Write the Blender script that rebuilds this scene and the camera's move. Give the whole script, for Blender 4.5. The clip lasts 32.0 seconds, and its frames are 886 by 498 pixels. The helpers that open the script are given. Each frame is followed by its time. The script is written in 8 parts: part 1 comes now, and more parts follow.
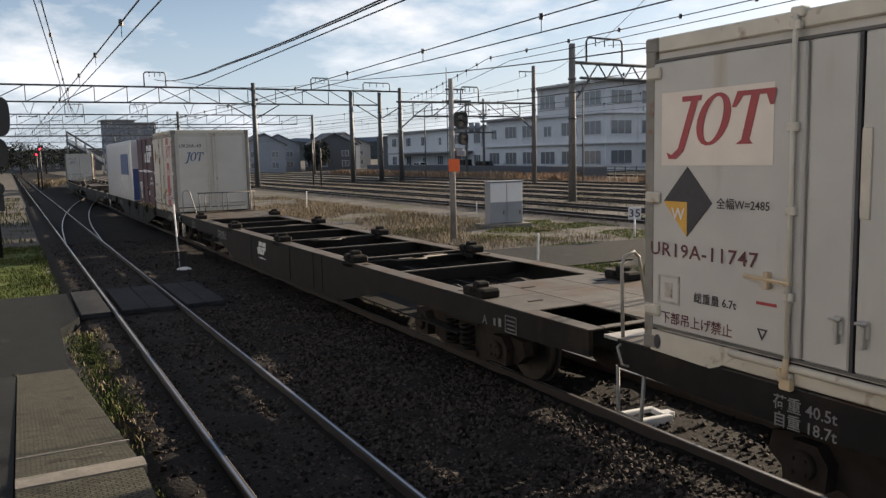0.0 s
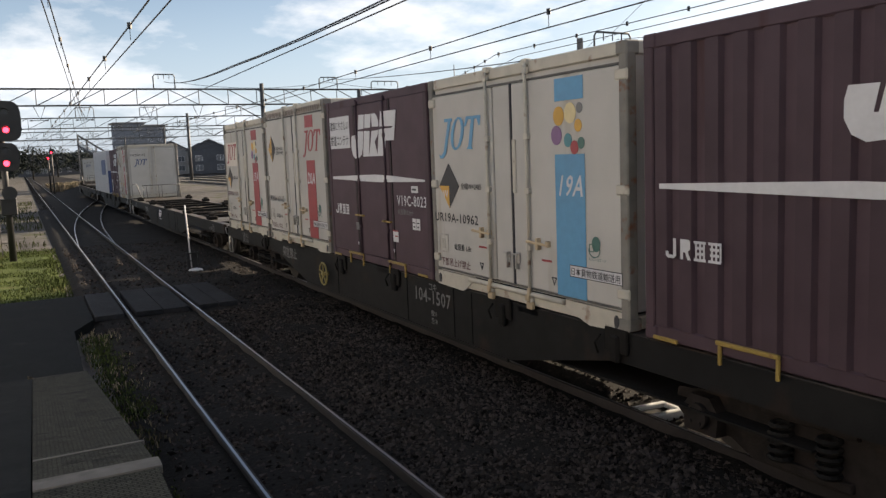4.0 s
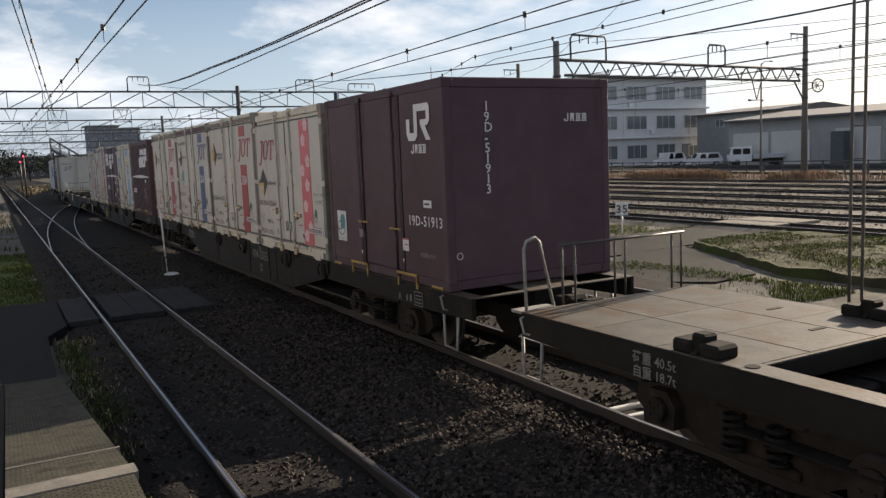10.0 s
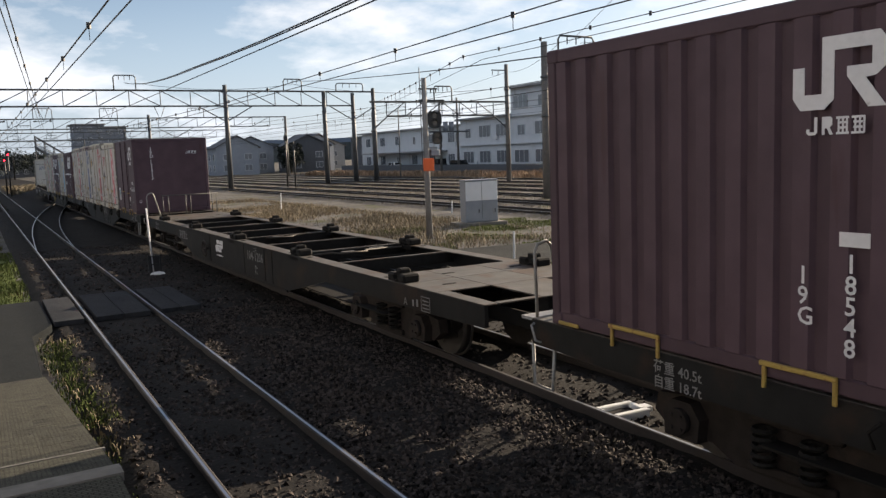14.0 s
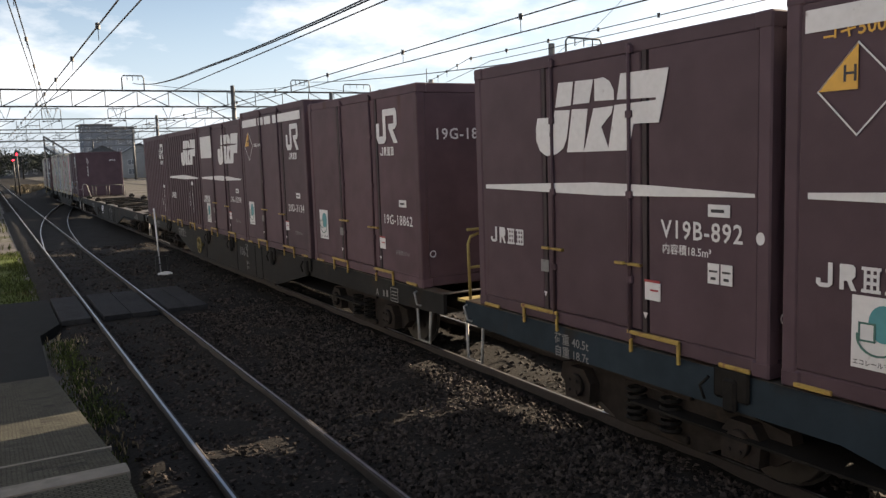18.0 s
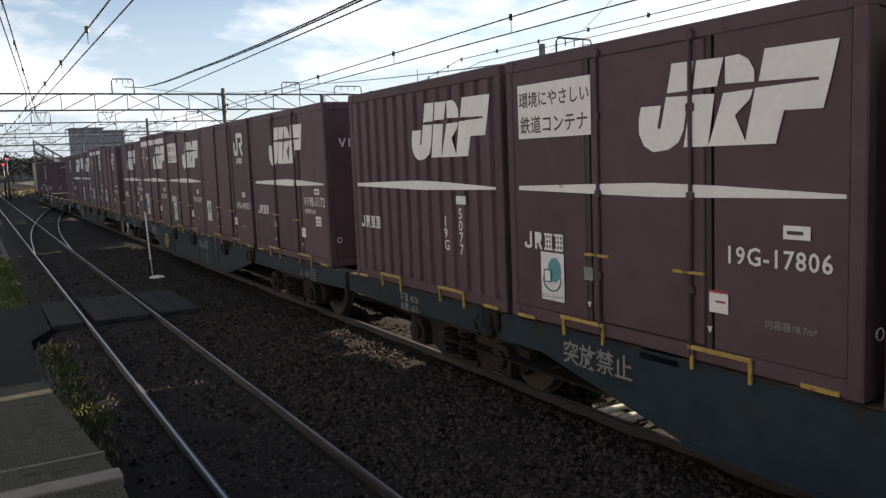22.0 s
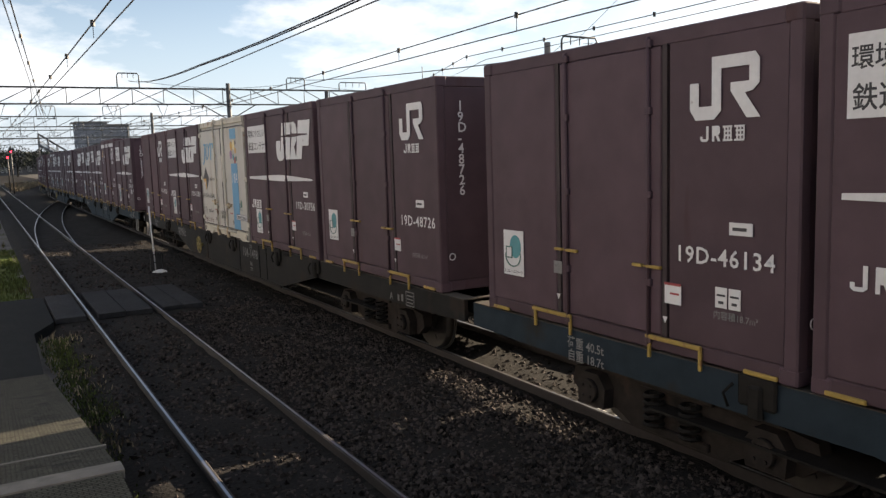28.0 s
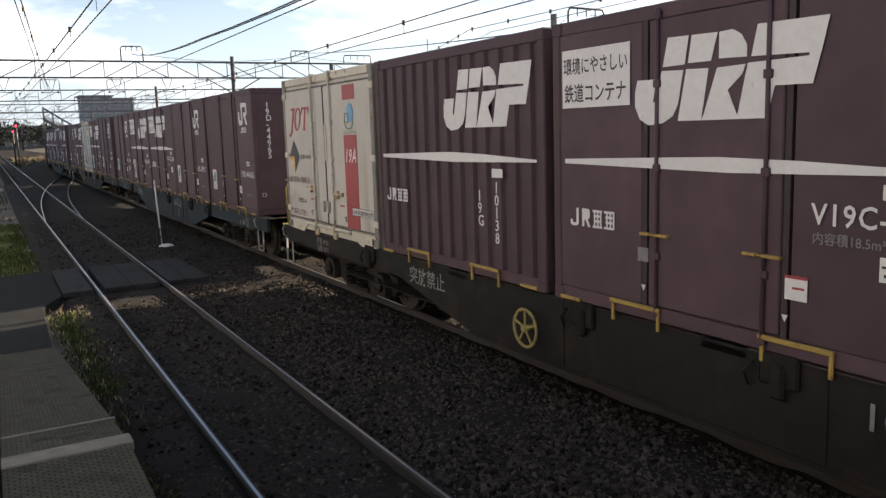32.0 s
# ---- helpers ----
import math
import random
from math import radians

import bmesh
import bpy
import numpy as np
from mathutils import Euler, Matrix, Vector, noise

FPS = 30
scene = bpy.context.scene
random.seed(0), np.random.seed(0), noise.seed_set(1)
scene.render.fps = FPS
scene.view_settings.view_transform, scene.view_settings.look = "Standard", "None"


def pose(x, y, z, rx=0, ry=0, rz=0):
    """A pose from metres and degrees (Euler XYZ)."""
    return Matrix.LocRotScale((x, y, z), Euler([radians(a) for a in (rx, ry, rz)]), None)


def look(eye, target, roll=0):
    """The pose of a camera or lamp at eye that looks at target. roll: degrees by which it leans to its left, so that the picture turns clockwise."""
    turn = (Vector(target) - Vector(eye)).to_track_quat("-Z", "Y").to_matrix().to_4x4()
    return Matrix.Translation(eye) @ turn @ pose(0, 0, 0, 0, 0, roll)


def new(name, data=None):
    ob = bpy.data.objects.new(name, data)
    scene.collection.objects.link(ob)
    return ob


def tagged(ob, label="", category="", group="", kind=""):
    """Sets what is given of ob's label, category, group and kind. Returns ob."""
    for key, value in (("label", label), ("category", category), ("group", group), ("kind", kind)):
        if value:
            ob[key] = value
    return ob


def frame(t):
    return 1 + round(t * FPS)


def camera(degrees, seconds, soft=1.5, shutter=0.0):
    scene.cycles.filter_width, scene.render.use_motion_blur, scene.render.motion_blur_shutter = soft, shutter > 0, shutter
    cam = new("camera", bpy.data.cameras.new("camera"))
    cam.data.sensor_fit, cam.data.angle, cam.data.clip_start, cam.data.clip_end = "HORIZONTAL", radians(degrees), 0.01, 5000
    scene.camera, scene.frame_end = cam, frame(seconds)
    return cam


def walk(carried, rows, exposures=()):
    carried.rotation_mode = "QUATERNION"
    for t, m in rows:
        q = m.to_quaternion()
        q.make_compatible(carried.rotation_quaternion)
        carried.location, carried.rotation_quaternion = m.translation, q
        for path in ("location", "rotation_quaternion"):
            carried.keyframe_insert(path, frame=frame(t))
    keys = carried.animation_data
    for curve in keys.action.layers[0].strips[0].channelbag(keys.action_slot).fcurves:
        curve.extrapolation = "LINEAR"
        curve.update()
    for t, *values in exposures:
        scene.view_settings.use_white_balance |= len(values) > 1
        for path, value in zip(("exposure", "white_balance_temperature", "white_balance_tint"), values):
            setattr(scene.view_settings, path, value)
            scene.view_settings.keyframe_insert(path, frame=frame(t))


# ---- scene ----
cam = camera(57.66, 32.0, soft=1.4, shutter=0.0)
EYE = (0.0, 0.0, 2.614)
# seconds, yaw, pitch, roll of the hand-held camera, which stands on the platform
TURNS = [
    (0, -28.28, -6.61, 1.27), (0.5, -28.07, -6.62, 1.29), (1, -27.97, -6.72, 1.73), (1.5, -27.92, -6.66, 1.73), (2, -28.15, -6.61, 1.76),
    (2.5, -28.45, -6.70, 2.03), (4.5, -27.49, -6.80, 2.24), (5, -28.40, -6.84, 2.37), (5.5, -27.35, -6.71, 2.42), (6, -27.82, -6.75, 2.26),
    (6.5, -27.95, -6.72, 2.36), (7, -29.03, -6.80, 2.39), (7.5, -29.05, -6.78, 2.18), (8, -29.83, -6.74, 2.18), (8.5, -30.15, -6.73, 2.13),
    (9, -30.16, -6.71, 2.07), (9.5, -29.43, -6.73, 2.16), (10, -29.23, -6.67, 2.33), (10.5, -29.40, -6.64, 2.41), (11, -29.51, -6.64, 2.41),
    (11.5, -29.17, -6.69, 2.47), (12, -30.02, -6.74, 2.32), (12.5, -30.14, -6.74, 2.32), (13, -29.22, -6.73, 2.36), (13.5, -28.99, -6.71, 2.35),
    (14, -30.09, -6.71, 2.15), (14.5, -29.78, -6.60, 2.07), (16.5, -29.07, -6.55, 2.20), (17, -28.66, -6.58, 2.38), (17.5, -28.42, -6.50, 2.29),
    (18, -29.59, -6.59, 1.91), (18.5, -29.10, -6.59, 1.71), (19, -29.82, -6.51, 1.76), (19.5, -30.18, -6.50, 1.99), (20, -30.24, -6.45, 2.03),
    (20.5, -30.25, -6.44, 2.16), (21, -30.05, -6.42, 2.35), (21.5, -29.88, -6.37, 2.40), (22, -30.18, -6.54, 2.36), (22.5, -29.85, -6.63, 2.49),
    (23, -29.43, -6.72, 2.74), (23.5, -29.20, -6.81, 2.62), (24, -28.77, -6.79, 2.45), (24.5, -28.61, -6.76, 2.41), (25, -28.25, -6.81, 2.56),
    (25.5, -27.84, -6.75, 2.39), (27.5, -29.89, -6.76, 1.80), (28, -29.90, -6.71, 1.77), (28.5, -29.67, -6.71, 1.89), (29, -29.15, -6.75, 1.85),
    (29.5, -29.70, -6.85, 1.72), (30, -30.89, -7.20, 1.67), (30.5, -30.40, -8.07, 1.63), (31, -29.78, -8.49, 1.79), (31.5, -29.78, -8.49, 1.79),
    (32, -29.52, -8.55, 1.85),
]
# seconds, stops, kelvin and tint of the camera's own exposure, which follows the bright yard behind the train
LIGHT_METER = [(t, e + 0.12, k + 450, 12) for t, e, k in (
    (0, 1.25, 6450), (1.5, 1.4, 6500), (5, 1.45, 6600), (7, 1.4, 6550), (9, 1.35, 6550), (10, 1.22, 6400), (11, 1.1, 6250), (12, 1.1, 6250), (13, 1.15, 6250), (14, 1.35, 6450),
    (17, 1.7, 6700), (19, 1.55, 6700), (22, 1.6, 6700), (24, 1.7, 6700), (29, 1.65, 6750), (30, 1.8, 6800), (31, 1.75, 6900), (32, 1.85, 6800))]
walk(cam, [(t, pose(*EYE, 90 + pitch, roll, yaw)) for t, yaw, pitch, roll in TURNS], LIGHT_METER)

# metres that the train has gone at each second
TRAVEL = [0.0, 3.8, 7.61, 11.49, 15.46, 19.56, 23.79, 28.18, 32.7, 37.37, 42.17, 47.09, 52.12, 57.26, 62.48, 67.8, 73.19, 78.67, 84.22, 89.85, 95.56, 101.37, 107.28, 113.3, 119.43, 125.69, 132.09, 138.61, 145.27, 152.04, 158.91, 165.85, 172.82]

# ---------------------------------------------------------------- light
SUN_TURN, SUN_HEIGHT = 79.0, 18.0          # degrees to the right of the tracks, degrees above the horizon
SUN_WAY = Vector((math.sin(radians(SUN_TURN)) * math.cos(radians(SUN_HEIGHT)),
                  math.cos(radians(SUN_TURN)) * math.cos(radians(SUN_HEIGHT)), math.sin(radians(SUN_HEIGHT))))


def make_world():
    w = bpy.data.worlds.new("sky")
    scene.world = w
    w.use_nodes = True
    nt = w.node_tree
    nt.nodes.clear()
    out = nt.nodes.new("ShaderNodeOutputWorld")
    bg = nt.nodes.new("ShaderNodeBackground")
    sky = nt.nodes.new("ShaderNodeTexSky")
    sky.sky_type = "NISHITA"
    sky.sun_disc = False
    sky.sun_elevation, sky.sun_rotation = radians(SUN_HEIGHT), radians(SUN_TURN)
    sky.air_density, sky.dust_density, sky.ozone_density = 1.0, 1.6, 3.5
    co = nt.nodes.new("ShaderNodeTexCoord")
    sep = nt.nodes.new("ShaderNodeSeparateXYZ")
    nt.links.new(co.outputs["Generated"], sep.inputs[0])
    high = nt.nodes.new("ShaderNodeMath")
    high.operation = "ADD"
    high.inputs[1].default_value = 0.28
    nt.links.new(sep.outputs["Z"], high.inputs[0])
    flat = nt.nodes.new("ShaderNodeVectorMath")
    flat.operation = "DIVIDE"
    comb = nt.nodes.new("ShaderNodeCombineXYZ")
    for i in range(3):
        nt.links.new(high.outputs[0], comb.inputs[i])
    nt.links.new(co.outputs["Generated"], flat.inputs[0])
    nt.links.new(comb.outputs[0], flat.inputs[1])
    place = nt.nodes.new("ShaderNodeMapping")
    place.inputs["Location"].default_value = CLOUD_SHIFT
    nt.links.new(flat.outputs[0], place.inputs["Vector"])
    no = nt.nodes.new("ShaderNodeTexNoise")
    no.inputs["Scale"].default_value, no.inputs["Detail"].default_value, no.inputs["Roughness"].default_value = 1.7, 10.0, 0.56
    nt.links.new(place.outputs[0], no.inputs["Vector"])
    ramp = nt.nodes.new("ShaderNodeValToRGB")
    ramp.color_ramp.elements[0].position, ramp.color_ramp.elements[1].position = 0.49, 0.64
    nt.links.new(no.outputs["Fac"], ramp.inputs[0])
    mix = nt.nodes.new("ShaderNodeMix")
    mix.data_type = "RGBA"
    nt.links.new(ramp.outputs["Color"], mix.inputs["Factor"])
    nt.links.new(sky.outputs[0], mix.inputs["A"])
    mix.inputs["B"].default_value = CLOUD_COLOUR
    # pale haze that thickens towards the horizon all round
    low = nt.nodes.new("ShaderNodeMapRange")
    low.inputs["From Min"].default_value, low.inputs["From Max"].default_value = 0.0, 0.3
    low.inputs["To Min"].default_value, low.inputs["To Max"].default_value = 0.55, 0.0
    low.interpolation_type = "SMOOTHSTEP"
    nt.links.new(sep.outputs["Z"], low.inputs["Value"])
    haze = nt.nodes.new("ShaderNodeMix")
    haze.data_type = "RGBA"
    nt.links.new(low.outputs[0], haze.inputs["Factor"])
    nt.links.new(mix.outputs["Result"], haze.inputs["A"])
    haze.inputs["B"].default_value = HAZE_COLOUR
    nt.links.new(haze.outputs["Result"], bg.inputs["Color"])
    bg.inputs["Strength"].default_value = 0.05
    nt.links.new(bg.outputs[0], out.inputs[0])


CLOUD_SHIFT, CLOUD_COLOUR, HAZE_COLOUR = (3.1, 1.7, 0.4), (8.7, 8.75, 8.9, 1), (5.8, 7.1, 9.0, 1)
make_world()
sun = new("sun", bpy.data.lights.new("sun", "SUN"))
sun.data.energy, sun.data.angle, sun.data.color = 5.0, radians(0.6), (1.0, 0.86, 0.68)
sun.matrix_world = look((60, 10, 40), tuple(Vector((60, 10, 40)) - SUN_WAY))

# ---------------------------------------------------------------- materials
MATS = {}


def material(name, colour, rough=0.7, metal=0.0, grain=8.0, spread=0.25, wear=None, wear_amount=0.0, wear_scale=1.5, bump=0.15,
             bump_scale=60.0, vary=0.0, streak=False, glow=0.0, spec=0.5):
    """Paint or stone: a base colour, broken up at two scales, with wear of another colour, and a fine relief."""
    if name in MATS:
        return MATS[name]
    m = bpy.data.materials.new(name)
    m.use_nodes = True
    nt = m.node_tree
    b = nt.nodes["Principled BSDF"]
    b.inputs["Roughness"].default_value, b.inputs["Metallic"].default_value = rough, metal
    b.inputs["Specular IOR Level"].default_value = spec
    co = nt.nodes.new("ShaderNodeTexCoord")
    info = nt.nodes.new("ShaderNodeObjectInfo")
    shift = nt.nodes.new("ShaderNodeVectorMath")
    shift.operation = "ADD"
    far = nt.nodes.new("ShaderNodeMath")
    far.operation = "MULTIPLY"
    far.inputs[1].default_value = 37.0
    nt.links.new(info.outputs["Random"], far.inputs[0])
    nt.links.new(co.outputs["Object"], shift.inputs[0])
    nt.links.new(far.outputs[0], shift.inputs[1])

    def noise_at(scale, detail, stretch=None):
        n = nt.nodes.new("ShaderNodeTexNoise")
        n.inputs["Scale"].default_value, n.inputs["Detail"].default_value = scale, detail
        if stretch:
            mp = nt.nodes.new("ShaderNodeMapping")
            mp.inputs["Scale"].default_value = stretch
            nt.links.new(shift.outputs[0], mp.inputs[0])
            nt.links.new(mp.outputs[0], n.inputs["Vector"])
        else:
            nt.links.new(shift.outputs[0], n.inputs["Vector"])
        return n

    fine = noise_at(grain, 6.0)
    large = noise_at(grain * 0.12, 3.0)
    both = nt.nodes.new("ShaderNodeMath")
    both.operation = "MULTIPLY_ADD"
    both.inputs[1].default_value = 0.55
    half = nt.nodes.new("ShaderNodeMath")
    half.operation = "MULTIPLY"
    half.inputs[1].default_value = 0.45
    nt.links.new(large.outputs["Fac"], half.inputs[0])
    nt.links.new(fine.outputs["Fac"], both.inputs[0])
    nt.links.new(half.outputs[0], both.inputs[2])
    ramp = nt.nodes.new("ShaderNodeValToRGB")
    ramp.color_ramp.elements[0].position, ramp.color_ramp.elements[1].position = 0.3, 0.7
    ramp.color_ramp.elements[0].color = (*[c * (1 - spread) for c in colour], 1)
    ramp.color_ramp.elements[1].color = (*[min(1, c * (1 + spread)) for c in colour], 1)
    nt.links.new(both.outputs[0], ramp.inputs[0])
    last = ramp.outputs["Color"]
    if wear:
        spot = noise_at(wear_scale, 8.0, (1, 1, 0.12) if streak else None)
        cut = nt.nodes.new("ShaderNodeValToRGB")
        cut.color_ramp.elements[0].position = 0.72 - 0.3 * wear_amount
        cut.color_ramp.elements[1].position = 0.80 - 0.2 * wear_amount
        nt.links.new(spot.outputs["Fac"], cut.inputs[0])
        mx = nt.nodes.new("ShaderNodeMix")
        mx.data_type = "RGBA"
        nt.links.new(cut.outputs["Color"], mx.inputs["Factor"])
        nt.links.new(last, mx.inputs["A"])
        mx.inputs["B"].default_value = (*wear, 1)
        last = mx.outputs["Result"]
    if vary:
        hs = nt.nodes.new("ShaderNodeHueSaturation")
        mr = nt.nodes.new("ShaderNodeMapRange")
        mr.inputs["To Min"].default_value, mr.inputs["To Max"].default_value = 1 - vary, 1 + vary
        geo = nt.nodes.new("ShaderNodeNewGeometry")
        add = nt.nodes.new("ShaderNodeMath")
        add.operation = "ADD"
        fr = nt.nodes.new("ShaderNodeMath")
        fr.operation = "FRACT"
        nt.links.new(geo.outputs["Random Per Island"], add.inputs[0])
        nt.links.new(info.outputs["Random"], add.inputs[1])
        nt.links.new(add.outputs[0], fr.inputs[0])
        nt.links.new(fr.outputs[0], mr.inputs["Value"])
        nt.links.new(mr.outputs[0], hs.inputs["Value"])
        nt.links.new(last, hs.inputs["Color"])
        last = hs.outputs["Color"]
    nt.links.new(last, b.inputs["Base Color"])
    if bump:
        bp = nt.nodes.new("ShaderNodeBump")
        bp.inputs["Strength"].default_value, bp.inputs["Distance"].default_value = bump, 0.02
        bn = noise_at(bump_scale, 4.0)
        nt.links.new(bn.outputs["Fac"], bp.inputs["Height"])
        nt.links.new(bp.outputs[0], b.inputs["Normal"])
    if glow:
        b.inputs["Emission Color"].default_value, b.inputs["Emission Strength"].default_value = (*colour, 1), glow
    MATS[name] = m
    return m


def glass(name, colour=(0.07, 0.075, 0.085), rough=0.08):
    m = bpy.data.materials.new(name)
    m.use_nodes = True
    b = m.node_tree.nodes["Principled BSDF"]
    b.inputs["Base Color"].default_value, b.inputs["Roughness"].default_value = (*colour, 1), rough
    b.inputs["Specular IOR Level"].default_value = 0.7
    MATS[name] = m
    return m


RUST = (0.16, 0.065, 0.03)
M_MAROON = material("maroon_paint", (0.068, 0.043, 0.053), 0.6, spec=0.2, grain=3, spread=0.22, wear=(0.05, 0.02, 0.018), wear_amount=0.25, wear_scale=2.2, streak=True, bump=0.05, vary=0.12)
M_MAROON_B = material("maroon_paint_faded", (0.082, 0.050, 0.060), 0.65, spec=0.2, grain=3, spread=0.25, wear=(0.06, 0.025, 0.02), wear_amount=0.3, wear_scale=2.0, streak=True, bump=0.05, vary=0.12)
M_MAROON_DARK = material("dark_door_seam", (0.026, 0.015, 0.018), 0.7, grain=10, spread=0.3)
M_WHITE = material("cream_container_paint", (0.45, 0.437, 0.405), 0.65, spec=0.15, grain=2.5, spread=0.10, wear=(0.37, 0.335, 0.28), wear_amount=0.4, wear_scale=3.0, streak=True, bump=0.04, vary=0.05)
M_POST = material("grimy_grey_post", (0.17, 0.16, 0.14), 0.7, grain=6, spread=0.35, wear=RUST, wear_amount=0.45, wear_scale=9.0, bump=0.05)
M_RAILGREY = material("dull_grey_rail", (0.06, 0.06, 0.058), 0.6, 0.2, grain=14, spread=0.3, wear=RUST, wear_amount=0.4, wear_scale=9, bump=0.05)
M_TAN = material("tan_streaked_sill", (0.46, 0.36, 0.23), 0.55, grain=4, spread=0.25, wear=RUST, wear_amount=0.45, wear_scale=4.0, bump=0.05)
M_HANDWHEEL = material("dull_yellow_paint", (0.24, 0.19, 0.06), 0.6, grain=14, spread=0.3, wear=(0.06, 0.045, 0.03), wear_amount=0.45, wear_scale=10, bump=0.05)
# for edge seals, and for strips that stand in for shadow gaps
M_SEAM = material("grey_rubber_seal", (0.10, 0.097, 0.09), 0.8, grain=12, spread=0.3, bump=0)
M_TEAL = material("teal_marking", (0.05, 0.22, 0.25), 0.5, grain=12, spread=0.15, bump=0)
M_VIOLET = material("violet_marking", (0.20, 0.10, 0.22), 0.5, grain=12, spread=0.15, bump=0)
M_CREAMYELLOW = material("pale_yellow_marking", (0.62, 0.52, 0.28), 0.5, grain=12, spread=0.12, bump=0)
M_WHITE_FRAME = material("cream_frame_paint", (0.46, 0.43, 0.36), 0.6, grain=6, spread=0.15, wear=RUST, wear_amount=0.4, wear_scale=5.0, bump=0.05)
M_GREY_STEEL = material("grey_lock_steel", (0.36, 0.35, 0.32), 0.45, 0.4, grain=15, spread=0.25, wear=RUST, wear_amount=0.25, wear_scale=9, bump=0.05)
M_MARK_WHITE = material("white_marking", (0.56, 0.56, 0.57), 0.55, grain=20, spread=0.08, wear=(0.3, 0.26, 0.26), wear_amount=0.15, wear_scale=9, bump=0)
M_MARK_DIM = material("grimy_white_marking", (0.155, 0.155, 0.155), 0.7, grain=20, spread=0.2, wear=(0.08, 0.075, 0.07), wear_amount=0.35, wear_scale=14, bump=0)
M_MARK_BLACK = material("black_marking", (0.025, 0.025, 0.03), 0.6, grain=20, spread=0.2, bump=0)
M_RED = material("red_marking", (0.28, 0.028, 0.036), 0.5, grain=12, spread=0.15, wear=(0.4, 0.2, 0.18), wear_amount=0.1, wear_scale=6, bump=0)
M_DARKRED = material("dark_red_marking", (0.09, 0.025, 0.03), 0.6, grain=12, spread=0.2, bump=0)
M_ROSE = material("rose_red_marking", (0.48, 0.10, 0.12), 0.5, grain=12, spread=0.12, bump=0)
M_STRIPE = material("grey_brown_stripe", (0.20, 0.16, 0.14), 0.6, grain=12, spread=0.2, bump=0)
M_PINK = material("pink_petals", (0.62, 0.42, 0.44), 0.5, grain=12, spread=0.1, bump=0)
M_BLUE = material("blue_marking", (0.026, 0.058, 0.165), 0.5, grain=12, spread=0.15, bump=0)
M_SKYBLUE = material("sky_blue_marking", (0.08, 0.27, 0.45), 0.5, grain=12, spread=0.12, bump=0)
M_ORANGE = material("orange_yellow_marking", (0.55, 0.30, 0.04), 0.5, grain=12, spread=0.15, bump=0)
M_GREEN = material("dark_green_marking", (0.045, 0.13, 0.11), 0.5, grain=12, spread=0.15, bump=0)
M_YELLOW = material("yellow_paint", (0.30, 0.20, 0.045), 0.5, grain=14, spread=0.2, wear=RUST, wear_amount=0.5, wear_scale=12, bump=0.05)
M_WAGON = material("dark_wagon_paint", (0.014, 0.014, 0.014), 0.6, grain=5, spread=0.3, wear=(0.028, 0.02, 0.016), wear_amount=0.5, wear_scale=2.2, bump=0.1, spec=0.1)
M_WAGON_BLUE = material("blue_wagon_paint", (0.018, 0.028, 0.037), 0.65, grain=5, spread=0.3, wear=(0.022, 0.02, 0.018), wear_amount=0.5, wear_scale=2.2, bump=0.1, spec=0.1)
M_DECK = material("rusty_deck_steel", (0.064, 0.058, 0.051), 0.65, 0.0, spec=0.25, grain=4, spread=0.45, wear=(0.055, 0.034, 0.021), wear_amount=0.75, wear_scale=1.8, bump=0.2, bump_scale=25)
# grimy steel; its near-black also stands in for shade below decks and in holes
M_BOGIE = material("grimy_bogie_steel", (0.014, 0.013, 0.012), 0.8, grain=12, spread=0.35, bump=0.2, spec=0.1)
M_FRAME = material("brown_bogie_casting", (0.024, 0.020, 0.018), 0.85, grain=9, spread=0.4, wear=(0.04, 0.03, 0.024), wear_amount=0.4, wear_scale=4, bump=0.2, spec=0.1)
M_WHEEL = material("wheel_steel", (0.045, 0.040, 0.036), 0.6, 0.4, grain=12, spread=0.3, bump=0.05)
M_RAIL_TOP = material("polished_rail_head", (0.34, 0.335, 0.35), 0.3, 0.9, grain=20, spread=0.1, bump=0.02)
M_RAIL = material("rusty_rail_side", (0.024, 0.019, 0.017), 0.85, 0.0, grain=15, spread=0.3, bump=0.1)
M_SLEEPER = material("weathered_sleeper", (0.032, 0.029, 0.026), 0.9, grain=14, spread=0.35, bump=0.3, vary=0.2, spec=0.1)
M_BALLAST = material("ballast_bed", (0.0175, 0.016, 0.015), 0.95, grain=18, spread=0.5, bump=0.6, bump_scale=30, spec=0.1)
M_STONE = material("ballast_stone", (0.037, 0.031, 0.028), 0.9, grain=30, spread=0.3, bump=0.2, vary=0.9, spec=0.1)
M_RUBBLE = material("pale_yard_rubble", (0.10, 0.093, 0.088), 0.95, grain=20, spread=0.35, vary=0.6, bump=0.2, spec=0.1)
M_EARTH = material("trodden_earth", (0.036, 0.036, 0.02), 0.95, grain=3, spread=0.5, wear=(0.034, 0.05, 0.012), wear_amount=0.8, wear_scale=0.6, bump=0.4, bump_scale=20, spec=0.1)
M_YARD = material("yard_gravel", (0.094, 0.088, 0.083), 0.95, grain=5, spread=0.6, wear=(0.05, 0.055, 0.025), wear_amount=0.6, wear_scale=0.5, bump=0.5, bump_scale=15, spec=0.1)
M_ASPHALT = material("old_asphalt", (0.0135, 0.0152, 0.0158), 0.9, grain=25, spread=0.3, wear=(0.024, 0.0255, 0.026), wear_amount=0.3, wear_scale=2, bump=0.35, bump_scale=90, spec=0.1)
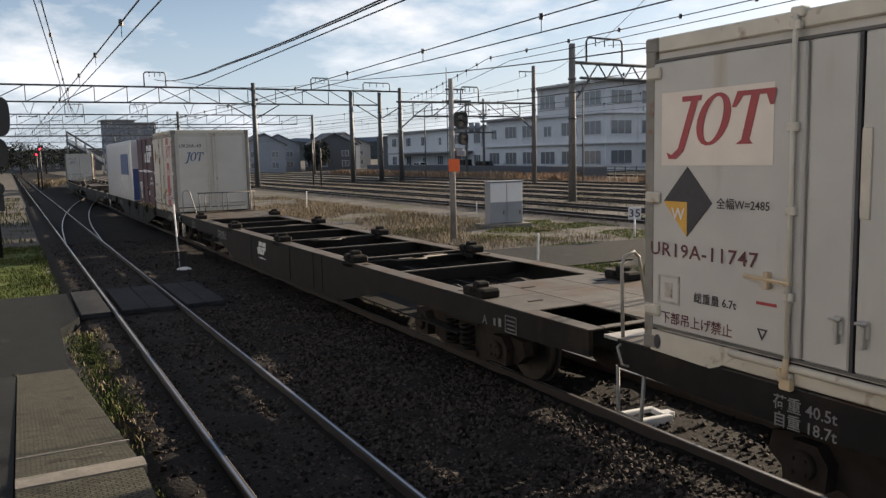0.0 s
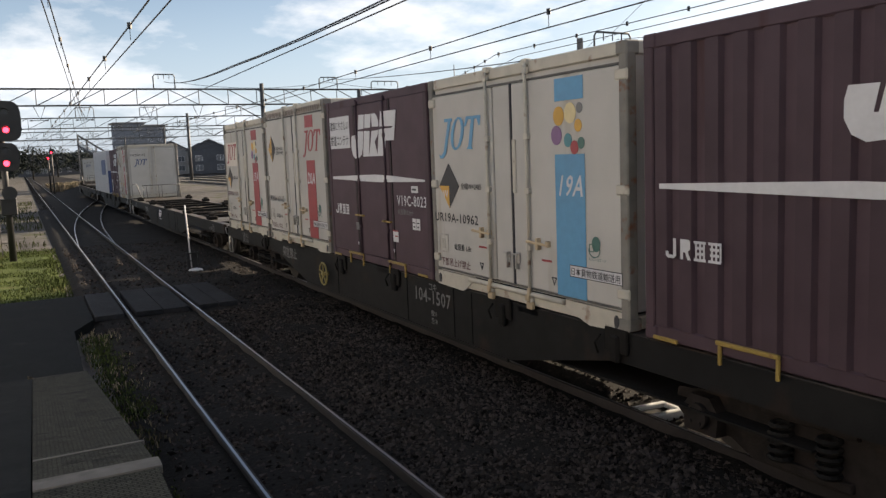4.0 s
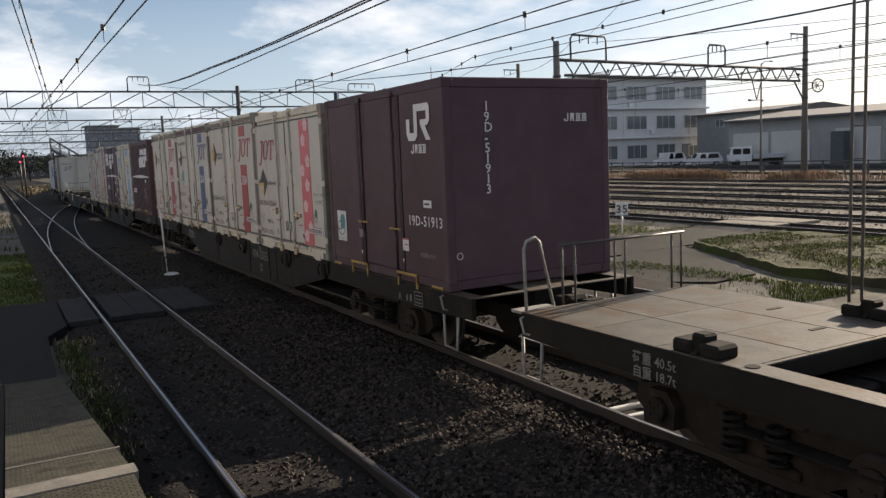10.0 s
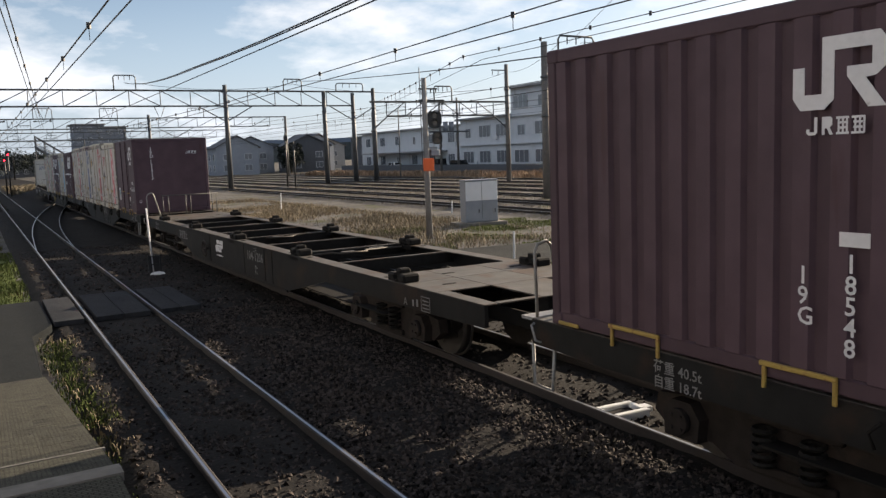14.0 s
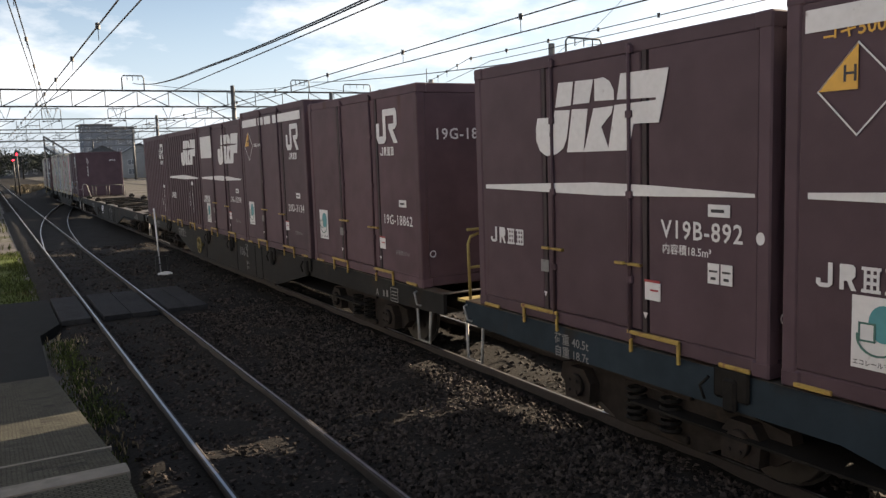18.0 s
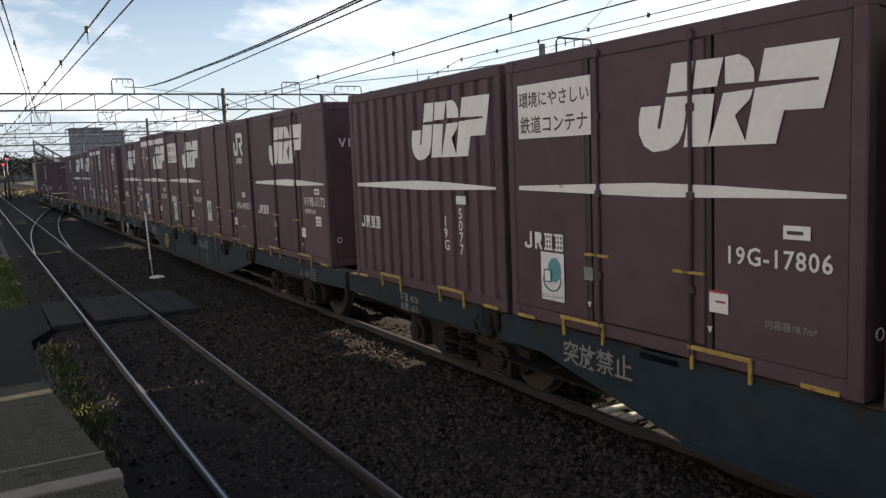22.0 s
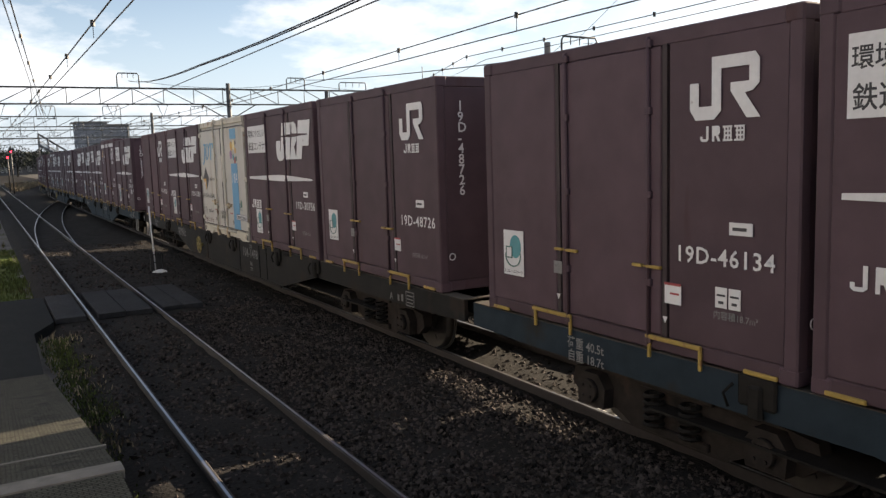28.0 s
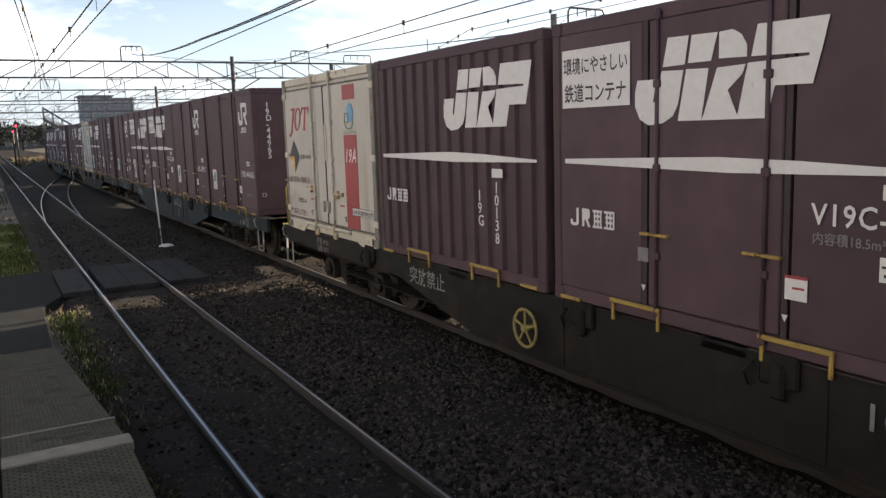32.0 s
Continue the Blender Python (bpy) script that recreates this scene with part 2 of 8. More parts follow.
M_CONCRETE = material("weathered_concrete", (0.17, 0.158, 0.14), 0.9, grain=8, spread=0.25, wear=(0.10, 0.095, 0.08), wear_amount=0.5, wear_scale=3, bump=0.3, bump_scale=40, spec=0.1)
M_PAVER = material("buff_tactile_paving", (0.066, 0.064, 0.050), 0.9, grain=14, spread=0.35, wear=(0.034, 0.034, 0.029), wear_amount=0.55, wear_scale=3, bump=0.3, bump_scale=70, spec=0.1)
M_WOOD = material("grey_crossing_board", (0.028, 0.0295, 0.033), 0.9, grain=10, spread=0.35, bump=0.3, vary=0.12, spec=0.1)
M_POLE = material("concrete_pole", (0.22, 0.21, 0.20), 0.85, grain=8, spread=0.2, bump=0.15)
M_POLEDARK = material("weathered_dark_pole", (0.13, 0.12, 0.11), 0.85, grain=8, spread=0.25, wear=(0.07, 0.06, 0.055), wear_amount=0.4, wear_scale=2.0, streak=True, bump=0.15)
M_IRON = material("dark_gantry_steel", (0.075, 0.078, 0.08), 0.6, 0.3, grain=10, spread=0.3, bump=0.1)
M_WIRE = material("dark_wire", (0.03, 0.03, 0.032), 0.5, 0.4, bump=0)
M_WALLWHITE = material("office_wall_paint", (0.58, 0.59, 0.60), 0.85, grain=1.2, spread=0.08, wear=(0.42, 0.40, 0.37), wear_amount=0.35, wear_scale=0.8, streak=True, bump=0.05)
# for the unseen wall that throws fill light onto the train's near side
M_BOUNCE = material("station_wall_paint", (0.34, 0.345, 0.36), 0.85, grain=1.2, spread=0.12, wear=(0.25, 0.24, 0.23), wear_amount=0.35, wear_scale=0.8, streak=True, bump=0.05)
M_WALLGREY = material("shed_wall_sheet", (0.30, 0.30, 0.295), 0.8, grain=1.2, spread=0.12, wear=(0.28, 0.26, 0.23), wear_amount=0.35, wear_scale=0.7, streak=True, bump=0.05)
M_WALLDARK = material("dark_house_wall", (0.085, 0.09, 0.10), 0.85, grain=2, spread=0.15, bump=0.05)
M_HOUSE = material("pale_blue_grey_house_wall", (0.27, 0.29, 0.32), 0.85, grain=1.5, spread=0.12, wear=(0.2, 0.2, 0.2), wear_amount=0.3, wear_scale=0.8, streak=True, bump=0.05)
# distance haze is mixed into this wall colour as pale blue-grey
M_FARBLOCK = material("hazy_blue_grey_block", (0.19, 0.205, 0.23), 0.9, spec=0.1, grain=0.5, spread=0.15, bump=0)
M_ROOF = material("grey_roof_sheet", (0.09, 0.09, 0.095), 0.7, grain=3, spread=0.2, bump=0.1)
M_STEP = material("scuffed_step_steel", (0.24, 0.235, 0.225), 0.6, 0.2, grain=15, spread=0.25, bump=0.05)
M_CURTAIN = material("pale_curtain", (0.5, 0.5, 0.48), 0.9, grain=3, spread=0.1, bump=0)
M_GLASS = glass("grey_window_glass", (0.14, 0.15, 0.165), 0.12)
M_CARGLASS = glass("car_window_glass", (0.015, 0.018, 0.02), 0.05)
M_CARWHITE = material("white_car_paint", (0.72, 0.72, 0.72), 0.25, grain=2, spread=0.03, bump=0)
M_CARSILVER = material("silver_car_paint", (0.42, 0.43, 0.45), 0.3, 0.4, grain=2, spread=0.05, bump=0)
M_CARBLACK = material("black_car_paint", (0.02, 0.02, 0.022), 0.25, grain=2, spread=0.1, bump=0)
M_TYRE = material("tyre_rubber", (0.02, 0.02, 0.02), 0.85, grain=20, spread=0.2, bump=0.1)
M_CABINET = material("grey_cabinet_paint", (0.22, 0.235, 0.26), 0.6, grain=4, spread=0.1, wear=(0.22, 0.2, 0.18), wear_amount=0.3, wear_scale=3, bump=0.05)
M_CABPANEL = material("pale_cabinet_panel", (0.62, 0.63, 0.64), 0.4, grain=4, spread=0.06, bump=0)
M_ORANGESIGN = material("orange_sign", (0.75, 0.13, 0.03), 0.5, grain=6, spread=0.08, bump=0)
M_BLACK = material("black_signal_paint", (0.015, 0.015, 0.016), 0.5, grain=8, spread=0.2, bump=0.05)
M_LAMP_RED = material("lit_red_lens", (1.0, 0.02, 0.04), 0.3, bump=0, spread=0.0, glow=5.0)
M_LENS = material("unlit_lens", (0.04, 0.04, 0.045), 0.15, bump=0)
M_WEED = material("dull_weeds", (0.045, 0.05, 0.02), 0.8, grain=2, spread=0.4, vary=0.5, bump=0, spec=0.1)
M_GRASS = material("green_weeds", (0.085, 0.105, 0.025), 0.8, grain=2, spread=0.4, vary=0.5, bump=0, spec=0.1)
M_LAWN = material("green_verge", (0.052, 0.068, 0.020), 0.9, grain=6, spread=0.45, wear=(0.075, 0.066, 0.03), wear_amount=0.45, wear_scale=1.2, vary=0.45, bump=0.5, bump_scale=30, spec=0.1)
M_DRY = material("dry_grass", (0.19, 0.155, 0.105), 0.85, grain=2, spread=0.35, vary=0.45, bump=0, spec=0.1)
M_REED = material("dry_reeds", (0.30, 0.205, 0.135), 0.85, grain=2, spread=0.3, vary=0.4, bump=0, spec=0.1)
M_LEAF = material("dark_leaves", (0.020, 0.025, 0.022), 0.9, grain=2, spread=0.4, vary=0.5, bump=0, spec=0.1)
# the blue of distance haze is put into the hill colour itself
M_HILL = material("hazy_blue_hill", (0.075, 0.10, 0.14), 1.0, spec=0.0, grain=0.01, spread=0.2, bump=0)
M_WOODS = material("far_trees", (0.035, 0.042, 0.045), 1.0, spec=0.0, grain=0.5, spread=0.5, bump=0.4, bump_scale=2)


def studded(m, w, h):
    """A fine pressed grid of studs on paving, as relief and darker joints."""
    nt = m.node_tree
    b = nt.nodes["Principled BSDF"]
    co = nt.nodes.new("ShaderNodeTexCoord")
    br = nt.nodes.new("ShaderNodeTexBrick")
    br.inputs["Scale"].default_value, br.inputs["Mortar Size"].default_value = 1.0, min(w, h) * 0.16
    br.inputs["Brick Width"].default_value, br.inputs["Row Height"].default_value = w, h
    br.inputs["Color1"].default_value, br.inputs["Color2"].default_value, br.inputs["Mortar"].default_value = (1, 1, 1, 1), (0.8, 0.8, 0.8, 1), (0.35, 0.35, 0.35, 1)
    nt.links.new(co.outputs["Object"], br.inputs["Vector"])
    mx = nt.nodes.new("ShaderNodeMix")
    mx.data_type, mx.blend_type = "RGBA", "MULTIPLY"
    mx.inputs["Factor"].default_value = 1.0
    nt.links.new(b.inputs["Base Color"].links[0].from_socket, mx.inputs["A"])
    nt.links.new(br.outputs["Color"], mx.inputs["B"])
    nt.links.new(mx.outputs["Result"], b.inputs["Base Color"])


studded(M_PAVER, 0.052, 0.0257)

# ---------------------------------------------------------------- mesh helpers
def box(bm, x0, x1, y0, y1, z0, z1, bevel=0.0):
    v = [bm.verts.new((x, y, z)) for x in (x0, x1) for y in (y0, y1) for z in (z0, z1)]
    faces = [bm.faces.new([v[i] for i in q]) for q in ((0, 1, 3, 2), (4, 6, 7, 5), (0, 4, 5, 1), (2, 3, 7, 6), (0, 2, 6, 4), (1, 5, 7, 3))]
    if bevel:
        bmesh.ops.bevel(bm, geom=list({e for f in faces for e in f.edges}), offset=bevel, segments=1, affect="EDGES", profile=0.5)
    return bm


def rod(bm, p0, p1, r0, r1=None, n=8, caps=True):
    p0, p1 = Vector(p0), Vector(p1)
    r1 = r0 if r1 is None else r1
    way = (p1 - p0).normalized()
    side = way.orthogonal().normalized()
    up = way.cross(side)
    rings = []
    for p, r in ((p0, r0), (p1, r1)):
        rings.append([bm.verts.new(p + (side * math.cos(a) + up * math.sin(a)) * r) for a in [2 * math.pi * i / n for i in range(n)]])
    for i in range(n):
        bm.faces.new((rings[0][i], rings[0][(i + 1) % n], rings[1][(i + 1) % n], rings[1][i])).smooth = n > 6
    if caps:
        bm.faces.new(rings[0][::-1]), bm.faces.new(rings[1])
    return bm


def tube(bm, points, r, n=6):
    """One unbroken round bar along points."""
    points = [Vector(p) for p in points]
    rows, side = [], None
    for i, p in enumerate(points):
        way = (points[min(i + 1, len(points) - 1)] - points[max(i - 1, 0)]).normalized()
        side = way.orthogonal().normalized() if side is None else (side - way * side.dot(way)).normalized()
        up = way.cross(side)
        rows.append([bm.verts.new(p + (side * math.cos(2 * math.pi * k / n) + up * math.sin(2 * math.pi * k / n)) * r) for k in range(n)])
    for a, b in zip(rows, rows[1:]):
        for k in range(n):
            bm.faces.new((a[k], a[(k + 1) % n], b[(k + 1) % n], b[k])).smooth = True
    bm.faces.new(rows[0][::-1]), bm.faces.new(rows[-1])
    return bm


def prism(bm, points, way):
    """A flat outline of 3D points, drawn out along way."""
    way = Vector(way)
    a = [bm.verts.new(p) for p in points]
    b = [bm.verts.new(Vector(p) + way) for p in points]
    bm.faces.new(a[::-1]), bm.faces.new(b)
    for i in range(len(a)):
        j = (i + 1) % len(a)
        bm.faces.new((a[i], a[j], b[j], b[i]))
    return bm


def ring(bm, centre, axis, r, thick, n=20, m=6):
    axis = Vector(axis).normalized()
    side = axis.orthogonal().normalized()
    up = axis.cross(side)
    rows = []
    for i in range(n):
        a = 2 * math.pi * i / n
        out = side * math.cos(a) + up * math.sin(a)
        rows.append([bm.verts.new(Vector(centre) + out * (r + thick * math.cos(2 * math.pi * j / m)) + axis * thick * math.sin(2 * math.pi * j / m)) for j in range(m)])
    for i in range(n):
        for j in range(m):
            bm.faces.new((rows[i][j], rows[(i + 1) % n][j], rows[(i + 1) % n][(j + 1) % m], rows[i][(j + 1) % m]))
    return bm


def B():
    return bmesh.new()


def finish(name, bm, mat):
    bmesh.ops.recalc_face_normals(bm, faces=bm.faces)
    me = bpy.data.meshes.new(name)
    bm.to_mesh(me)
    bm.free()
    for m in (mat if isinstance(mat, (list, tuple)) else [mat]):
        me.materials.append(m)
    return me


def put(name, me, parent=None, at=None, label=""):
    ob = new(name, me)
    ob.parent = parent
    if at is not None:
        ob.matrix_basis = at
    if label:
        ob["label"] = label
    return ob


def part(name, bm, mat, parent=None, label="", at=None):
    return put(name, finish(name, bm, mat), parent, at, label)


def thing(name, label, category, at=None, group="", kind=""):
    ob = new(name)
    ob.empty_display_size = 0.2
    if at is not None:
        ob.matrix_basis = at
    return tagged(ob, label, category, group, kind)


LETTERS = {}


def lettering(text, size, mat, wide=1.0, lean=0.0, lines=1.0):
    """A flat mesh of a line of text, its lower left corner at the origin, facing +z."""
    key = (text, size, mat.name, wide, lean, lines)
    if key not in LETTERS:
        c = bpy.data.curves.new("lettering", "FONT")
        c.body, c.size, c.resolution_u, c.space_line = text, size, 2, lines
        if text.isascii():
            c.space_character = 1.1
        c.offset = size * 0.013
        o = new("lettering_draft", c)
        bpy.context.view_layer.update()
        me = bpy.data.meshes.new_from_object(o)
        bpy.data.objects.remove(o)
        bpy.data.curves.remove(c)
        me.transform(Matrix(((wide, lean, 0, 0), (0, 1, 0, 0), (0, 0, 1, 0), (0, 0, 0, 1))))
        me.name = "lettering"
        me.materials.clear()
        me.materials.append(mat)
        LETTERS[key] = me
    return LETTERS[key]


# ---------------------------------------------------------------- ground, platform and tracks
NEAR_X, TRAIN_X, SIDE_X = 2.06, 5.79, 9.75
YARD_X = (21.6, 25.2, 29.2, 33.0, 37.0, 41.5, 46.0)


CURVE_FROM, CURVE_R, CURVE_TURN = 72.0, 250.0, radians(9.0)


def line_at(y):
    """Where the goods line lies at a distance y along it: the shift to the right, the way forward and the heading."""
    d = y - CURVE_FROM
    if d <= 0:
        return 0.0, y, 0.0
    a = min(d / CURVE_R, CURVE_TURN)
    rest = max(0.0, d - CURVE_R * CURVE_TURN)
    return CURVE_R * (1 - math.cos(a)) + rest * math.sin(a), CURVE_FROM + CURVE_R * math.sin(a) + rest * math.cos(a), a


def beside_line(y, x):
    """A point x to the right of the platform's edge at a distance y along the goods line."""
    shift, way, a = line_at(y)
    u = x - TRAIN_X
    return TRAIN_X + shift + u * math.cos(a), way - u * math.sin(a)


def make_ground():
    bm = B()
    xs = [-3000, -400, -60, -20, -6, 0.6, 9, 12, 16, 20, 26, 34, 44, 56, 70, 100, 400, 3000]
    ys = [-3000, -300, -60, -20, 0, 8, 16, 24, 40, 70, 120, 250, 600, 3000]
    grid = [[bm.verts.new((x, y, -0.2)) for y in ys] for x in xs]
    for i in range(len(xs) - 1):
        for j in range(len(ys) - 1):
            bm.faces.new((grid[i][j], grid[i + 1][j], grid[i + 1][j + 1], grid[i][j + 1]))
    tagged(part("ground", bm, M_YARD), "weedy gravel ground of the railway yard", "ground", kind="structure")


def bed(name, x0, x1, y0, y1, top, step, label):
    """A bank of ballast with a bumpy top and sloping sides."""
    nx, ny = max(6, int((x1 - x0) / step)), int((y1 - y0) / (step * 2.2))
    verts, faces = [], []
    for j in range(ny + 1):
        for i in range(nx + 1):
            x, y = x0 + (x1 - x0) * i / nx, y0 + (y1 - y0) * j / ny
            edge = min(1.0, min(i, nx - i) / 2.0)
            z = -0.215 + (top + 0.215) * edge + 0.03 * noise.noise((x * 2.3, y * 2.3, 1.5)) * edge + 0.015 * noise.noise((x * 9, y * 9, 4)) * edge
            verts.append((x, y, z))
    for j in range(ny):
        for i in range(nx):
            a = j * (nx + 1) + i
            faces.append((a, a + 1, a + nx + 2, a + nx + 1))
    me = bpy.data.meshes.new(name)
    me.from_pydata(verts, [], faces)
    me.materials.append(M_BALLAST)
    for p in me.polygons:
        p.use_smooth = True
    tagged(put(name, me), label, "ballast", kind="structure")


RAIL_SHAPE = [(-0.064, -0.15), (0.064, -0.15), (0.064, -0.138), (0.012, -0.122), (0.009, -0.045), (0.033, -0.034), (0.033, -0.008),
              (0.024, 0.0), (0.010, 0.0008), (-0.014, 0.0008), (-0.024, 0.0), (-0.033, -0.008), (-0.033, -0.034), (-0.009, -0.045), (-0.012, -0.122), (-0.064, -0.138)]


def rail_mesh(points):
    """A rail swept along points (x, y), with a polished head."""
    bm = B()
    rows = []
    for i, (x, y) in enumerate(points):
        a, b = points[max(0, i - 1)], points[min(len(points) - 1, i + 1)]
        way = Vector((b[0] - a[0], b[1] - a[1], 0)).normalized()
        side = Vector((way.y, -way.x, 0))
        rows.append([bm.verts.new(Vector((x, y, 0)) + side * u + Vector((0, 0, w))) for u, w in RAIL_SHAPE])
    n = len(RAIL_SHAPE)
    for a, b in zip(rows, rows[1:]):
        for k in range(n):
            bm.faces.new((a[k], a[(k + 1) % n], b[(k + 1) % n], b[k])).material_index = 1 if k == 8 else 0
    bm.faces.new(rows[0]), bm.faces.new(rows[-1])
    return finish("rail", bm, [M_RAIL, M_RAIL_TOP])


def yard_bed():
    """The trodden, weedy bed between the siding rails."""
    nx, ny = 60, 90
    verts = [(20.2 + 28.6 * i / nx, -20 + 200 * j / ny, -0.205 if i in (0, nx) or j in (0, ny) else -0.102 + 0.022 * noise.noise((i * 0.8, j * 0.8, 9))) for j in range(ny + 1) for i in range(nx + 1)]
    faces = [(j * (nx + 1) + i, j * (nx + 1) + i + 1, (j + 1) * (nx + 1) + i + 1, (j + 1) * (nx + 1) + i) for j in range(ny) for i in range(nx)]
    me = bpy.data.meshes.new("yard_bed")
    me.from_pydata(verts, [], faces)
    me.materials.append(M_YARD)
    tagged(put("yard_bed", me), "pale weedy gravel between the siding rails", "ground", kind="structure")


def straight_track(name, x, y0, y1, singles, label, curved=False):
    """Two rails on sleepers; the sleepers from y0 to singles[1] are pieces, those past that are one stuff mesh."""
    t = thing(name, label, "railway track", kind="structure")
    if curved:
        for s in (-0.566, 0.576):
            put("rail", rail_mesh([beside_line(y, x + s) for y in [y0, 30, CURVE_FROM] + [CURVE_FROM + 4 * k for k in range(1, 12)] + [150, y1]]), t)
    else:
        me = rail_mesh([(0, y0), (0, y1)])
        for s in (-0.566, 0.576):
            put("rail", me, t, pose(x + s, 0, 0))
    bm = B()
    box(bm, -1.0, 1.0, -0.1, 0.1, -0.2, -0.115, 0.012)
    sl = finish("sleeper", bm, M_SLEEPER)
    bm = B()
    for s in (-0.566, 0.566):
        for e in (-0.085, 0.085):
            box(bm, s + e - 0.02, s + e + 0.02, -0.06, 0.06, -0.15, -0.108)
            rod(bm, (s + e * 1.15, 0, -0.12), (s + e * 1.15, 0, -0.085), 0.013, n=6)
    clip = finish("rail_clip", bm, M_RAIL)
    y = y0 + 0.3
    while y < singles:
        put("sleeper", sl, t, pose(x + random.uniform(-0.03, 0.03), y, random.uniform(-0.012, 0.008), 0, 0, random.uniform(-1, 1)))
        put("rail_clip", clip, t, pose(x, y, 0.0))
        y += 0.62
    if y < y1:
        bm = B()
        while y < y1:
            if curved and y > CURVE_FROM:
                ends = [beside_line(y + e, x + w) for e, w in ((-0.1, -1), (-0.1, 1), (0.1, 1), (0.1, -1))]
                prism(bm, [(p, q, -0.2) for p, q in ends], (0, 0, 0.075))
            else:
                box(bm, x - 1.0, x + 1.0, y - 0.1, y + 0.1, -0.2, -0.125)
            y += 0.62
        tagged(part("far_sleepers", bm, M_SLEEPER, t), kind="stuff")
    return t


def curved_bed():
    """Ballast under the two tracks where they bend away."""
    verts, faces = [], []
    across = (3.6, 4.1, 5.8, 7.8, 9.75, 11.2, 11.8)
    for j in range(60):
        for i, x in enumerate(across):
            p, q = beside_line(64 + j * 4, x)
            verts.append((p, q, -0.215 if i in (0, 6) else -0.104 + 0.02 * noise.noise((x * 2.0, j * 1.3, 8))))
    for j in range(59):
        for i in range(6):
            k = j * 7 + i
            faces.append((k, k + 1, k + 8, k + 7))
    me = bpy.data.meshes.new("ballast_curve")
    me.from_pydata(verts, [], faces)
    me.materials.append(M_BALLAST)
    tagged(put("ballast_curve", me), "dark ballast under the bend of the goods line", "ballast", kind="structure")


def scatter_stones(count, x0, x1, y0, y1, size, seed, base=-0.11, mat=None):
    """Loose ballast stones, each a crooked little block."""
    rng = np.random.default_rng(seed)
    shape = np.array([[1, 0, 0], [-1, 0, 0], [0, 1, 0], [0, -1, 0], [0, 0, 1], [0, 0, -1]], float)
    tri = np.array([[0, 2, 4], [2, 1, 4], [1, 3, 4], [3, 0, 4], [2, 0, 5], [1, 2, 5], [3, 1, 5], [0, 3, 5]])
    near = rng.random(count) ** 1.8
    px, py = rng.uniform(x0, x1, count), y0 + (y1 - y0) * near
    clear = np.ones(count, bool)
    for rx in (NEAR_X - 0.566, NEAR_X + 0.566, TRAIN_X - 0.566, TRAIN_X + 0.566):
        clear &= abs(px - rx) > 0.075
    clear &= ~((px < 3.45) & (py > 14.9) & (py < 18.4))
    px, py = px[clear], py[clear]
    n = len(px)
    s = rng.uniform(0.5, 1.25, (n, 1, 1)) * size * rng.uniform(0.6, 1.2, (n, 1, 3))
    v = shape[None] * s * rng.uniform(0.65, 1.25, (n, 6, 1))
    a = rng.uniform(0, 6.28, (n, 3))
    for k, (i, j) in enumerate(((0, 1), (1, 2), (0, 2))):
        c, sn = np.cos(a[:, k])[:, None], np.sin(a[:, k])[:, None]
        v[:, :, i], v[:, :, j] = v[:, :, i] * c - v[:, :, j] * sn, v[:, :, i] * sn + v[:, :, j] * c
    v += np.stack([px, py, np.full(n, base) + rng.uniform(-0.01, 0.02, n)], -1)[:, None]
    f = (tri[None] + 6 * np.arange(n)[:, None, None]).reshape(-1, 3)
    me = bpy.data.meshes.new("ballast_stones")
    me.from_pydata(v.reshape(-1, 3).tolist(), [], f.tolist())
    me.materials.append(mat or M_STONE)
    tagged(put("ballast_stones", me), "loose grey-brown ballast stones", "ballast", kind="stuff")


def blades(name, spots, mat, label, category="grass", tilt=0.45, seed=1, width=0.012):
    """Leaf blades at spots (x, y, z, height): each a bent, tapered strip."""
    rng = np.random.default_rng(seed)
    verts, faces = [], []
    for x, y, z, h in spots:
        a, l = rng.uniform(0, 6.28), h * rng.uniform(0.1, tilt * 2)
        dx, dy = math.cos(a) * l, math.sin(a) * l
        wx, wy = -math.sin(a) * width * (0.6 + h), math.cos(a) * width * (0.6 + h)
        k = len(verts)
        verts += [(x - wx, y - wy, z), (x + wx, y + wy, z), (x + dx * 0.35 + wx * 0.8, y + dy * 0.35 + wy * 0.8, z + h * 0.6),
                  (x + dx * 0.35 - wx * 0.8, y + dy * 0.35 - wy * 0.8, z + h * 0.6), (x + dx, y + dy, z + h * 0.92)]
        faces += [(k, k + 1, k + 2, k + 3), (k + 3, k + 2, k + 4)]
    me = bpy.data.meshes.new(name)
    me.from_pydata(verts, [], faces)
    me.materials.append(mat)
    return tagged(put(name, me), label, category, kind="stuff")


def clumped(count, x0, x1, y0, y1, z, low, high, seed, scale=0.6, cut=0.0, shape=None):
    rng = np.random.default_rng(seed)
    out = []
    while len(out) < count:
        x, y = rng.uniform(x0, x1), rng.uniform(y0, y1)
        k = noise.noise((x * scale, y * scale, seed * 3.7))
        if k < cut and rng.random() > 0.06:
            continue
        if shape and not shape(x, y):
            continue
        out.append((x, y, z, rng.uniform(low, high) * (0.7 + 0.6 * max(0, k))))
    return out


RAMP_TOP, RAMP_FOOT = 4.65, 11.2


def ramp_height(y):
    return 0.95 if y < RAMP_TOP else 0.95 * max(0.0, (RAMP_FOOT - y) / (RAMP_FOOT - RAMP_TOP))


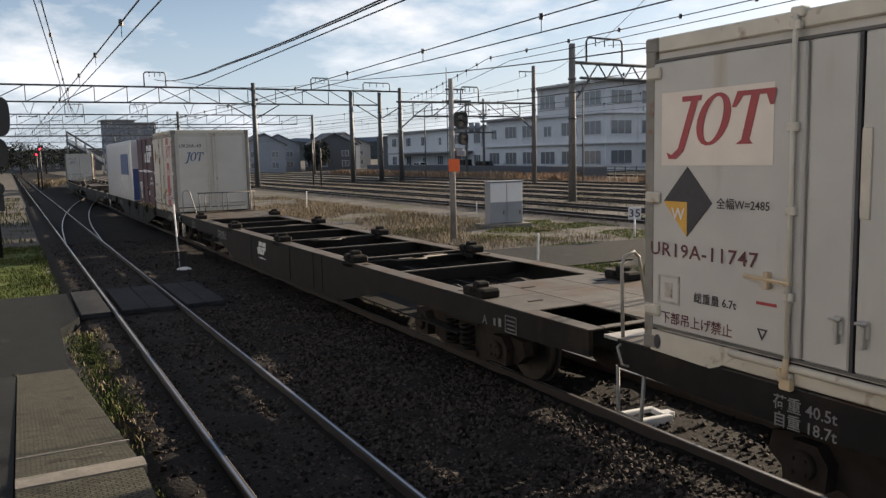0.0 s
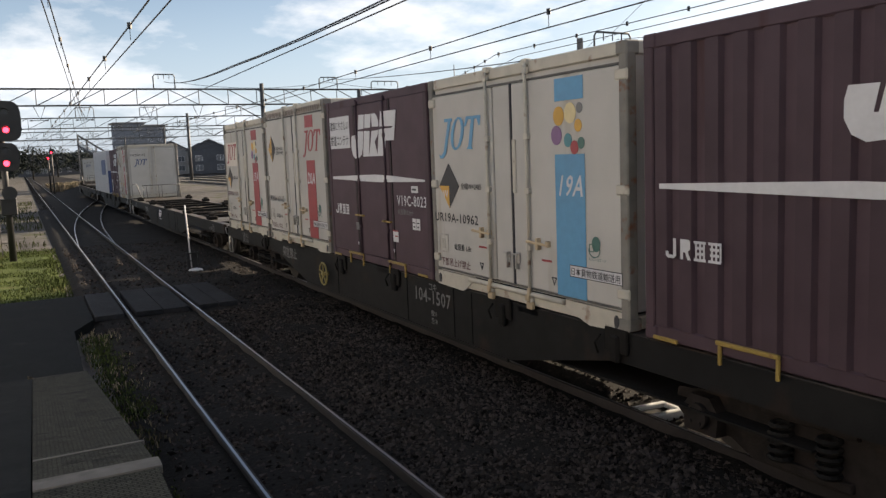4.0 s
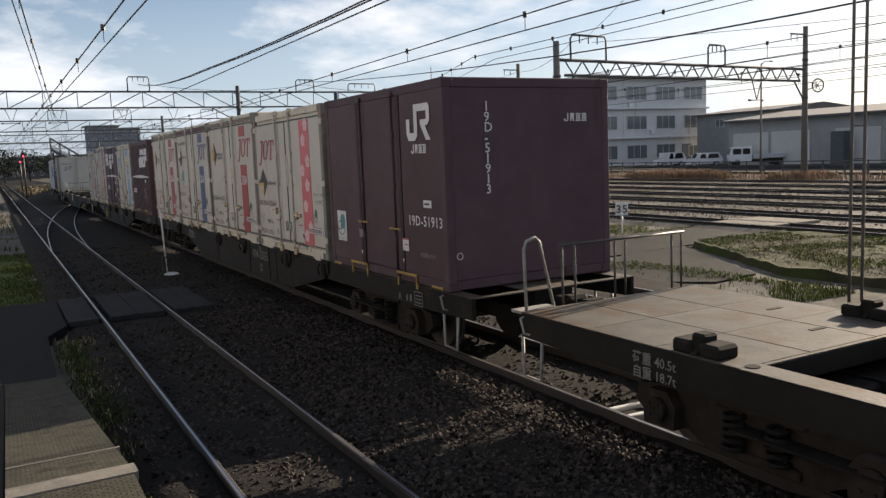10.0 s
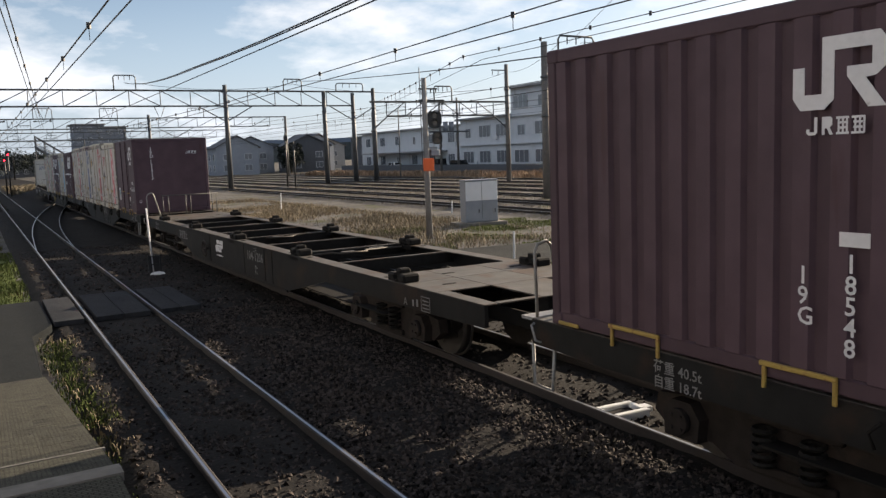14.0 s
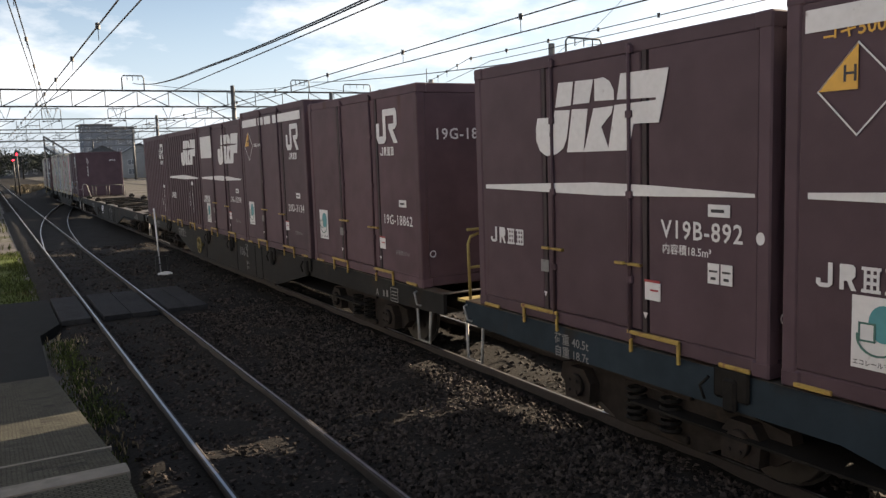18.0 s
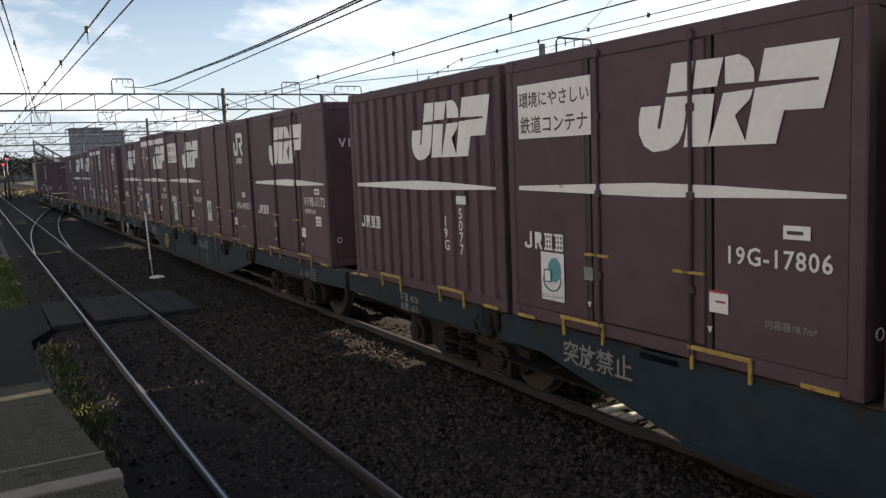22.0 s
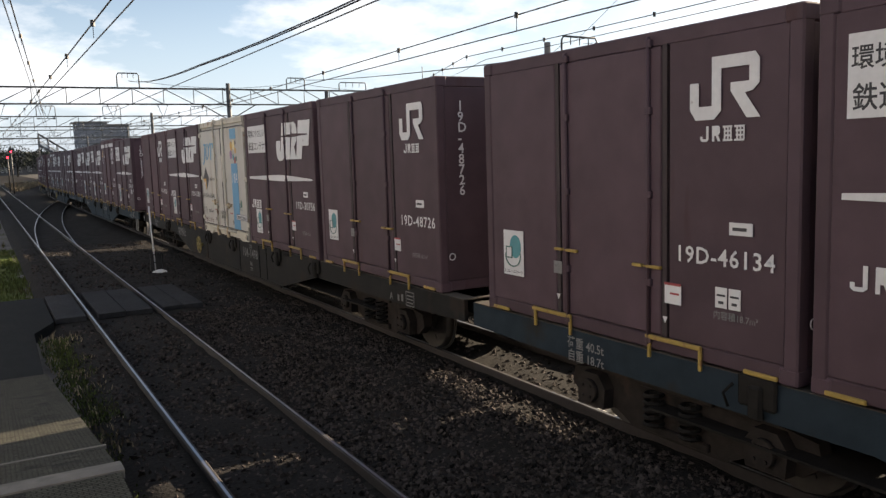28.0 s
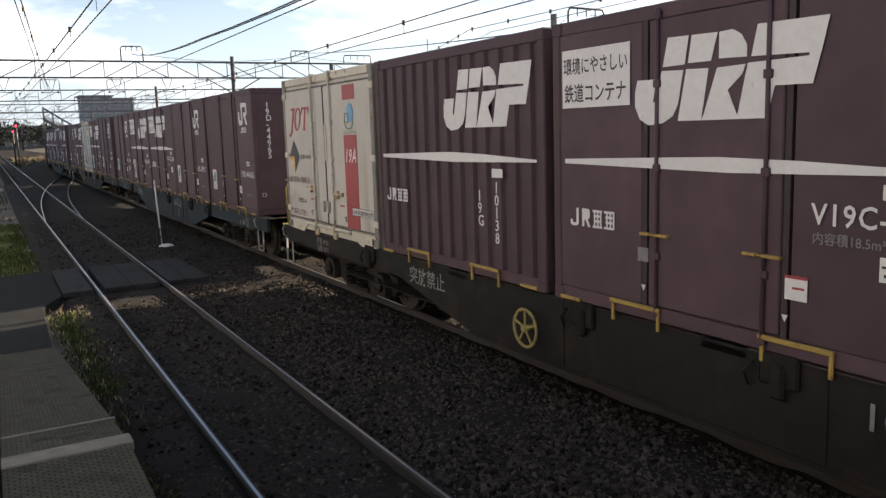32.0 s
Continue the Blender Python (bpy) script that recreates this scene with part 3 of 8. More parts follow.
def make_platform():
    p = thing("platform", "asphalt station platform ending in a ramp with a paved edge strip", "platform", kind="structure")
    bm = B()
    outline = [(0, -40, -0.2), (0, RAMP_TOP, -0.2), (0, RAMP_FOOT + 0.05, -0.2), (0, RAMP_FOOT + 0.05, -0.012), (0, RAMP_TOP, 0.935), (0, -40, 0.935)]
    prism(bm, [(-7.0, y, z) for _, y, z in outline], (6.9, 0, 0))
    part("asphalt_surface", bm, M_ASPHALT, p)
    bm = B()
    prism(bm, [(-0.098, y, z - (0.03 if z > 0 else 0)) for _, y, z in outline], (0.63, 0, 0))
    part("edge_wall", bm, M_PAVER, p, "weathered platform edge")
    bm = B()
    prism(bm, [(-0.09, RAMP_TOP - 0.09, 0.91), (-0.09, RAMP_TOP + 0.1, 0.91), (-0.09, RAMP_TOP + 0.1, 0.945), (-0.09, RAMP_TOP, 0.958), (-0.09, RAMP_TOP - 0.09, 0.958)], (0.645, 0, 0))
    part("joint_strip", bm, M_CONCRETE, p, "pale concrete strip across the ramp's head")
    bm = B()
    z = ramp_height(5.38)
    prism(bm, [(-0.09, 5.36, z - 0.02), (-0.09, 5.40, z - 0.026), (-0.09, 5.40, z + 0.001), (-0.09, 5.36, z + 0.007)], (0.645, 0, 0))
    part("joint_strip", bm, M_CONCRETE, p, "thin pale joint across the ramp's paving")
    bm = B()
    box(bm, -0.078, 0.078, -0.0515, 0.0515, -0.03, 0.0)
    tile = finish("paving_tile", bm, M_PAVER)
    slope = math.degrees(math.atan2(-0.95, RAMP_FOOT - RAMP_TOP))
    for i in range(4):
        y = RAMP_TOP + 0.155
        while y < RAMP_FOOT - 0.1:
            put("paving_tile", tile, p, pose(-0.012 + i * 0.156, y, ramp_height(y) + random.uniform(-0.0003, 0.0003), slope, 0, 0))
            y += 0.103
        y = RAMP_TOP - 0.15
        while y > 3.4:
            put("paving_tile", tile, p, pose(-0.012 + i * 0.156, y, 0.95 + random.uniform(-0.0003, 0.0003)))
            y -= 0.103


def make_bounce_wall():
    """A plain pale wall across the platform, out of view, added to bounce light onto the train."""
    bm = B()
    box(bm, -17, -11, -45, 40, -0.2, 6.4)
    tagged(part("wall_station", bm, M_BOUNCE), "plain pale wall, unseen, added to bounce light onto the train", "building", kind="structure")


def make_crossing():
    t = thing("crossing", "grey wooden boards laid level with the rails as a foot crossing", "crossing", kind="structure")
    for a, b in ((0.93, 1.43), (1.62, 2.55), (2.72, 3.45)):
        n = max(1, round((b - a) / 0.48))
        for i in range(n):
            bm = B()
            w = (b - a) / n
            box(bm, a + i * w + 0.006, a + (i + 1) * w - 0.006, 15.2, 18.05, -0.1, -0.004, 0.008)
            part("board", bm, M_WOOD, t, at=pose(0, 0, random.uniform(-0.004, 0.002)))
    bm = B()
    prism(bm, [(-9, 11.0, -0.03), (0.5, 11.0, -0.03), (0.55, 14.2, -0.03), (0.9, 15.1, -0.03), (0.9, 18.1, -0.03), (-9, 18.4, -0.03)], (0, 0, -0.18))
    tagged(part("asphalt_path", bm, M_ASPHALT), "cracked asphalt path leading to the foot crossing", "path", kind="structure")


def make_turnout():
    t = thing("turnout", "switch rails curving off the near track", "railway track", kind="structure")
    for s in (-0.566, 0.566):
        pts = []
        for i in range(21):
            d = i * 2.05
            pts.append((NEAR_X + s + 0.07 * min(1, d / 3) + 0.0074 * d ** 1.68, 29.0 + d))
        put("switch_rail", rail_mesh(pts), t)


make_ground()
bed("ballast_near", 0.75, 12.0, -12, 60, -0.1, 0.14, "dark stony ballast under the near tracks")
bed("ballast_far", 0.75, 12.0, 60, 330, -0.1, 0.7, "dark stony ballast receding along the tracks")
curved_bed()
yard_bed()
make_platform()
make_bounce_wall()
make_crossing()

# ---------------------------------------------------------------- the goods train
WAGON_PITCH, CONTAINER_L, CONTAINER_W, FIRST_FRONT = 20.25, 3.70, 2.44, 5.02
SLOTS = (0.0, 3.81, 7.65, 11.42, 15.33)
DECK_L, DECK_Z, HALF = 19.85, 1.0, CONTAINER_L / 2
MOVING, WHEELS = [], []
SHAPES = {}


def shared(key, make, mat):
    if key not in SHAPES:
        bm = B()
        make(bm)
        SHAPES[key] = finish(key.split("/")[0], bm, mat)
    return SHAPES[key]


def on_side(u, v, proud=0.006, length=CONTAINER_L, width=CONTAINER_W):
    """The pose of a flat mark on the side towards the platform: u from the front end, v above the base."""
    return Matrix(((0, 0, -1, -width / 2 - proud), (-1, 0, 0, length / 2 - u), (0, 1, 0, v), (0, 0, 0, 1)))


def on_end(x, v, proud=0.006, length=CONTAINER_L):
    return Matrix(((1, 0, 0, x), (0, 0, -1, -length / 2 - proud), (0, 1, 0, v), (0, 0, 0, 1)))


def flat(bm, points, thick=0.003):
    prism(bm, [(x, y, 0) for x, y in points], (0, 0, thick))


def flat_box(bm, x0, y0, x1, y1, thick=0.003):
    flat(bm, [(x0, y0), (x1, y0), (x1, y1), (x0, y1)], thick)


def oval(x, y, rx, ry, n=20, a0=0.0, a1=360.0):
    return [(x + rx * math.cos(radians(a0 + (a1 - a0) * i / n)), y + ry * math.sin(radians(a0 + (a1 - a0) * i / n))) for i in range(n + (0 if a1 - a0 == 360 else 1))]


def emblem_wide(bm):
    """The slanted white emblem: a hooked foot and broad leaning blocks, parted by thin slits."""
    flat(bm, [(0.029, 0.324), (0.238, 0.322), (0.199, 0.15), (0.233, 0.148), (0.293, 0.38), (0.511, 0.371), (0.463, 0.126), (0.411, 0.036), (0.306, -0.014), (0.156, -0.028), (0.057, 0.02), (0.002, 0.121), (0.002, 0.236)])
    flat(bm, [(0.352, 0.621), (0.56, 0.616), (0.523, 0.411), (0.302, 0.407)])
    flat(bm, [(0.59, 0.615), (0.83, 0.609), (0.773, 0.416), (0.556, 0.417)])
    flat(bm, [(0.846, 0.608), (0.962, 0.613), (1.038, 0.572), (1.086, 0.496), (1.086, 0.417), (0.846, 0.426)])
    flat(bm, [(0.541, 0.375), (0.753, 0.366), (0.697, 0.041), (0.687, -0.001), (0.463, 0.0)])
    flat(bm, [(0.83, 0.363), (1.076, 0.369), (1.052, 0.304), (0.927, 0.204), (1.016, 0.024), (1.016, -0.0), (0.687, -0.001), (0.713, 0.04)])
    flat(bm, [(1.17, 0.622), (1.702, 0.614), (1.655, 0.415), (1.568, 0.4), (1.123, 0.416)])
    flat(bm, [(1.095, 0.374), (1.568, 0.381), (1.568, 0.4), (1.655, 0.415), (1.598, 0.207), (1.318, 0.211), (1.257, 0.0), (1.016, -0.0), (1.016, 0.024)])


def emblem_small(bm):
    """The two-piece white emblem: a hooked block and an angular one."""
    flat(bm, [(0.0, 0.28), (0.0, 0.08), (0.06, 0.0), (0.24, 0.0), (0.31, 0.06), (0.31, 0.46), (0.22, 0.46), (0.22, 0.10), (0.09, 0.10), (0.09, 0.28)])
    flat(bm, [(0.31, 0.46), (0.62, 0.46), (0.66, 0.41), (0.66, 0.24), (0.60, 0.19), (0.53, 0.18), (0.67, 0.0), (0.55, 0.0), (0.40, 0.20), (0.40, 0.26), (0.57, 0.26), (0.57, 0.37), (0.31, 0.37)])


def emblem_red(bm):
    """Three leaning pieces side by side: a hooked stroke, an oval and a capped stroke."""
    flat(bm, [(0.0, -0.05), (0.05, -0.07), (0.12, -0.02), (0.25, 0.33), (0.16, 0.33), (0.16, 0.37), (0.36, 0.37), (0.35, 0.33), (0.32, 0.33), (0.18, -0.04), (0.10, -0.10), (0.02, -0.10)])
    o, i = oval(0, 0, 0.155, 0.19, 22), oval(0, 0, 0.085, 0.165, 22)
    for k in range(22):
        q = [o[k], o[(k + 1) % 22], i[(k + 1) % 22], i[k]]
        flat(bm, [(x + y * 0.28 + 0.47, y + 0.185) for x, y in q])
    flat(bm, [(0.64, 0.26), (0.69, 0.37), (1.02, 0.37), (1.0, 0.26), (0.97, 0.26), (0.94, 0.335), (0.88, 0.335), (0.80, 0.03), (0.83, 0.0), (0.68, 0.0), (0.73, 0.03), (0.81, 0.335), (0.74, 0.335), (0.68, 0.26)])
    bmesh.ops.remove_doubles(bm, verts=list(bm.verts), dist=0.0001)


def small_bars(bm, w, h):
    """A short white name line: two hooked shapes and two barred blocks."""
    c, t = w / 4, h * 0.15

    def cell(k, pts):
        flat(bm, [(k * c + x * c * 0.84, y * h) for x, y in pts])
    cell(0, [(0.0, 0.34), (0.0, 0.12), (0.2, 0.0), (0.68, 0.0), (0.9, 0.14), (0.9, 1.0), (0.66, 1.0), (0.66, 0.17), (0.24, 0.17), (0.24, 0.34)])
    cell(1, [(0.1, 0.0), (0.32, 0.0), (0.32, 0.36), (0.5, 0.36), (0.72, 0.0), (0.98, 0.0), (0.72, 0.4), (0.92, 0.55), (0.92, 0.88), (0.78, 1.0), (0.1, 1.0)])
    for k in (2, 3):
        x0 = k * c
        for y in (0.0, 0.3, 0.58, 0.85):
            flat_box(bm, x0 + c * (0.04 if y in (0.0, 0.85) else 0.16), h * y, x0 + c * (0.86 if y in (0.0, 0.85) else 0.74), h * y + t * 0.85)
        for x in (0.14, 0.42, 0.68) if k == 2 else (0.22, 0.5, 0.78):
            flat_box(bm, x0 + c * x, h * 0.08, x0 + c * x + t * 0.7, h * 0.97, 0.0025)


def corner_posts(ob, h, mat, length=CONTAINER_L):
    def post(bm):
        box(bm, -0.055, 0.055, -0.055, 0.055, 0.0, h, 0.012)

    def casting(bm):
        box(bm, -0.075, 0.075, -0.075, 0.075, -0.06, 0.06, 0.014)

    for sx in (-1, 1):
        for sy in (-1, 1):
            put("corner_post", shared(f"corner_post/{h}{mat.name}", post, mat), ob, pose(sx * (CONTAINER_W / 2 - 0.05), sy * (length / 2 - 0.05), 0))
            for z in (0.06, h - 0.06):
                put("corner_casting", shared(f"corner_casting/{mat.name}", casting, mat), ob, pose(sx * (CONTAINER_W / 2 - 0.066), sy * (length / 2 - 0.066), z))


def frame_rails(ob, h, mat):
    a, w = CONTAINER_L / 2, CONTAINER_W / 2

    def long_rail(bm):
        box(bm, -0.04, 0.04, -a + 0.06, a - 0.06, -0.06, 0.06, 0.012)

    def end_rail(bm):
        box(bm, -w + 0.06, w - 0.06, -0.04, 0.04, -0.06, 0.06, 0.012)
    for z, n in ((0.07, "bottom_rail"), (h - 0.06, "top_rail")):
        for s in (-1, 1):
            put(n, shared(f"long_rail/{mat.name}", long_rail, mat), ob, pose(s * (w - 0.045), 0, z))
            put(n, shared(f"end_rail_box/{mat.name}", end_rail, mat), ob, pose(0, s * (a - 0.045), z))


def mark(ob, name, make, mat, u, v, label="", end=False, proud=0.006):
    return put(name.split("/")[0], shared(f"{name}/{mat.name}", make, mat), ob, on_end(u, v, proud) if end else on_side(u, v, proud), label)


def words(ob, text, size, mat, u, v, end=False, wide=1.0, proud=0.008, upright=False, lines=1.0):
    if upright:
        text = "\n".join(text)
    return put("lettering", lettering(text, size, mat, wide, 0.0, lines), ob, on_end(u, v, proud) if end else on_side(u, v, proud))


def eco_plate(bm):
    flat_box(bm, 0, 0, 0.34, 0.45)


def eco_disc(bm):
    """A round tree crown."""
    flat(bm, oval(0.205, 0.29, 0.095, 0.115))


def eco_patch(bm):
    """A square frame before the crown, on a curved base."""
    for x0, y0, x1, y1 in ((0.05, 0.17, 0.16, 0.182), (0.05, 0.278, 0.16, 0.29), (0.05, 0.17, 0.062, 0.29), (0.148, 0.17, 0.16, 0.29)):
        flat_box(bm, x0, y0, x1, y1)
    o, i = oval(0.17, 0.2, 0.135, 0.115, 12, 170, 375), oval(0.17, 0.2, 0.122, 0.102, 12, 170, 375)
    for k in range(12):
        flat(bm, [o[k], o[k + 1], i[k + 1], i[k]])


def tag_plate(bm):
    flat_box(bm, 0, 0, 0.17, 0.15)


def tag_line(bm):
    flat_box(bm, 0.0, 0.145, 0.17, 0.165)
    flat_box(bm, 0.06, 0.075, 0.15, 0.09)


def tag_small(bm):
    flat_box(bm, 0, 0, 0.20, 0.09)


def fork_pocket(bm):
    box(bm, -0.03, 0.0, -0.29, 0.29, 0.115, 0.15, 0.006)
    for y in (-0.29, 0.24):
        box(bm, -0.025, 0.0, y, y + 0.03, -0.04, 0.115, 0.005)


def yellow_latch(bm):
    box(bm, -0.035, 0.0, -0.17, -0.02, -0.012, 0.012, 0.004)
    box(bm, -0.035, 0.0, 0.03, 0.14, -0.012, 0.012, 0.004)
    rod(bm, (-0.02, -0.17, 0), (-0.02, 0.14, 0), 0.006, n=6)


def steel_container(number, logo, sign=False, band=False, diamond=False, ribbed=False, tall=False, faded=False, tree=False, blank=False, level_end=False, label=""):
    """A maroon twelve-foot goods container with side doors."""
    h = 2.6 if tall else 2.5
    vent, early = number.startswith("V"), number.startswith("19G") or number == "19D-42928"
    mat = M_MAROON_B if faded else M_MAROON
    ob = thing("goods_container", label, "container", group="containers on the train")
    a, w = CONTAINER_L / 2, CONTAINER_W / 2

    def shell(bm):
        box(bm, -w + 0.035, w - 0.035, -a + 0.03, a - 0.03, 0.1, h - 0.03)

    frame_rails(ob, h, mat)

    def roof_bow(bm):
        box(bm, -w + 0.1, w - 0.1, -0.03, 0.03, h - 0.03, h - 0.012)
    for i in range(7):
        put("roof_bow", shared(f"roof_bow/{h}{mat.name}", roof_bow, mat), ob, pose(0, -a + 0.4 + i * (2 * a - 0.8) / 6, 0))
    put("body", shared(f"body/{h}{mat.name}", shell, mat), ob)
    corner_posts(ob, h, mat)

    def smooth_doors(bm):
        box(bm, -w - 0.002, -w + 0.05, -0.62, 0.62, 0.14, h - 0.12, 0.01)

    def wall_left(bm):
        box(bm, -w + 0.004, -w + 0.05, 0.70, a - 0.1, 0.13, h - 0.11, 0.01)

    def wall_right(bm):
        box(bm, -w + 0.004, -w + 0.05, -a + 0.1, -0.70, 0.13, h - 0.11, 0.01)

    def ribs(bm):
        n = 13
        pts, step = [], (2 * a - 0.2) / n
        for i in range(n):
            y = -a + 0.1 + i * step
            pts += [(y, -w + 0.04), (y + step * 0.32, -w + 0.04), (y + step * 0.42, -w - 0.004), (y + step * 0.9, -w - 0.004)]
        pts += [(a - 0.1, -w + 0.04)]
        prism(bm, [(x, y, 0.13) for y, x in pts] + [(-w + 0.06, a - 0.1, 0.13), (-w + 0.06, -a + 0.1, 0.13)], (0, 0, h - 0.25))

    def end_rib(bm):
        box(bm, -0.07, 0.07, -0.02, 0.02, 0.16, h - 0.16, 0.012)

    def end_flat(bm):
        box(bm, -w + 0.1, w - 0.1, -0.02, 0.02, 0.13, h - 0.12, 0.008)
    for s in (-1, 1):
        if ribbed:
            for i in range(9):
                put("end_rib", shared(f"end_rib/{h}{mat.name}", end_rib, mat), ob, pose(-w + 0.2 + i * (2 * w - 0.4) / 8, s * (a - 0.02), 0))
        else:
            put("end_panel", shared(f"end_panel/{h}{mat.name}", end_flat, mat), ob, pose(0, s * (a - 0.024), 0))
    if ribbed:
        put("side_wall", shared(f"side_wall/{h}{mat.name}", ribs, mat), ob, label="wall of upright pressed ribs")
    else:
        put("door", shared(f"door/{h}{mat.name}", smooth_doors, mat), ob)
        put("side_wall", shared(f"side_wall_l/{h}{mat.name}", wall_left, mat), ob)
        put("side_wall", shared(f"side_wall_r/{h}{mat.name}", wall_right, mat), ob)

        def bar(bm):
            rod(bm, (-w - 0.015, 0, 0.05), (-w - 0.015, 0, h - 0.04), 0.017, n=8)
            for z in (0.09, 0.55, 1.25, 1.9, h - 0.09):
                box(bm, -w - 0.03, -w + 0.01, -0.035, 0.035, z - 0.03, z + 0.03, 0.006)

        def seam(bm):
            box(bm, -w - 0.0, -w + 0.045, -0.024, 0.024, 0.13, h - 0.11)

        for y in (0.66, -0.66):
            put("door_seam", shared(f"door_seam/{h}", seam, M_MAROON_DARK), ob, pose(0, y, 0))
        for y in (0.52, -0.5):
            put("lock_bar", shared(f"lock_bar/{h}{mat.name}", bar, mat), ob, pose(0, y, 0))
    put("fork_pocket", shared("fork_pocket", fork_pocket, M_YELLOW), ob, pose(-w, a - 1.08, -0.02), "yellow fork-lift pocket frame")
    put("fork_pocket", shared("fork_pocket", fork_pocket, M_YELLOW), ob, pose(-w, a - 2.61, -0.02), "yellow fork-lift pocket frame")
    for u, v in () if ribbed else ((1.30, 0.72), (2.32, 0.68)):
        put("latch", shared("latch", yellow_latch, M_YELLOW), ob, pose(-w - 0.002, a - u, v), "yellow latch")
    text_mat = M_MARK_WHITE

    def corner_tab(bm):
        box(bm, -0.02, 0.0, -0.14, 0.14, 0.0, 0.035, 0.006)
    for u in (0.24, 3.42):
        put("corner_tab", shared("corner_tab", corner_tab, M_YELLOW), ob, pose(-w, a - u, 0.012), "yellow lifting tab")

    def name_bars(bm):
        small_bars(bm, 0.6, 0.16)

    if logo == "wide":
        mark(ob, "emblem/wide", emblem_wide, text_mat, 1.08 if vent else (1.82 if early else 1.88), 1.61, "slanted white emblem")

        def line(bm):
            flat(bm, [(0.0, 0.0), (0.0, -0.022), (1.3, -0.042), (1.85, -0.05), (2.4, -0.042), (3.4, -0.025), (3.4, 0.0), (2.4, 0.045), (1.75, 0.06), (1.3, 0.05), (0.0, 0.018)])
        mark(ob, "white_line", line, text_mat, 0.18, 1.285)
        mark(ob, "white_name_bars", name_bars, text_mat, 0.25, 0.71)
    else:
        put("emblem", shared("emblem/small", emblem_small, text_mat), ob, on_side(2.55 if early else 2.77, 1.80) @ Matrix.Diagonal((0.92, 0.95, 1, 1)), "two-piece white emblem")

        def name_small(bm):
            small_bars(bm, 0.40, 0.11)
        mark(ob, "white_name_bars/small", name_small, text_mat, 2.65 if early else 2.87, 1.645)
    if sign:
        def board(bm):
            flat_box(bm, 0, 0, 0.87 if vent else 1.05, 0.5)
        mark(ob, f"slogan_board/{vent}", board, text_mat, 0.15 if vent else 0.2, 1.75, "white board with a dark slogan")
    if sign and not blank:
        words(ob, "環境にやさしい", 0.152, M_MARK_BLACK, 0.17 if vent else 0.22, 2.05, proud=0.011, wide=0.78 if vent else 0.96)
        words(ob, "鉄道コンテナ", 0.172, M_MARK_BLACK, 0.18 if vent else 0.23, 1.81, proud=0.011, wide=0.78 if vent else 0.96)
    if band:
        def bands(bm):
            for u0, u1 in ((0.14, 1.08), (1.2, 1.5), (1.58, 1.95), (2.08, 3.52)):
                flat_box(bm, u0, 0, u1, 0.14)
        mark(ob, "white_band", bands, text_mat, 0.0, h - 0.30)
    if diamond:
        def half_l(bm):
            flat(bm, [(0, 0), (-0.27, 0), (0, 0.28)])

        def rim(bm):
            p = [(0, -0.28), (0.27, 0), (0, 0.28), (-0.27, 0)]
            for k in range(4):
                (x0, y0), (x1, y1) = p[k], p[(k + 1) % 4]
                flat(bm, [(x0, y0), (x1, y1), (x1 * 0.95, y1 * 0.95), (x0 * 0.95, y0 * 0.95)])
        mark(ob, "diamond_rim", rim, text_mat, 0.5, 1.93)
        mark(ob, "diamond_quarter", half_l, M_ORANGE, 0.5, 1.93)
        words(ob, "H", 0.14, M_MARK_BLACK, 0.40, 1.98, proud=0.011)
        words(ob, "全高H=2600", 0.085, text_mat, 0.84, 1.91)
        words(ob, "コキ50000積載禁止", 0.12, M_ORANGE if logo == "wide" else text_mat, 0.25, 2.27 - 0.02) if logo == "wide" else None
    if ribbed:
        at_u, at_v = (2.93, 0.80) if logo == "small" else (2.83, 0.93)
        words(ob, number.split("-")[-1], 0.165, text_mat, at_u, at_v, upright=True, lines=0.8)
        words(ob, number.split("-")[0], 0.165, text_mat, at_u - 0.33, at_v - 0.1, upright=True, lines=0.8)
        mark(ob, "tag_plate/small", tag_small, M_MARK_WHITE, at_u - 0.04, at_v + 0.16)
    else:
        mark(ob, "unit_mark", lambda bm: ring(bm, (0, 0, 0), (0, 0, 1), 0.038, 0.006, 16, 4), M_MARK_WHITE, -1.07, 0.42, end=True, proud=0.012)
        words(ob, number, 0.195 if vent else 0.175, text_mat, (2.70 if vent else (2.66 if early else 2.74)) if logo == "wide" else (2.66 if early else (2.63 if number == "19D-46134" else 2.71)), 0.93 if vent else (0.785 if logo == "wide" else 0.755), wide=0.93 if vent else (0.97 if early else 1.03))
        tag_at = (3.17, 1.11) if vent else (3.14, 0.985)
        mark(ob, "tag_plate/small", tag_small, M_MARK_WHITE, *tag_at)
        mark(ob, "tag_line/small", lambda bm: flat_box(bm, 0.03, 0.032, 0.15, 0.056), M_MARK_BLACK, *tag_at, proud=0.0095)
        if number in ("19D-33347", "19D-35155", "V19B-892"):
            mark(ob, "round_label", lambda bm: flat(bm, oval(0, 0, 0.035, 0.045, 14)), M_MARK_WHITE, 3.63, 0.70 if not vent else 0.98)
        plaque_at = (0.50, 0.24) if logo == "wide" else (0.30, 0.39)
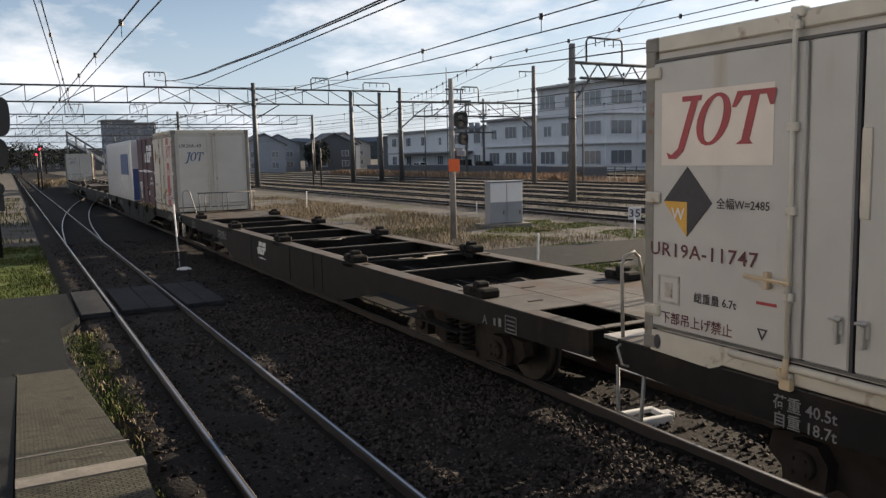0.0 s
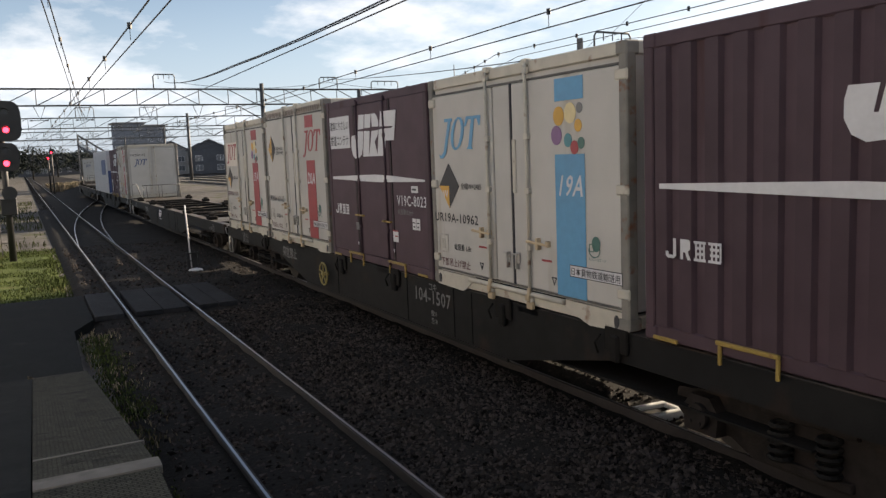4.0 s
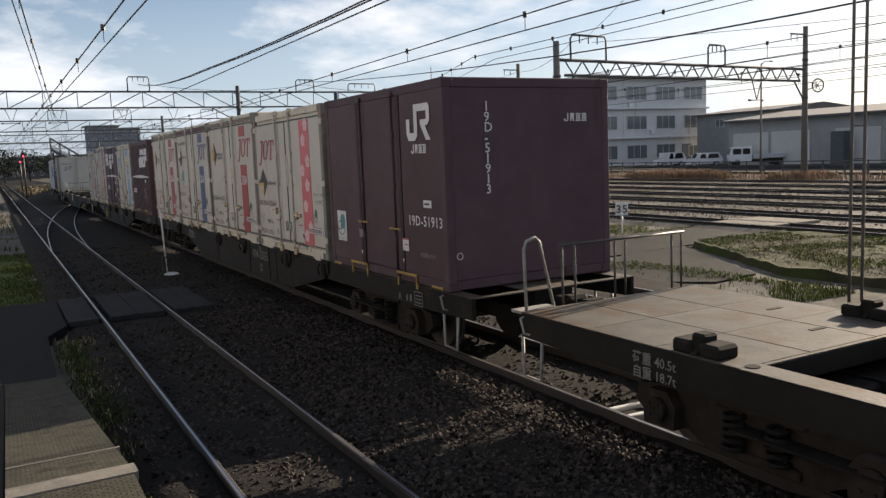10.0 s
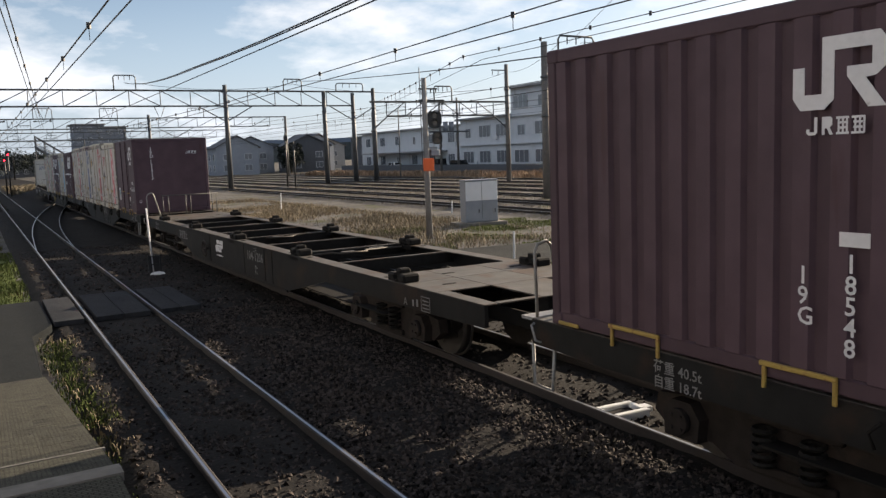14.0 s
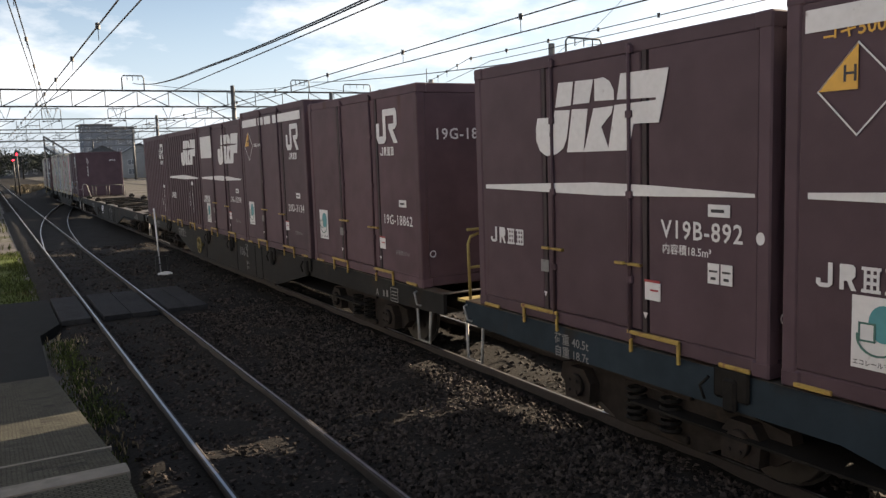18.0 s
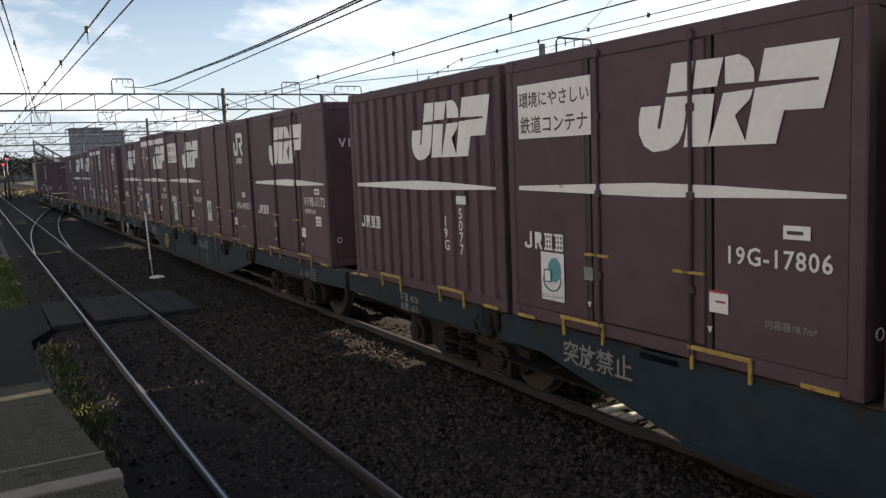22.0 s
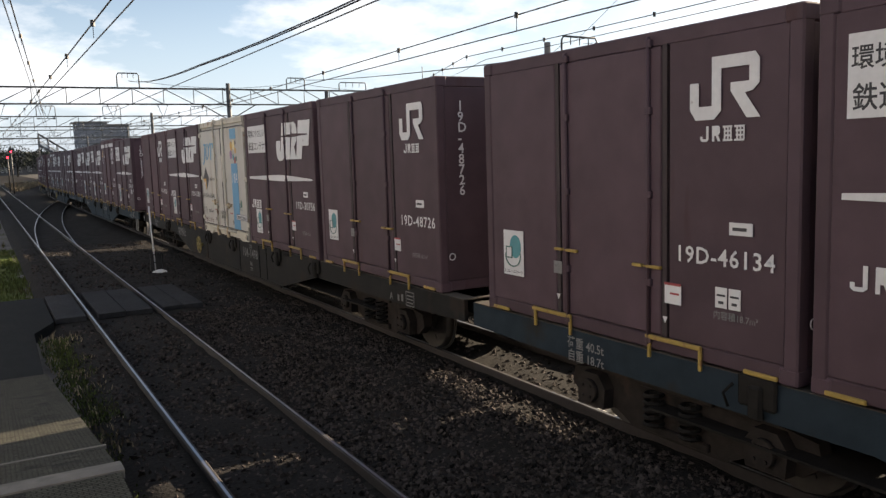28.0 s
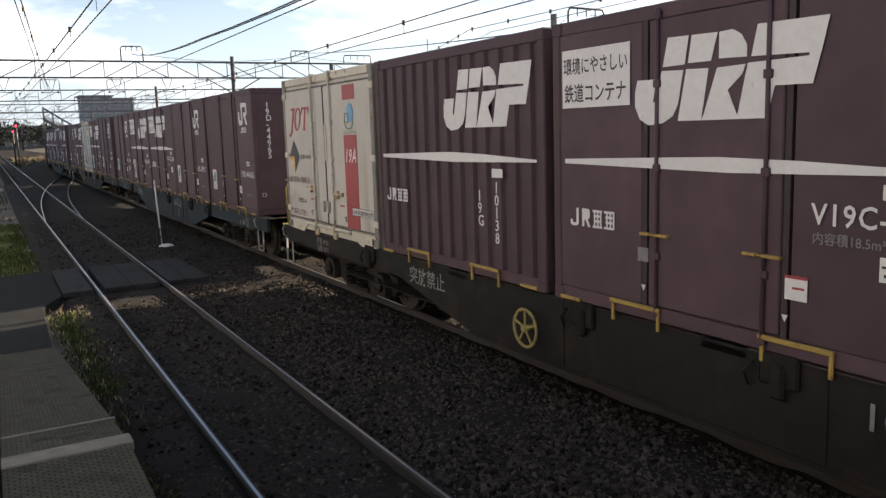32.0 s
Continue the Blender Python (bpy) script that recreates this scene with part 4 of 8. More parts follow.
        if vent or number in ("19D-33347", "19D-46134"):
            for x in (3.02, 3.14) if number == "19D-46134" else (3.17, 3.29):
                mark(ob, "tag_plate/note", lambda bm: flat_box(bm, 0, 0, 0.105, 0.15), M_MARK_WHITE, x, 0.45 if number == "19D-46134" else (0.575 if not vent else 0.62))
                mark(ob, "tag_line/note", lambda bm: flat_box(bm, 0.015, 0.085, 0.09, 0.1) or flat_box(bm, 0.03, 0.03, 0.075, 0.05), M_MARK_BLACK, x, 0.45 if number == "19D-46134" else (0.575 if not vent else 0.62), proud=0.0095)
        if not vent:
            mark(ob, "plaque", eco_plate, M_MARK_WHITE, *plaque_at, "white plaque with a green round mark")
            mark(ob, "plaque_disc", eco_disc, M_TEAL, *plaque_at, proud=0.010)
            mark(ob, "plaque_face", lambda bm: flat_box(bm, 0.055, 0.175, 0.155, 0.285), M_MARK_WHITE, *plaque_at, proud=0.0135)
            mark(ob, "plaque_frame", eco_patch, M_GREEN, *plaque_at, proud=0.0165)
            words(ob, "エコレールマーク", 0.04, M_MARK_BLACK, plaque_at[0] + 0.015, plaque_at[1] + 0.025, proud=0.018)
        if vent:
            words(ob, "内容積18.5m³", 0.085, text_mat if number.startswith("V19B") else M_MARK_DIM, 2.71, 0.81)
        else:
            words(ob, "内容積" + ("19.5" if tall else "18.7") + "m³", 0.068, M_MARK_DIM, 3.0, 0.37)
        for u in (1.16, 2.50):
            mark(ob, "triangle_mark/white", lambda bm: flat(bm, [(0, 0), (0.05, 0), (0.025, -0.05)]), M_MARK_WHITE, u, 0.30)
        mark(ob, "tag_plate", tag_plate, M_MARK_WHITE, 2.52, 0.41)
        mark(ob, "tag_line", tag_line, M_RED, 2.52, 0.41, proud=0.010)
        mark(ob, "tag_plate/dull", lambda bm: flat_box(bm, 0, 0, 0.12, 0.115), M_MARK_DIM, 1.12, 0.49)
    if level_end:
        put("lettering", lettering(number, 0.19, text_mat), ob, on_end(-1.0, 1.82, 0.012))
    else:
        put("lettering", lettering("\n".join(number), 0.16, text_mat, lines=0.76), ob, on_end(-0.68 if number == "19D-51913" else -0.95, 2.11, 0.012))

    def name_end(bm):
        small_bars(bm, 0.36, 0.10)
    mark(ob, "white_name_bars/end", name_end, text_mat, 0.5, 1.97, end=True, proud=0.012)
    return ob


def white_container(number, accent, code, flower=False, tall=True, hatch=True, picture=False, weight="6.8t", left_logo=False, blue_logo=False, cut=False, label=""):
    """A cream-painted twelve-foot container with a double door in its side."""
    h = 2.6 if tall else 2.5
    ob = thing("goods_container", label, "container", group="containers on the train")
    a, w = CONTAINER_L / 2, CONTAINER_W / 2

    def shell(bm):
        box(bm, -w + 0.04, w - 0.04, -a + 0.03, a - 0.03, 0.16, h - 0.03)

    frame_rails(ob, h, M_WHITE_FRAME)
    put("body", shared(f"white_body/{h}", shell, M_WHITE), ob)
    corner_posts(ob, h, M_POST)

    def skirt_front(bm):
        prism(bm, [(-w - 0.004, a - 0.08, 0.16), (-w - 0.004, a - 0.08, -0.01), (-w - 0.004, a - 0.72, -0.03), (-w - 0.004, a - 0.80, 0.0), (-w - 0.004, a - 0.95, 0.10), (-w - 0.004, a - 0.95, 0.16)], (0.05, 0, 0))

    def skirt_rear(bm):
        prism(bm, [(-w - 0.004, -a + 0.08, 0.16), (-w - 0.004, -a + 0.08, -0.01), (-w - 0.004, -a + 0.55, -0.03), (-w - 0.004, -a + 0.66, 0.0), (-w - 0.004, -a + 0.95, 0.11), (-w - 0.004, -a + 0.95, 0.16)], (0.05, 0, 0))
    put("sill_skirt", shared("sill_skirt", skirt_front, M_WHITE_FRAME), ob)
    put("sill_skirt", shared("sill_skirt/rear", skirt_rear, M_WHITE_FRAME), ob)

    def oval_hole(bm):
        flat(bm, oval(0, 0, 0.035, 0.06, 14))
    mark(ob, "lashing_hole", oval_hole, M_MARK_BLACK, 0.16, 0.07, proud=0.008)
    mark(ob, "lashing_hole", oval_hole, M_MARK_BLACK, 3.54, 0.07, proud=0.008)

    def sill_bar(bm):
        rod(bm, (-w - 0.012, a - 0.92, 0.135), (-w - 0.012, -a + 0.92, 0.135), 0.03, n=8)
    put("sill_bar", shared("sill_bar", sill_bar, M_WHITE_FRAME), ob, label="cream rust-streaked sill bar")

    # long grey strips imitate the shadow lines over and under the doors
    def shadow_gap(bm):
        box(bm, -w - 0.0, -w + 0.03, -a + 0.1, a - 0.1, -0.01, 0.01)
    for z in (0.19, h - 0.185):
        put("door_seam", shared("door_seam/long", shadow_gap, M_SEAM), ob, pose(0, 0, z))

    def edge_seal(bm):
        box(bm, -w - 0.0, -w + 0.04, -0.016, 0.016, 0.18, h - 0.18)
    for y in (a - 0.095, -a + 0.095):
        put("edge_seal", shared(f"edge_seal/{h}", edge_seal, M_SEAM), ob, pose(0.003, y, 0))

    def panel(bm):
        box(bm, -w - 0.002, -w + 0.05, 0.0, 1.40, 0.2, h - 0.2, 0.012)
    put("door", shared(f"panel/{h}", panel, M_WHITE), ob, pose(0, a - 1.49, 0))
    put("door", shared(f"panel/{h}", panel, M_WHITE), ob, pose(0, -a + 0.09, 0))

    def middle(bm):
        box(bm, -w - 0.0, -w + 0.05, 0, 0.33, 0.2, h - 0.2, 0.012)
    put("door_leaf", shared(f"door_leaf/{h}", middle, M_WHITE), ob, pose(0, a - 1.85, 0))
    put("door_leaf", shared(f"door_leaf/{h}", middle, M_WHITE), ob, pose(0, a - 2.22, 0))

    def gasket(bm):
        box(bm, -w - 0.004, -w + 0.05, -0.012, 0.012, 0.2, h - 0.2)
    put("door_seam", shared(f"gasket/{h}", gasket, M_MARK_BLACK), ob, pose(0, a - 1.87, 0))
    for i in range(2):
        put("roof_stay", shared("roof_stay", lambda bm: box(bm, -w - 0.03, -w + 0.05, -0.05, 0.05, -0.03, 0.04, 0.01), M_WHITE_FRAME), ob, pose(0, a - 1.42 - i * 0.75, h - 0.02))

    def bar(bm):
        rod(bm, (-w - 0.03, 0, 0.03), (-w - 0.03, 0, h - 0.03), 0.018, n=8)
        for z in (0.07, 0.62, 1.2, 1.75, h - 0.1):
            box(bm, -w - 0.045, -w + 0.0, -0.04, 0.04, z - 0.03, z + 0.03, 0.006)

    def cam(bm):
        box(bm, -w - 0.05, -w, -0.05, 0.05, -0.02, 0.06, 0.01)
        rod(bm, (-w - 0.04, 0, 0.06), (-w - 0.04, 0, 0.2), 0.028, 0.022, n=7)
        box(bm, -w - 0.045, -w, 0.03, 0.075, 0.06, 0.13, 0.008)
    for u in (1.42, 2.2):
        put("bar_cam", shared("bar_cam", cam, M_TAN), ob, pose(0, a - u, 0), "rust-stained cam keeper")
        put("lock_bar", shared(f"white_bar/{h}", bar, M_WHITE_FRAME), ob, pose(0, a - u, 0), "upright locking bar")

    def handle(bm):
        rod(bm, (-w - 0.04, -0.2, -0.01), (-w - 0.04, 0.18, 0.005), 0.013, 0.018, n=6)
        box(bm, -w - 0.05, -w, -0.022, 0.022, -0.07, 0.05, 0.006)
        box(bm, -w - 0.045, -w, -0.19, -0.14, -0.03, 0.03, 0.006)
    put("door_handle", shared("door_handle", handle, M_TAN), ob, pose(0, a - 1.24, 0.72), "yellow-brown door handle")
    put("door_handle", shared("door_handle", handle, M_TAN), ob, pose(0, a - 2.36, 0.68), "yellow-brown door handle")

    def latch_block(bm):
        box(bm, -w - 0.025, -w, -0.035, 0.035, -0.07, 0.05, 0.01)
        box(bm, -w - 0.045, -w, -0.014, 0.014, -0.13, 0.02, 0.006)
        rod(bm, (-w - 0.04, -0.035, 0.03), (-w - 0.04, 0.045, 0.03), 0.012, n=6)
    put("latch", shared("white_latch", latch_block, M_GREY_STEEL), ob, pose(0, a - 1.78, 0.5))
    put("latch", shared("white_latch", latch_block, M_GREY_STEEL), ob, pose(0, a - 1.96, 0.5))

    def grip(bm):
        box(bm, -w - 0.012, -w, -0.035, 0.035, -0.28, 0.28, 0.008)
    put("pull_plate", shared("pull_plate", grip, M_WHITE_FRAME), ob, pose(0, a - 1.93, 1.45))
    for y in (a - 0.04, -a + 0.04):
        for z in (0.33, 1.24, h - 0.28):
            put("hinge", shared("hinge", lambda bm: box(bm, -w - 0.026, -w, -0.085, 0.085, -0.05, 0.05, 0.016), M_WHITE_FRAME), ob, pose(0, y * 0.965, z) if y > 0 else pose(0.012, y * 0.985, z))
    amat = {"red": M_RED, "blue": M_BLUE, "sky": M_SKYBLUE}[accent]
    lmat = M_RED if accent == "red" else (M_BLUE if blue_logo or accent == "blue" else M_SKYBLUE)

    def column(bm):
        flat_box(bm, 0, 0, 0.46, 1.38 if hatch else 1.36)
    def long_column(bm):
        flat_box(bm, 0, 0, 0.46, h - 0.42)
    def top_block(bm):
        flat_box(bm, 0, 0, 0.44, 0.21)
    if flower:
        mark(ob, f"flower_column/{h}", long_column, M_ROSE, 2.66, 0.2, "red stripe with pink five-petalled blossoms")

        def blossom(bm):
            for k in range(5):
                ang = radians(90 + 72 * k)
                flat(bm, oval(0.062 * math.cos(ang), 0.062 * math.sin(ang), 0.05, 0.05, 10))
        for bu, bv in ((2.8, 0.35), (3.0, 0.5), (2.82, 0.85), (2.95, 1.2), (2.75, 1.45), (3.02, 1.6), (2.85, 1.95), (2.98, 2.2)):
            mark(ob, "blossom", blossom, M_PINK, bu, bv, proud=0.011)
        words(ob, "ラッシング", 0.085, M_MARK_BLACK, 3.2, 1.02)
        words(ob, "リング付", 0.085, M_MARK_BLACK, 3.25, 0.9)
    else:
        mark(ob, f"colour_column/{hatch}", column, amat, 2.66, 0.2)
        mark(ob, "colour_block", top_block, amat, 2.67, h - 0.44)
        put("lettering", lettering(code, 0.275, M_MARK_WHITE, 0.84, 0.25), ob, on_side(2.675, 1.17, 0.011))
    if picture:
        if accent == "red" and not cut:
            big = Matrix.Diagonal((1.2, 1.16, 1, 1))
            put("eco_crown", shared("eco_crown/large", eco_disc, M_SKYBLUE), ob, on_side(2.68, h - 0.965, 0.008) @ big)
            put("eco_face", shared("eco_face/large", lambda bm: flat_box(bm, 0.055, 0.175, 0.155, 0.285), M_WHITE), ob, on_side(2.68, h - 0.965, 0.0115) @ big)
            put("eco_frame", shared("eco_frame/large", eco_patch, M_GREEN), ob, on_side(2.68, h - 0.965, 0.015) @ big)
            words(ob, "エコレールマーク", 0.058, M_MARK_BLACK, 2.66, h - 0.925)
        else:
            for k, (x, y, r, m) in enumerate(((0.06, 0.40, 0.085, M_ORANGE), (0.02, 0.22, 0.085, M_VIOLET), (0.24, 0.42, 0.09, M_CREAMYELLOW), (0.20, 0.17, 0.06, M_TEAL),
                                              (0.36, 0.30, 0.055, M_ORANGE), (0.30, 0.10, 0.06, M_RED), (0.40, 0.14, 0.05, M_GREEN), (0.38, 0.46, 0.045, M_MARK_DIM))):
                mark(ob, f"picture_disc/{k}", lambda bm, x=x, y=y, r=r: flat(bm, oval(x, y, r, r * 1.08)), m, 2.67, h - 0.98)
    if left_logo:
        if accent == "red" and cut:
            def ghost(bm):
                flat_box(bm, -0.03, -0.14, 1.03, 0.42, 0.002)
            mark(ob, "faded_patch", ghost, material("faded_panel", (0.6, 0.54, 0.47), 0.6, grain=3, spread=0.12, bump=0), 0.22, h - 0.86, proud=0.004)
        mark(ob, "emblem/lean", emblem_red, lmat, 0.25, h - 0.85, "leaning red emblem", proud=0.008)
    else:
        mark(ob, "emblem/lean", emblem_red, lmat, 2.48, h - 0.86, "leaning emblem")

    def quarters_dark(bm):
        flat(bm, [(0, 0.27), (0.25, 0), (0, -0.27)])
        flat(bm, [(0, 0), (0, -0.27), (-0.25, 0)] if not tall else [(0, 0.0), (0, -0.27), (-0.001, 0)])

    def quarters_gold(bm):
        flat(bm, [(0, 0.27), (-0.25, 0), (0, -0.27)] if tall else [(-0.25, 0), (0, 0), (0, -0.27)])

    def dark_top(bm):
        flat(bm, [(0, 0.27), (0.25, 0), (0, -0.27), (0, 0), (-0.25, 0)])

    def gold_low(bm):
        flat(bm, [(-0.25, 0), (0, 0), (0, -0.27)])
    dv = 1.83 if not left_logo else 1.22
    mark(ob, f"diamond_dark/{left_logo}{tall}", dark_top if left_logo else quarters_dark, M_MARK_BLACK, 0.47, dv)
    mark(ob, f"diamond_gold/{left_logo}{tall}", gold_low if left_logo else quarters_gold, M_ORANGE if accent != "blue" else M_MARK_BLACK, 0.47, dv)
    if accent == "blue":
        mark(ob, "diamond_gold/quarter", lambda bm: flat(bm, [(0, 0), (0, 0.27), (-0.25, 0)]), M_CREAMYELLOW, 0.47, dv, proud=0.0095)
    words(ob, "W" if left_logo else "H", 0.13, M_MARK_BLACK if not left_logo else M_MARK_WHITE, 0.31, dv - (0.14 if left_logo else -0.03), proud=0.011)
    words(ob, "全幅W=2485" if left_logo else ("全高H=2600" if accent == "blue" else "全高H=2600\n全幅W=2485"), 0.085, M_MARK_BLACK, 0.76, dv - 0.03)
    if not left_logo and accent != "blue":
        words(ob, "W", 0.11, M_MARK_BLACK, 0.34, dv - 0.15, proud=0.011)
    words(ob, number, 0.15, M_DARKRED if (left_logo and accent == "red") else M_MARK_BLACK, 0.07, 0.785, wide=1.14)
    words(ob, "総重量 " + weight, 0.085, M_MARK_BLACK, 0.55, 0.46)
    words(ob, "下部吊上げ禁止", 0.105, M_DARKRED, 0.2, 0.25)
    mark(ob, "label_strip", lambda bm: flat_box(bm, 0, 0, 0.76, 0.115, 0.002), M_MARK_BLACK, 2.87, 0.40, proud=0.0095)
    mark(ob, "label_strip/face", lambda bm: flat_box(bm, 0.008, 0.008, 0.752, 0.107, 0.002), M_MARK_WHITE, 2.87, 0.40, proud=0.0105)
    words(ob, "日本貨物鉄道輸送用", 0.081, M_MARK_BLACK, 2.88, 0.425, proud=0.014)
    mark(ob, "red_plate", lambda bm: flat_box(bm, 0, 0, 0.17, 0.022), M_RED, 1.14, 0.53)
    mark(ob, "red_plate", lambda bm: flat_box(bm, 0, 0, 0.17, 0.022), M_RED, 2.40, 0.50)
    if accent == "blue":
        mark(ob, "top_band", lambda bm: flat_box(bm, 0, 0, 3.48, 0.11), M_MAROON_B, 0.11, h - 0.165)
        words(ob, "コキ50000積載禁止", 0.11, M_MARK_BLACK, 0.13, 2.155, wide=1.2)
        put("eco_crown", shared("eco_crown/card", eco_disc, M_TEAL), ob, on_side(0.40, 0.98, 0.008) @ Matrix.Diagonal((1.25, 1.25, 1, 1)))
        put("eco_face", shared("eco_face/card", lambda bm: flat_box(bm, 0.055, 0.175, 0.155, 0.285), M_WHITE), ob, on_side(0.40, 0.98, 0.0115) @ Matrix.Diagonal((1.25, 1.25, 1, 1)))
        put("eco_frame", shared("eco_frame/card", eco_patch, M_TEAL), ob, on_side(0.40, 0.98, 0.015) @ Matrix.Diagonal((1.25, 1.25, 1, 1)))
        words(ob, "エコレールマーク", 0.06, M_MARK_BLACK, 0.43, 1.0)

    def frame_plate(bm):
        for x0, y0, x1, y1 in ((0, 0, 0.24, 0.02), (0, 0.21, 0.24, 0.23), (0, 0, 0.02, 0.23), (0.22, 0, 0.24, 0.23), (0.08, 0.05, 0.16, 0.17)):
            flat_box(bm, x0, y0, x1, y1)
    mark(ob, "card_holder", frame_plate, M_GREY_STEEL, 0.16, 0.40)

    def tri(bm):
        p = [(0, 0), (0.09, 0), (0.045, -0.085)]
        q = [(0.018, -0.012), (0.072, -0.012), (0.045, -0.062)]
        for k in range(3):
            flat(bm, [p[k], p[(k + 1) % 3], q[(k + 1) % 3], q[k]])
    mark(ob, "triangle_mark", tri, M_MARK_BLACK, 1.15, 0.36)
    mark(ob, "triangle_mark", tri, M_MARK_BLACK, 2.56, 0.36)
    if number != "UR19A-10013":
        small = Matrix.Diagonal((0.62, 0.62, 1, 1))
        put("eco_crown", shared("eco_crown/small", eco_disc, M_GREEN), ob, on_side(3.14, 0.56, 0.008) @ small)
        put("eco_frame", shared("eco_frame/small", eco_patch, M_GREEN), ob, on_side(3.14, 0.56, 0.012) @ small)
        words(ob, "エコレールマーク", 0.032, M_GREEN, 3.15, 0.585)
    if hatch and accent != "blue":
        def stripes(bm):
            u = 0.15
            while u < 3.42:
                flat(bm, [(u, 0), (u + 0.05, 0), (u + 0.10, 0.10), (u + 0.05, 0.10)])
                u += 0.10
        mark(ob, "hazard_stripes", stripes, M_STRIPE, 0.05, h - 0.168, proud=0.006)

    if number == "UR20A-10118":
        for k, (u, v, d, l) in enumerate(((0.70, 0.52, 0.035, 0.42), (0.745, 0.60, 0.02, 0.55), (0.68, 0.95, 0.018, 0.2), (0.77, 0.46, 0.015, 0.3), (0.72, 1.02, 0.012, 0.24), (0.66, 0.55, 0.014, 0.16))):
            mark(ob, f"scuff/{k}", lambda bm, d=d, l=l: flat(bm, [(0, 0), (d, l * 0.15), (d * 0.8, l * 0.7), (d * 0.4, l), (-d * 0.3, l * 0.5)], 0.001), M_STRIPE, u, v, "dark scrape in the paint", proud=0.0045)

    def end_leaf(bm):
        box(bm, 0, 0.98, -a - 0.006, -a + 0.03, 0.25, h - 0.22, 0.012)
    put("end_door", shared(f"end_leaf/{h}", end_leaf, M_WHITE), ob, pose(-1.02, 0, 0))
    put("end_door", shared(f"end_leaf/{h}", end_leaf, M_WHITE), ob, pose(0.04, 0, 0))

    def end_bar(bm):
        rod(bm, (0, -a - 0.03, 0.1), (0, -a - 0.03, h - 0.08), 0.016, n=6)
        for z in (0.15, 0.9, 1.6, h - 0.15):
            box(bm, -0.035, 0.035, -a - 0.045, -a, z - 0.03, z + 0.03, 0.006)
    for x in (-0.12, 0.14):
        put("lock_bar", shared(f"end_bar/{h}", end_bar, M_WHITE_FRAME), ob, pose(x, 0, 0))
    put("emblem", shared("emblem_end", emblem_red, M_BLUE), ob, on_end(-0.85, h - 0.98, 0.012) @ Matrix.Diagonal((0.6, 0.75, 1, 1)))
    put("lettering", lettering(number, 0.15, M_MARK_BLACK), ob, on_end(-1.0, h - 0.55, 0.012))
    return ob


def long_container():
    """The long grey-white container with blue ends on the wagon ahead."""
    ob = thing("long_container", "long grey-white container with a blue lower end", "container")
    bm = B()
    box(bm, -1.22, 1.22, -4.7, 4.7, 0.0, 2.55, 0.02)
    part("body", bm, M_CARSILVER, ob)
    bm = B()
    for i in range(18):
        y = -4.5 + i * 0.53
        box(bm, -1.235, -1.2, y - 0.09, y + 0.09, 0.15, 2.4, 0.01)
    part("side_ribs", bm, M_CARSILVER, ob)
    bm = B()
    box(bm, -1.2, 1.2, -4.73, -4.65, 0.05, 1.35, 0.01)
    part("blue_end_panel", bm, M_BLUE, ob)
    bm = B()
    box(bm, -1.24, -1.21, -3.6, -1.2, 1.1, 2.0, 0.01)
    part("blue_side_panel", bm, M_BLUE, ob, "faded blue panel")
    return ob


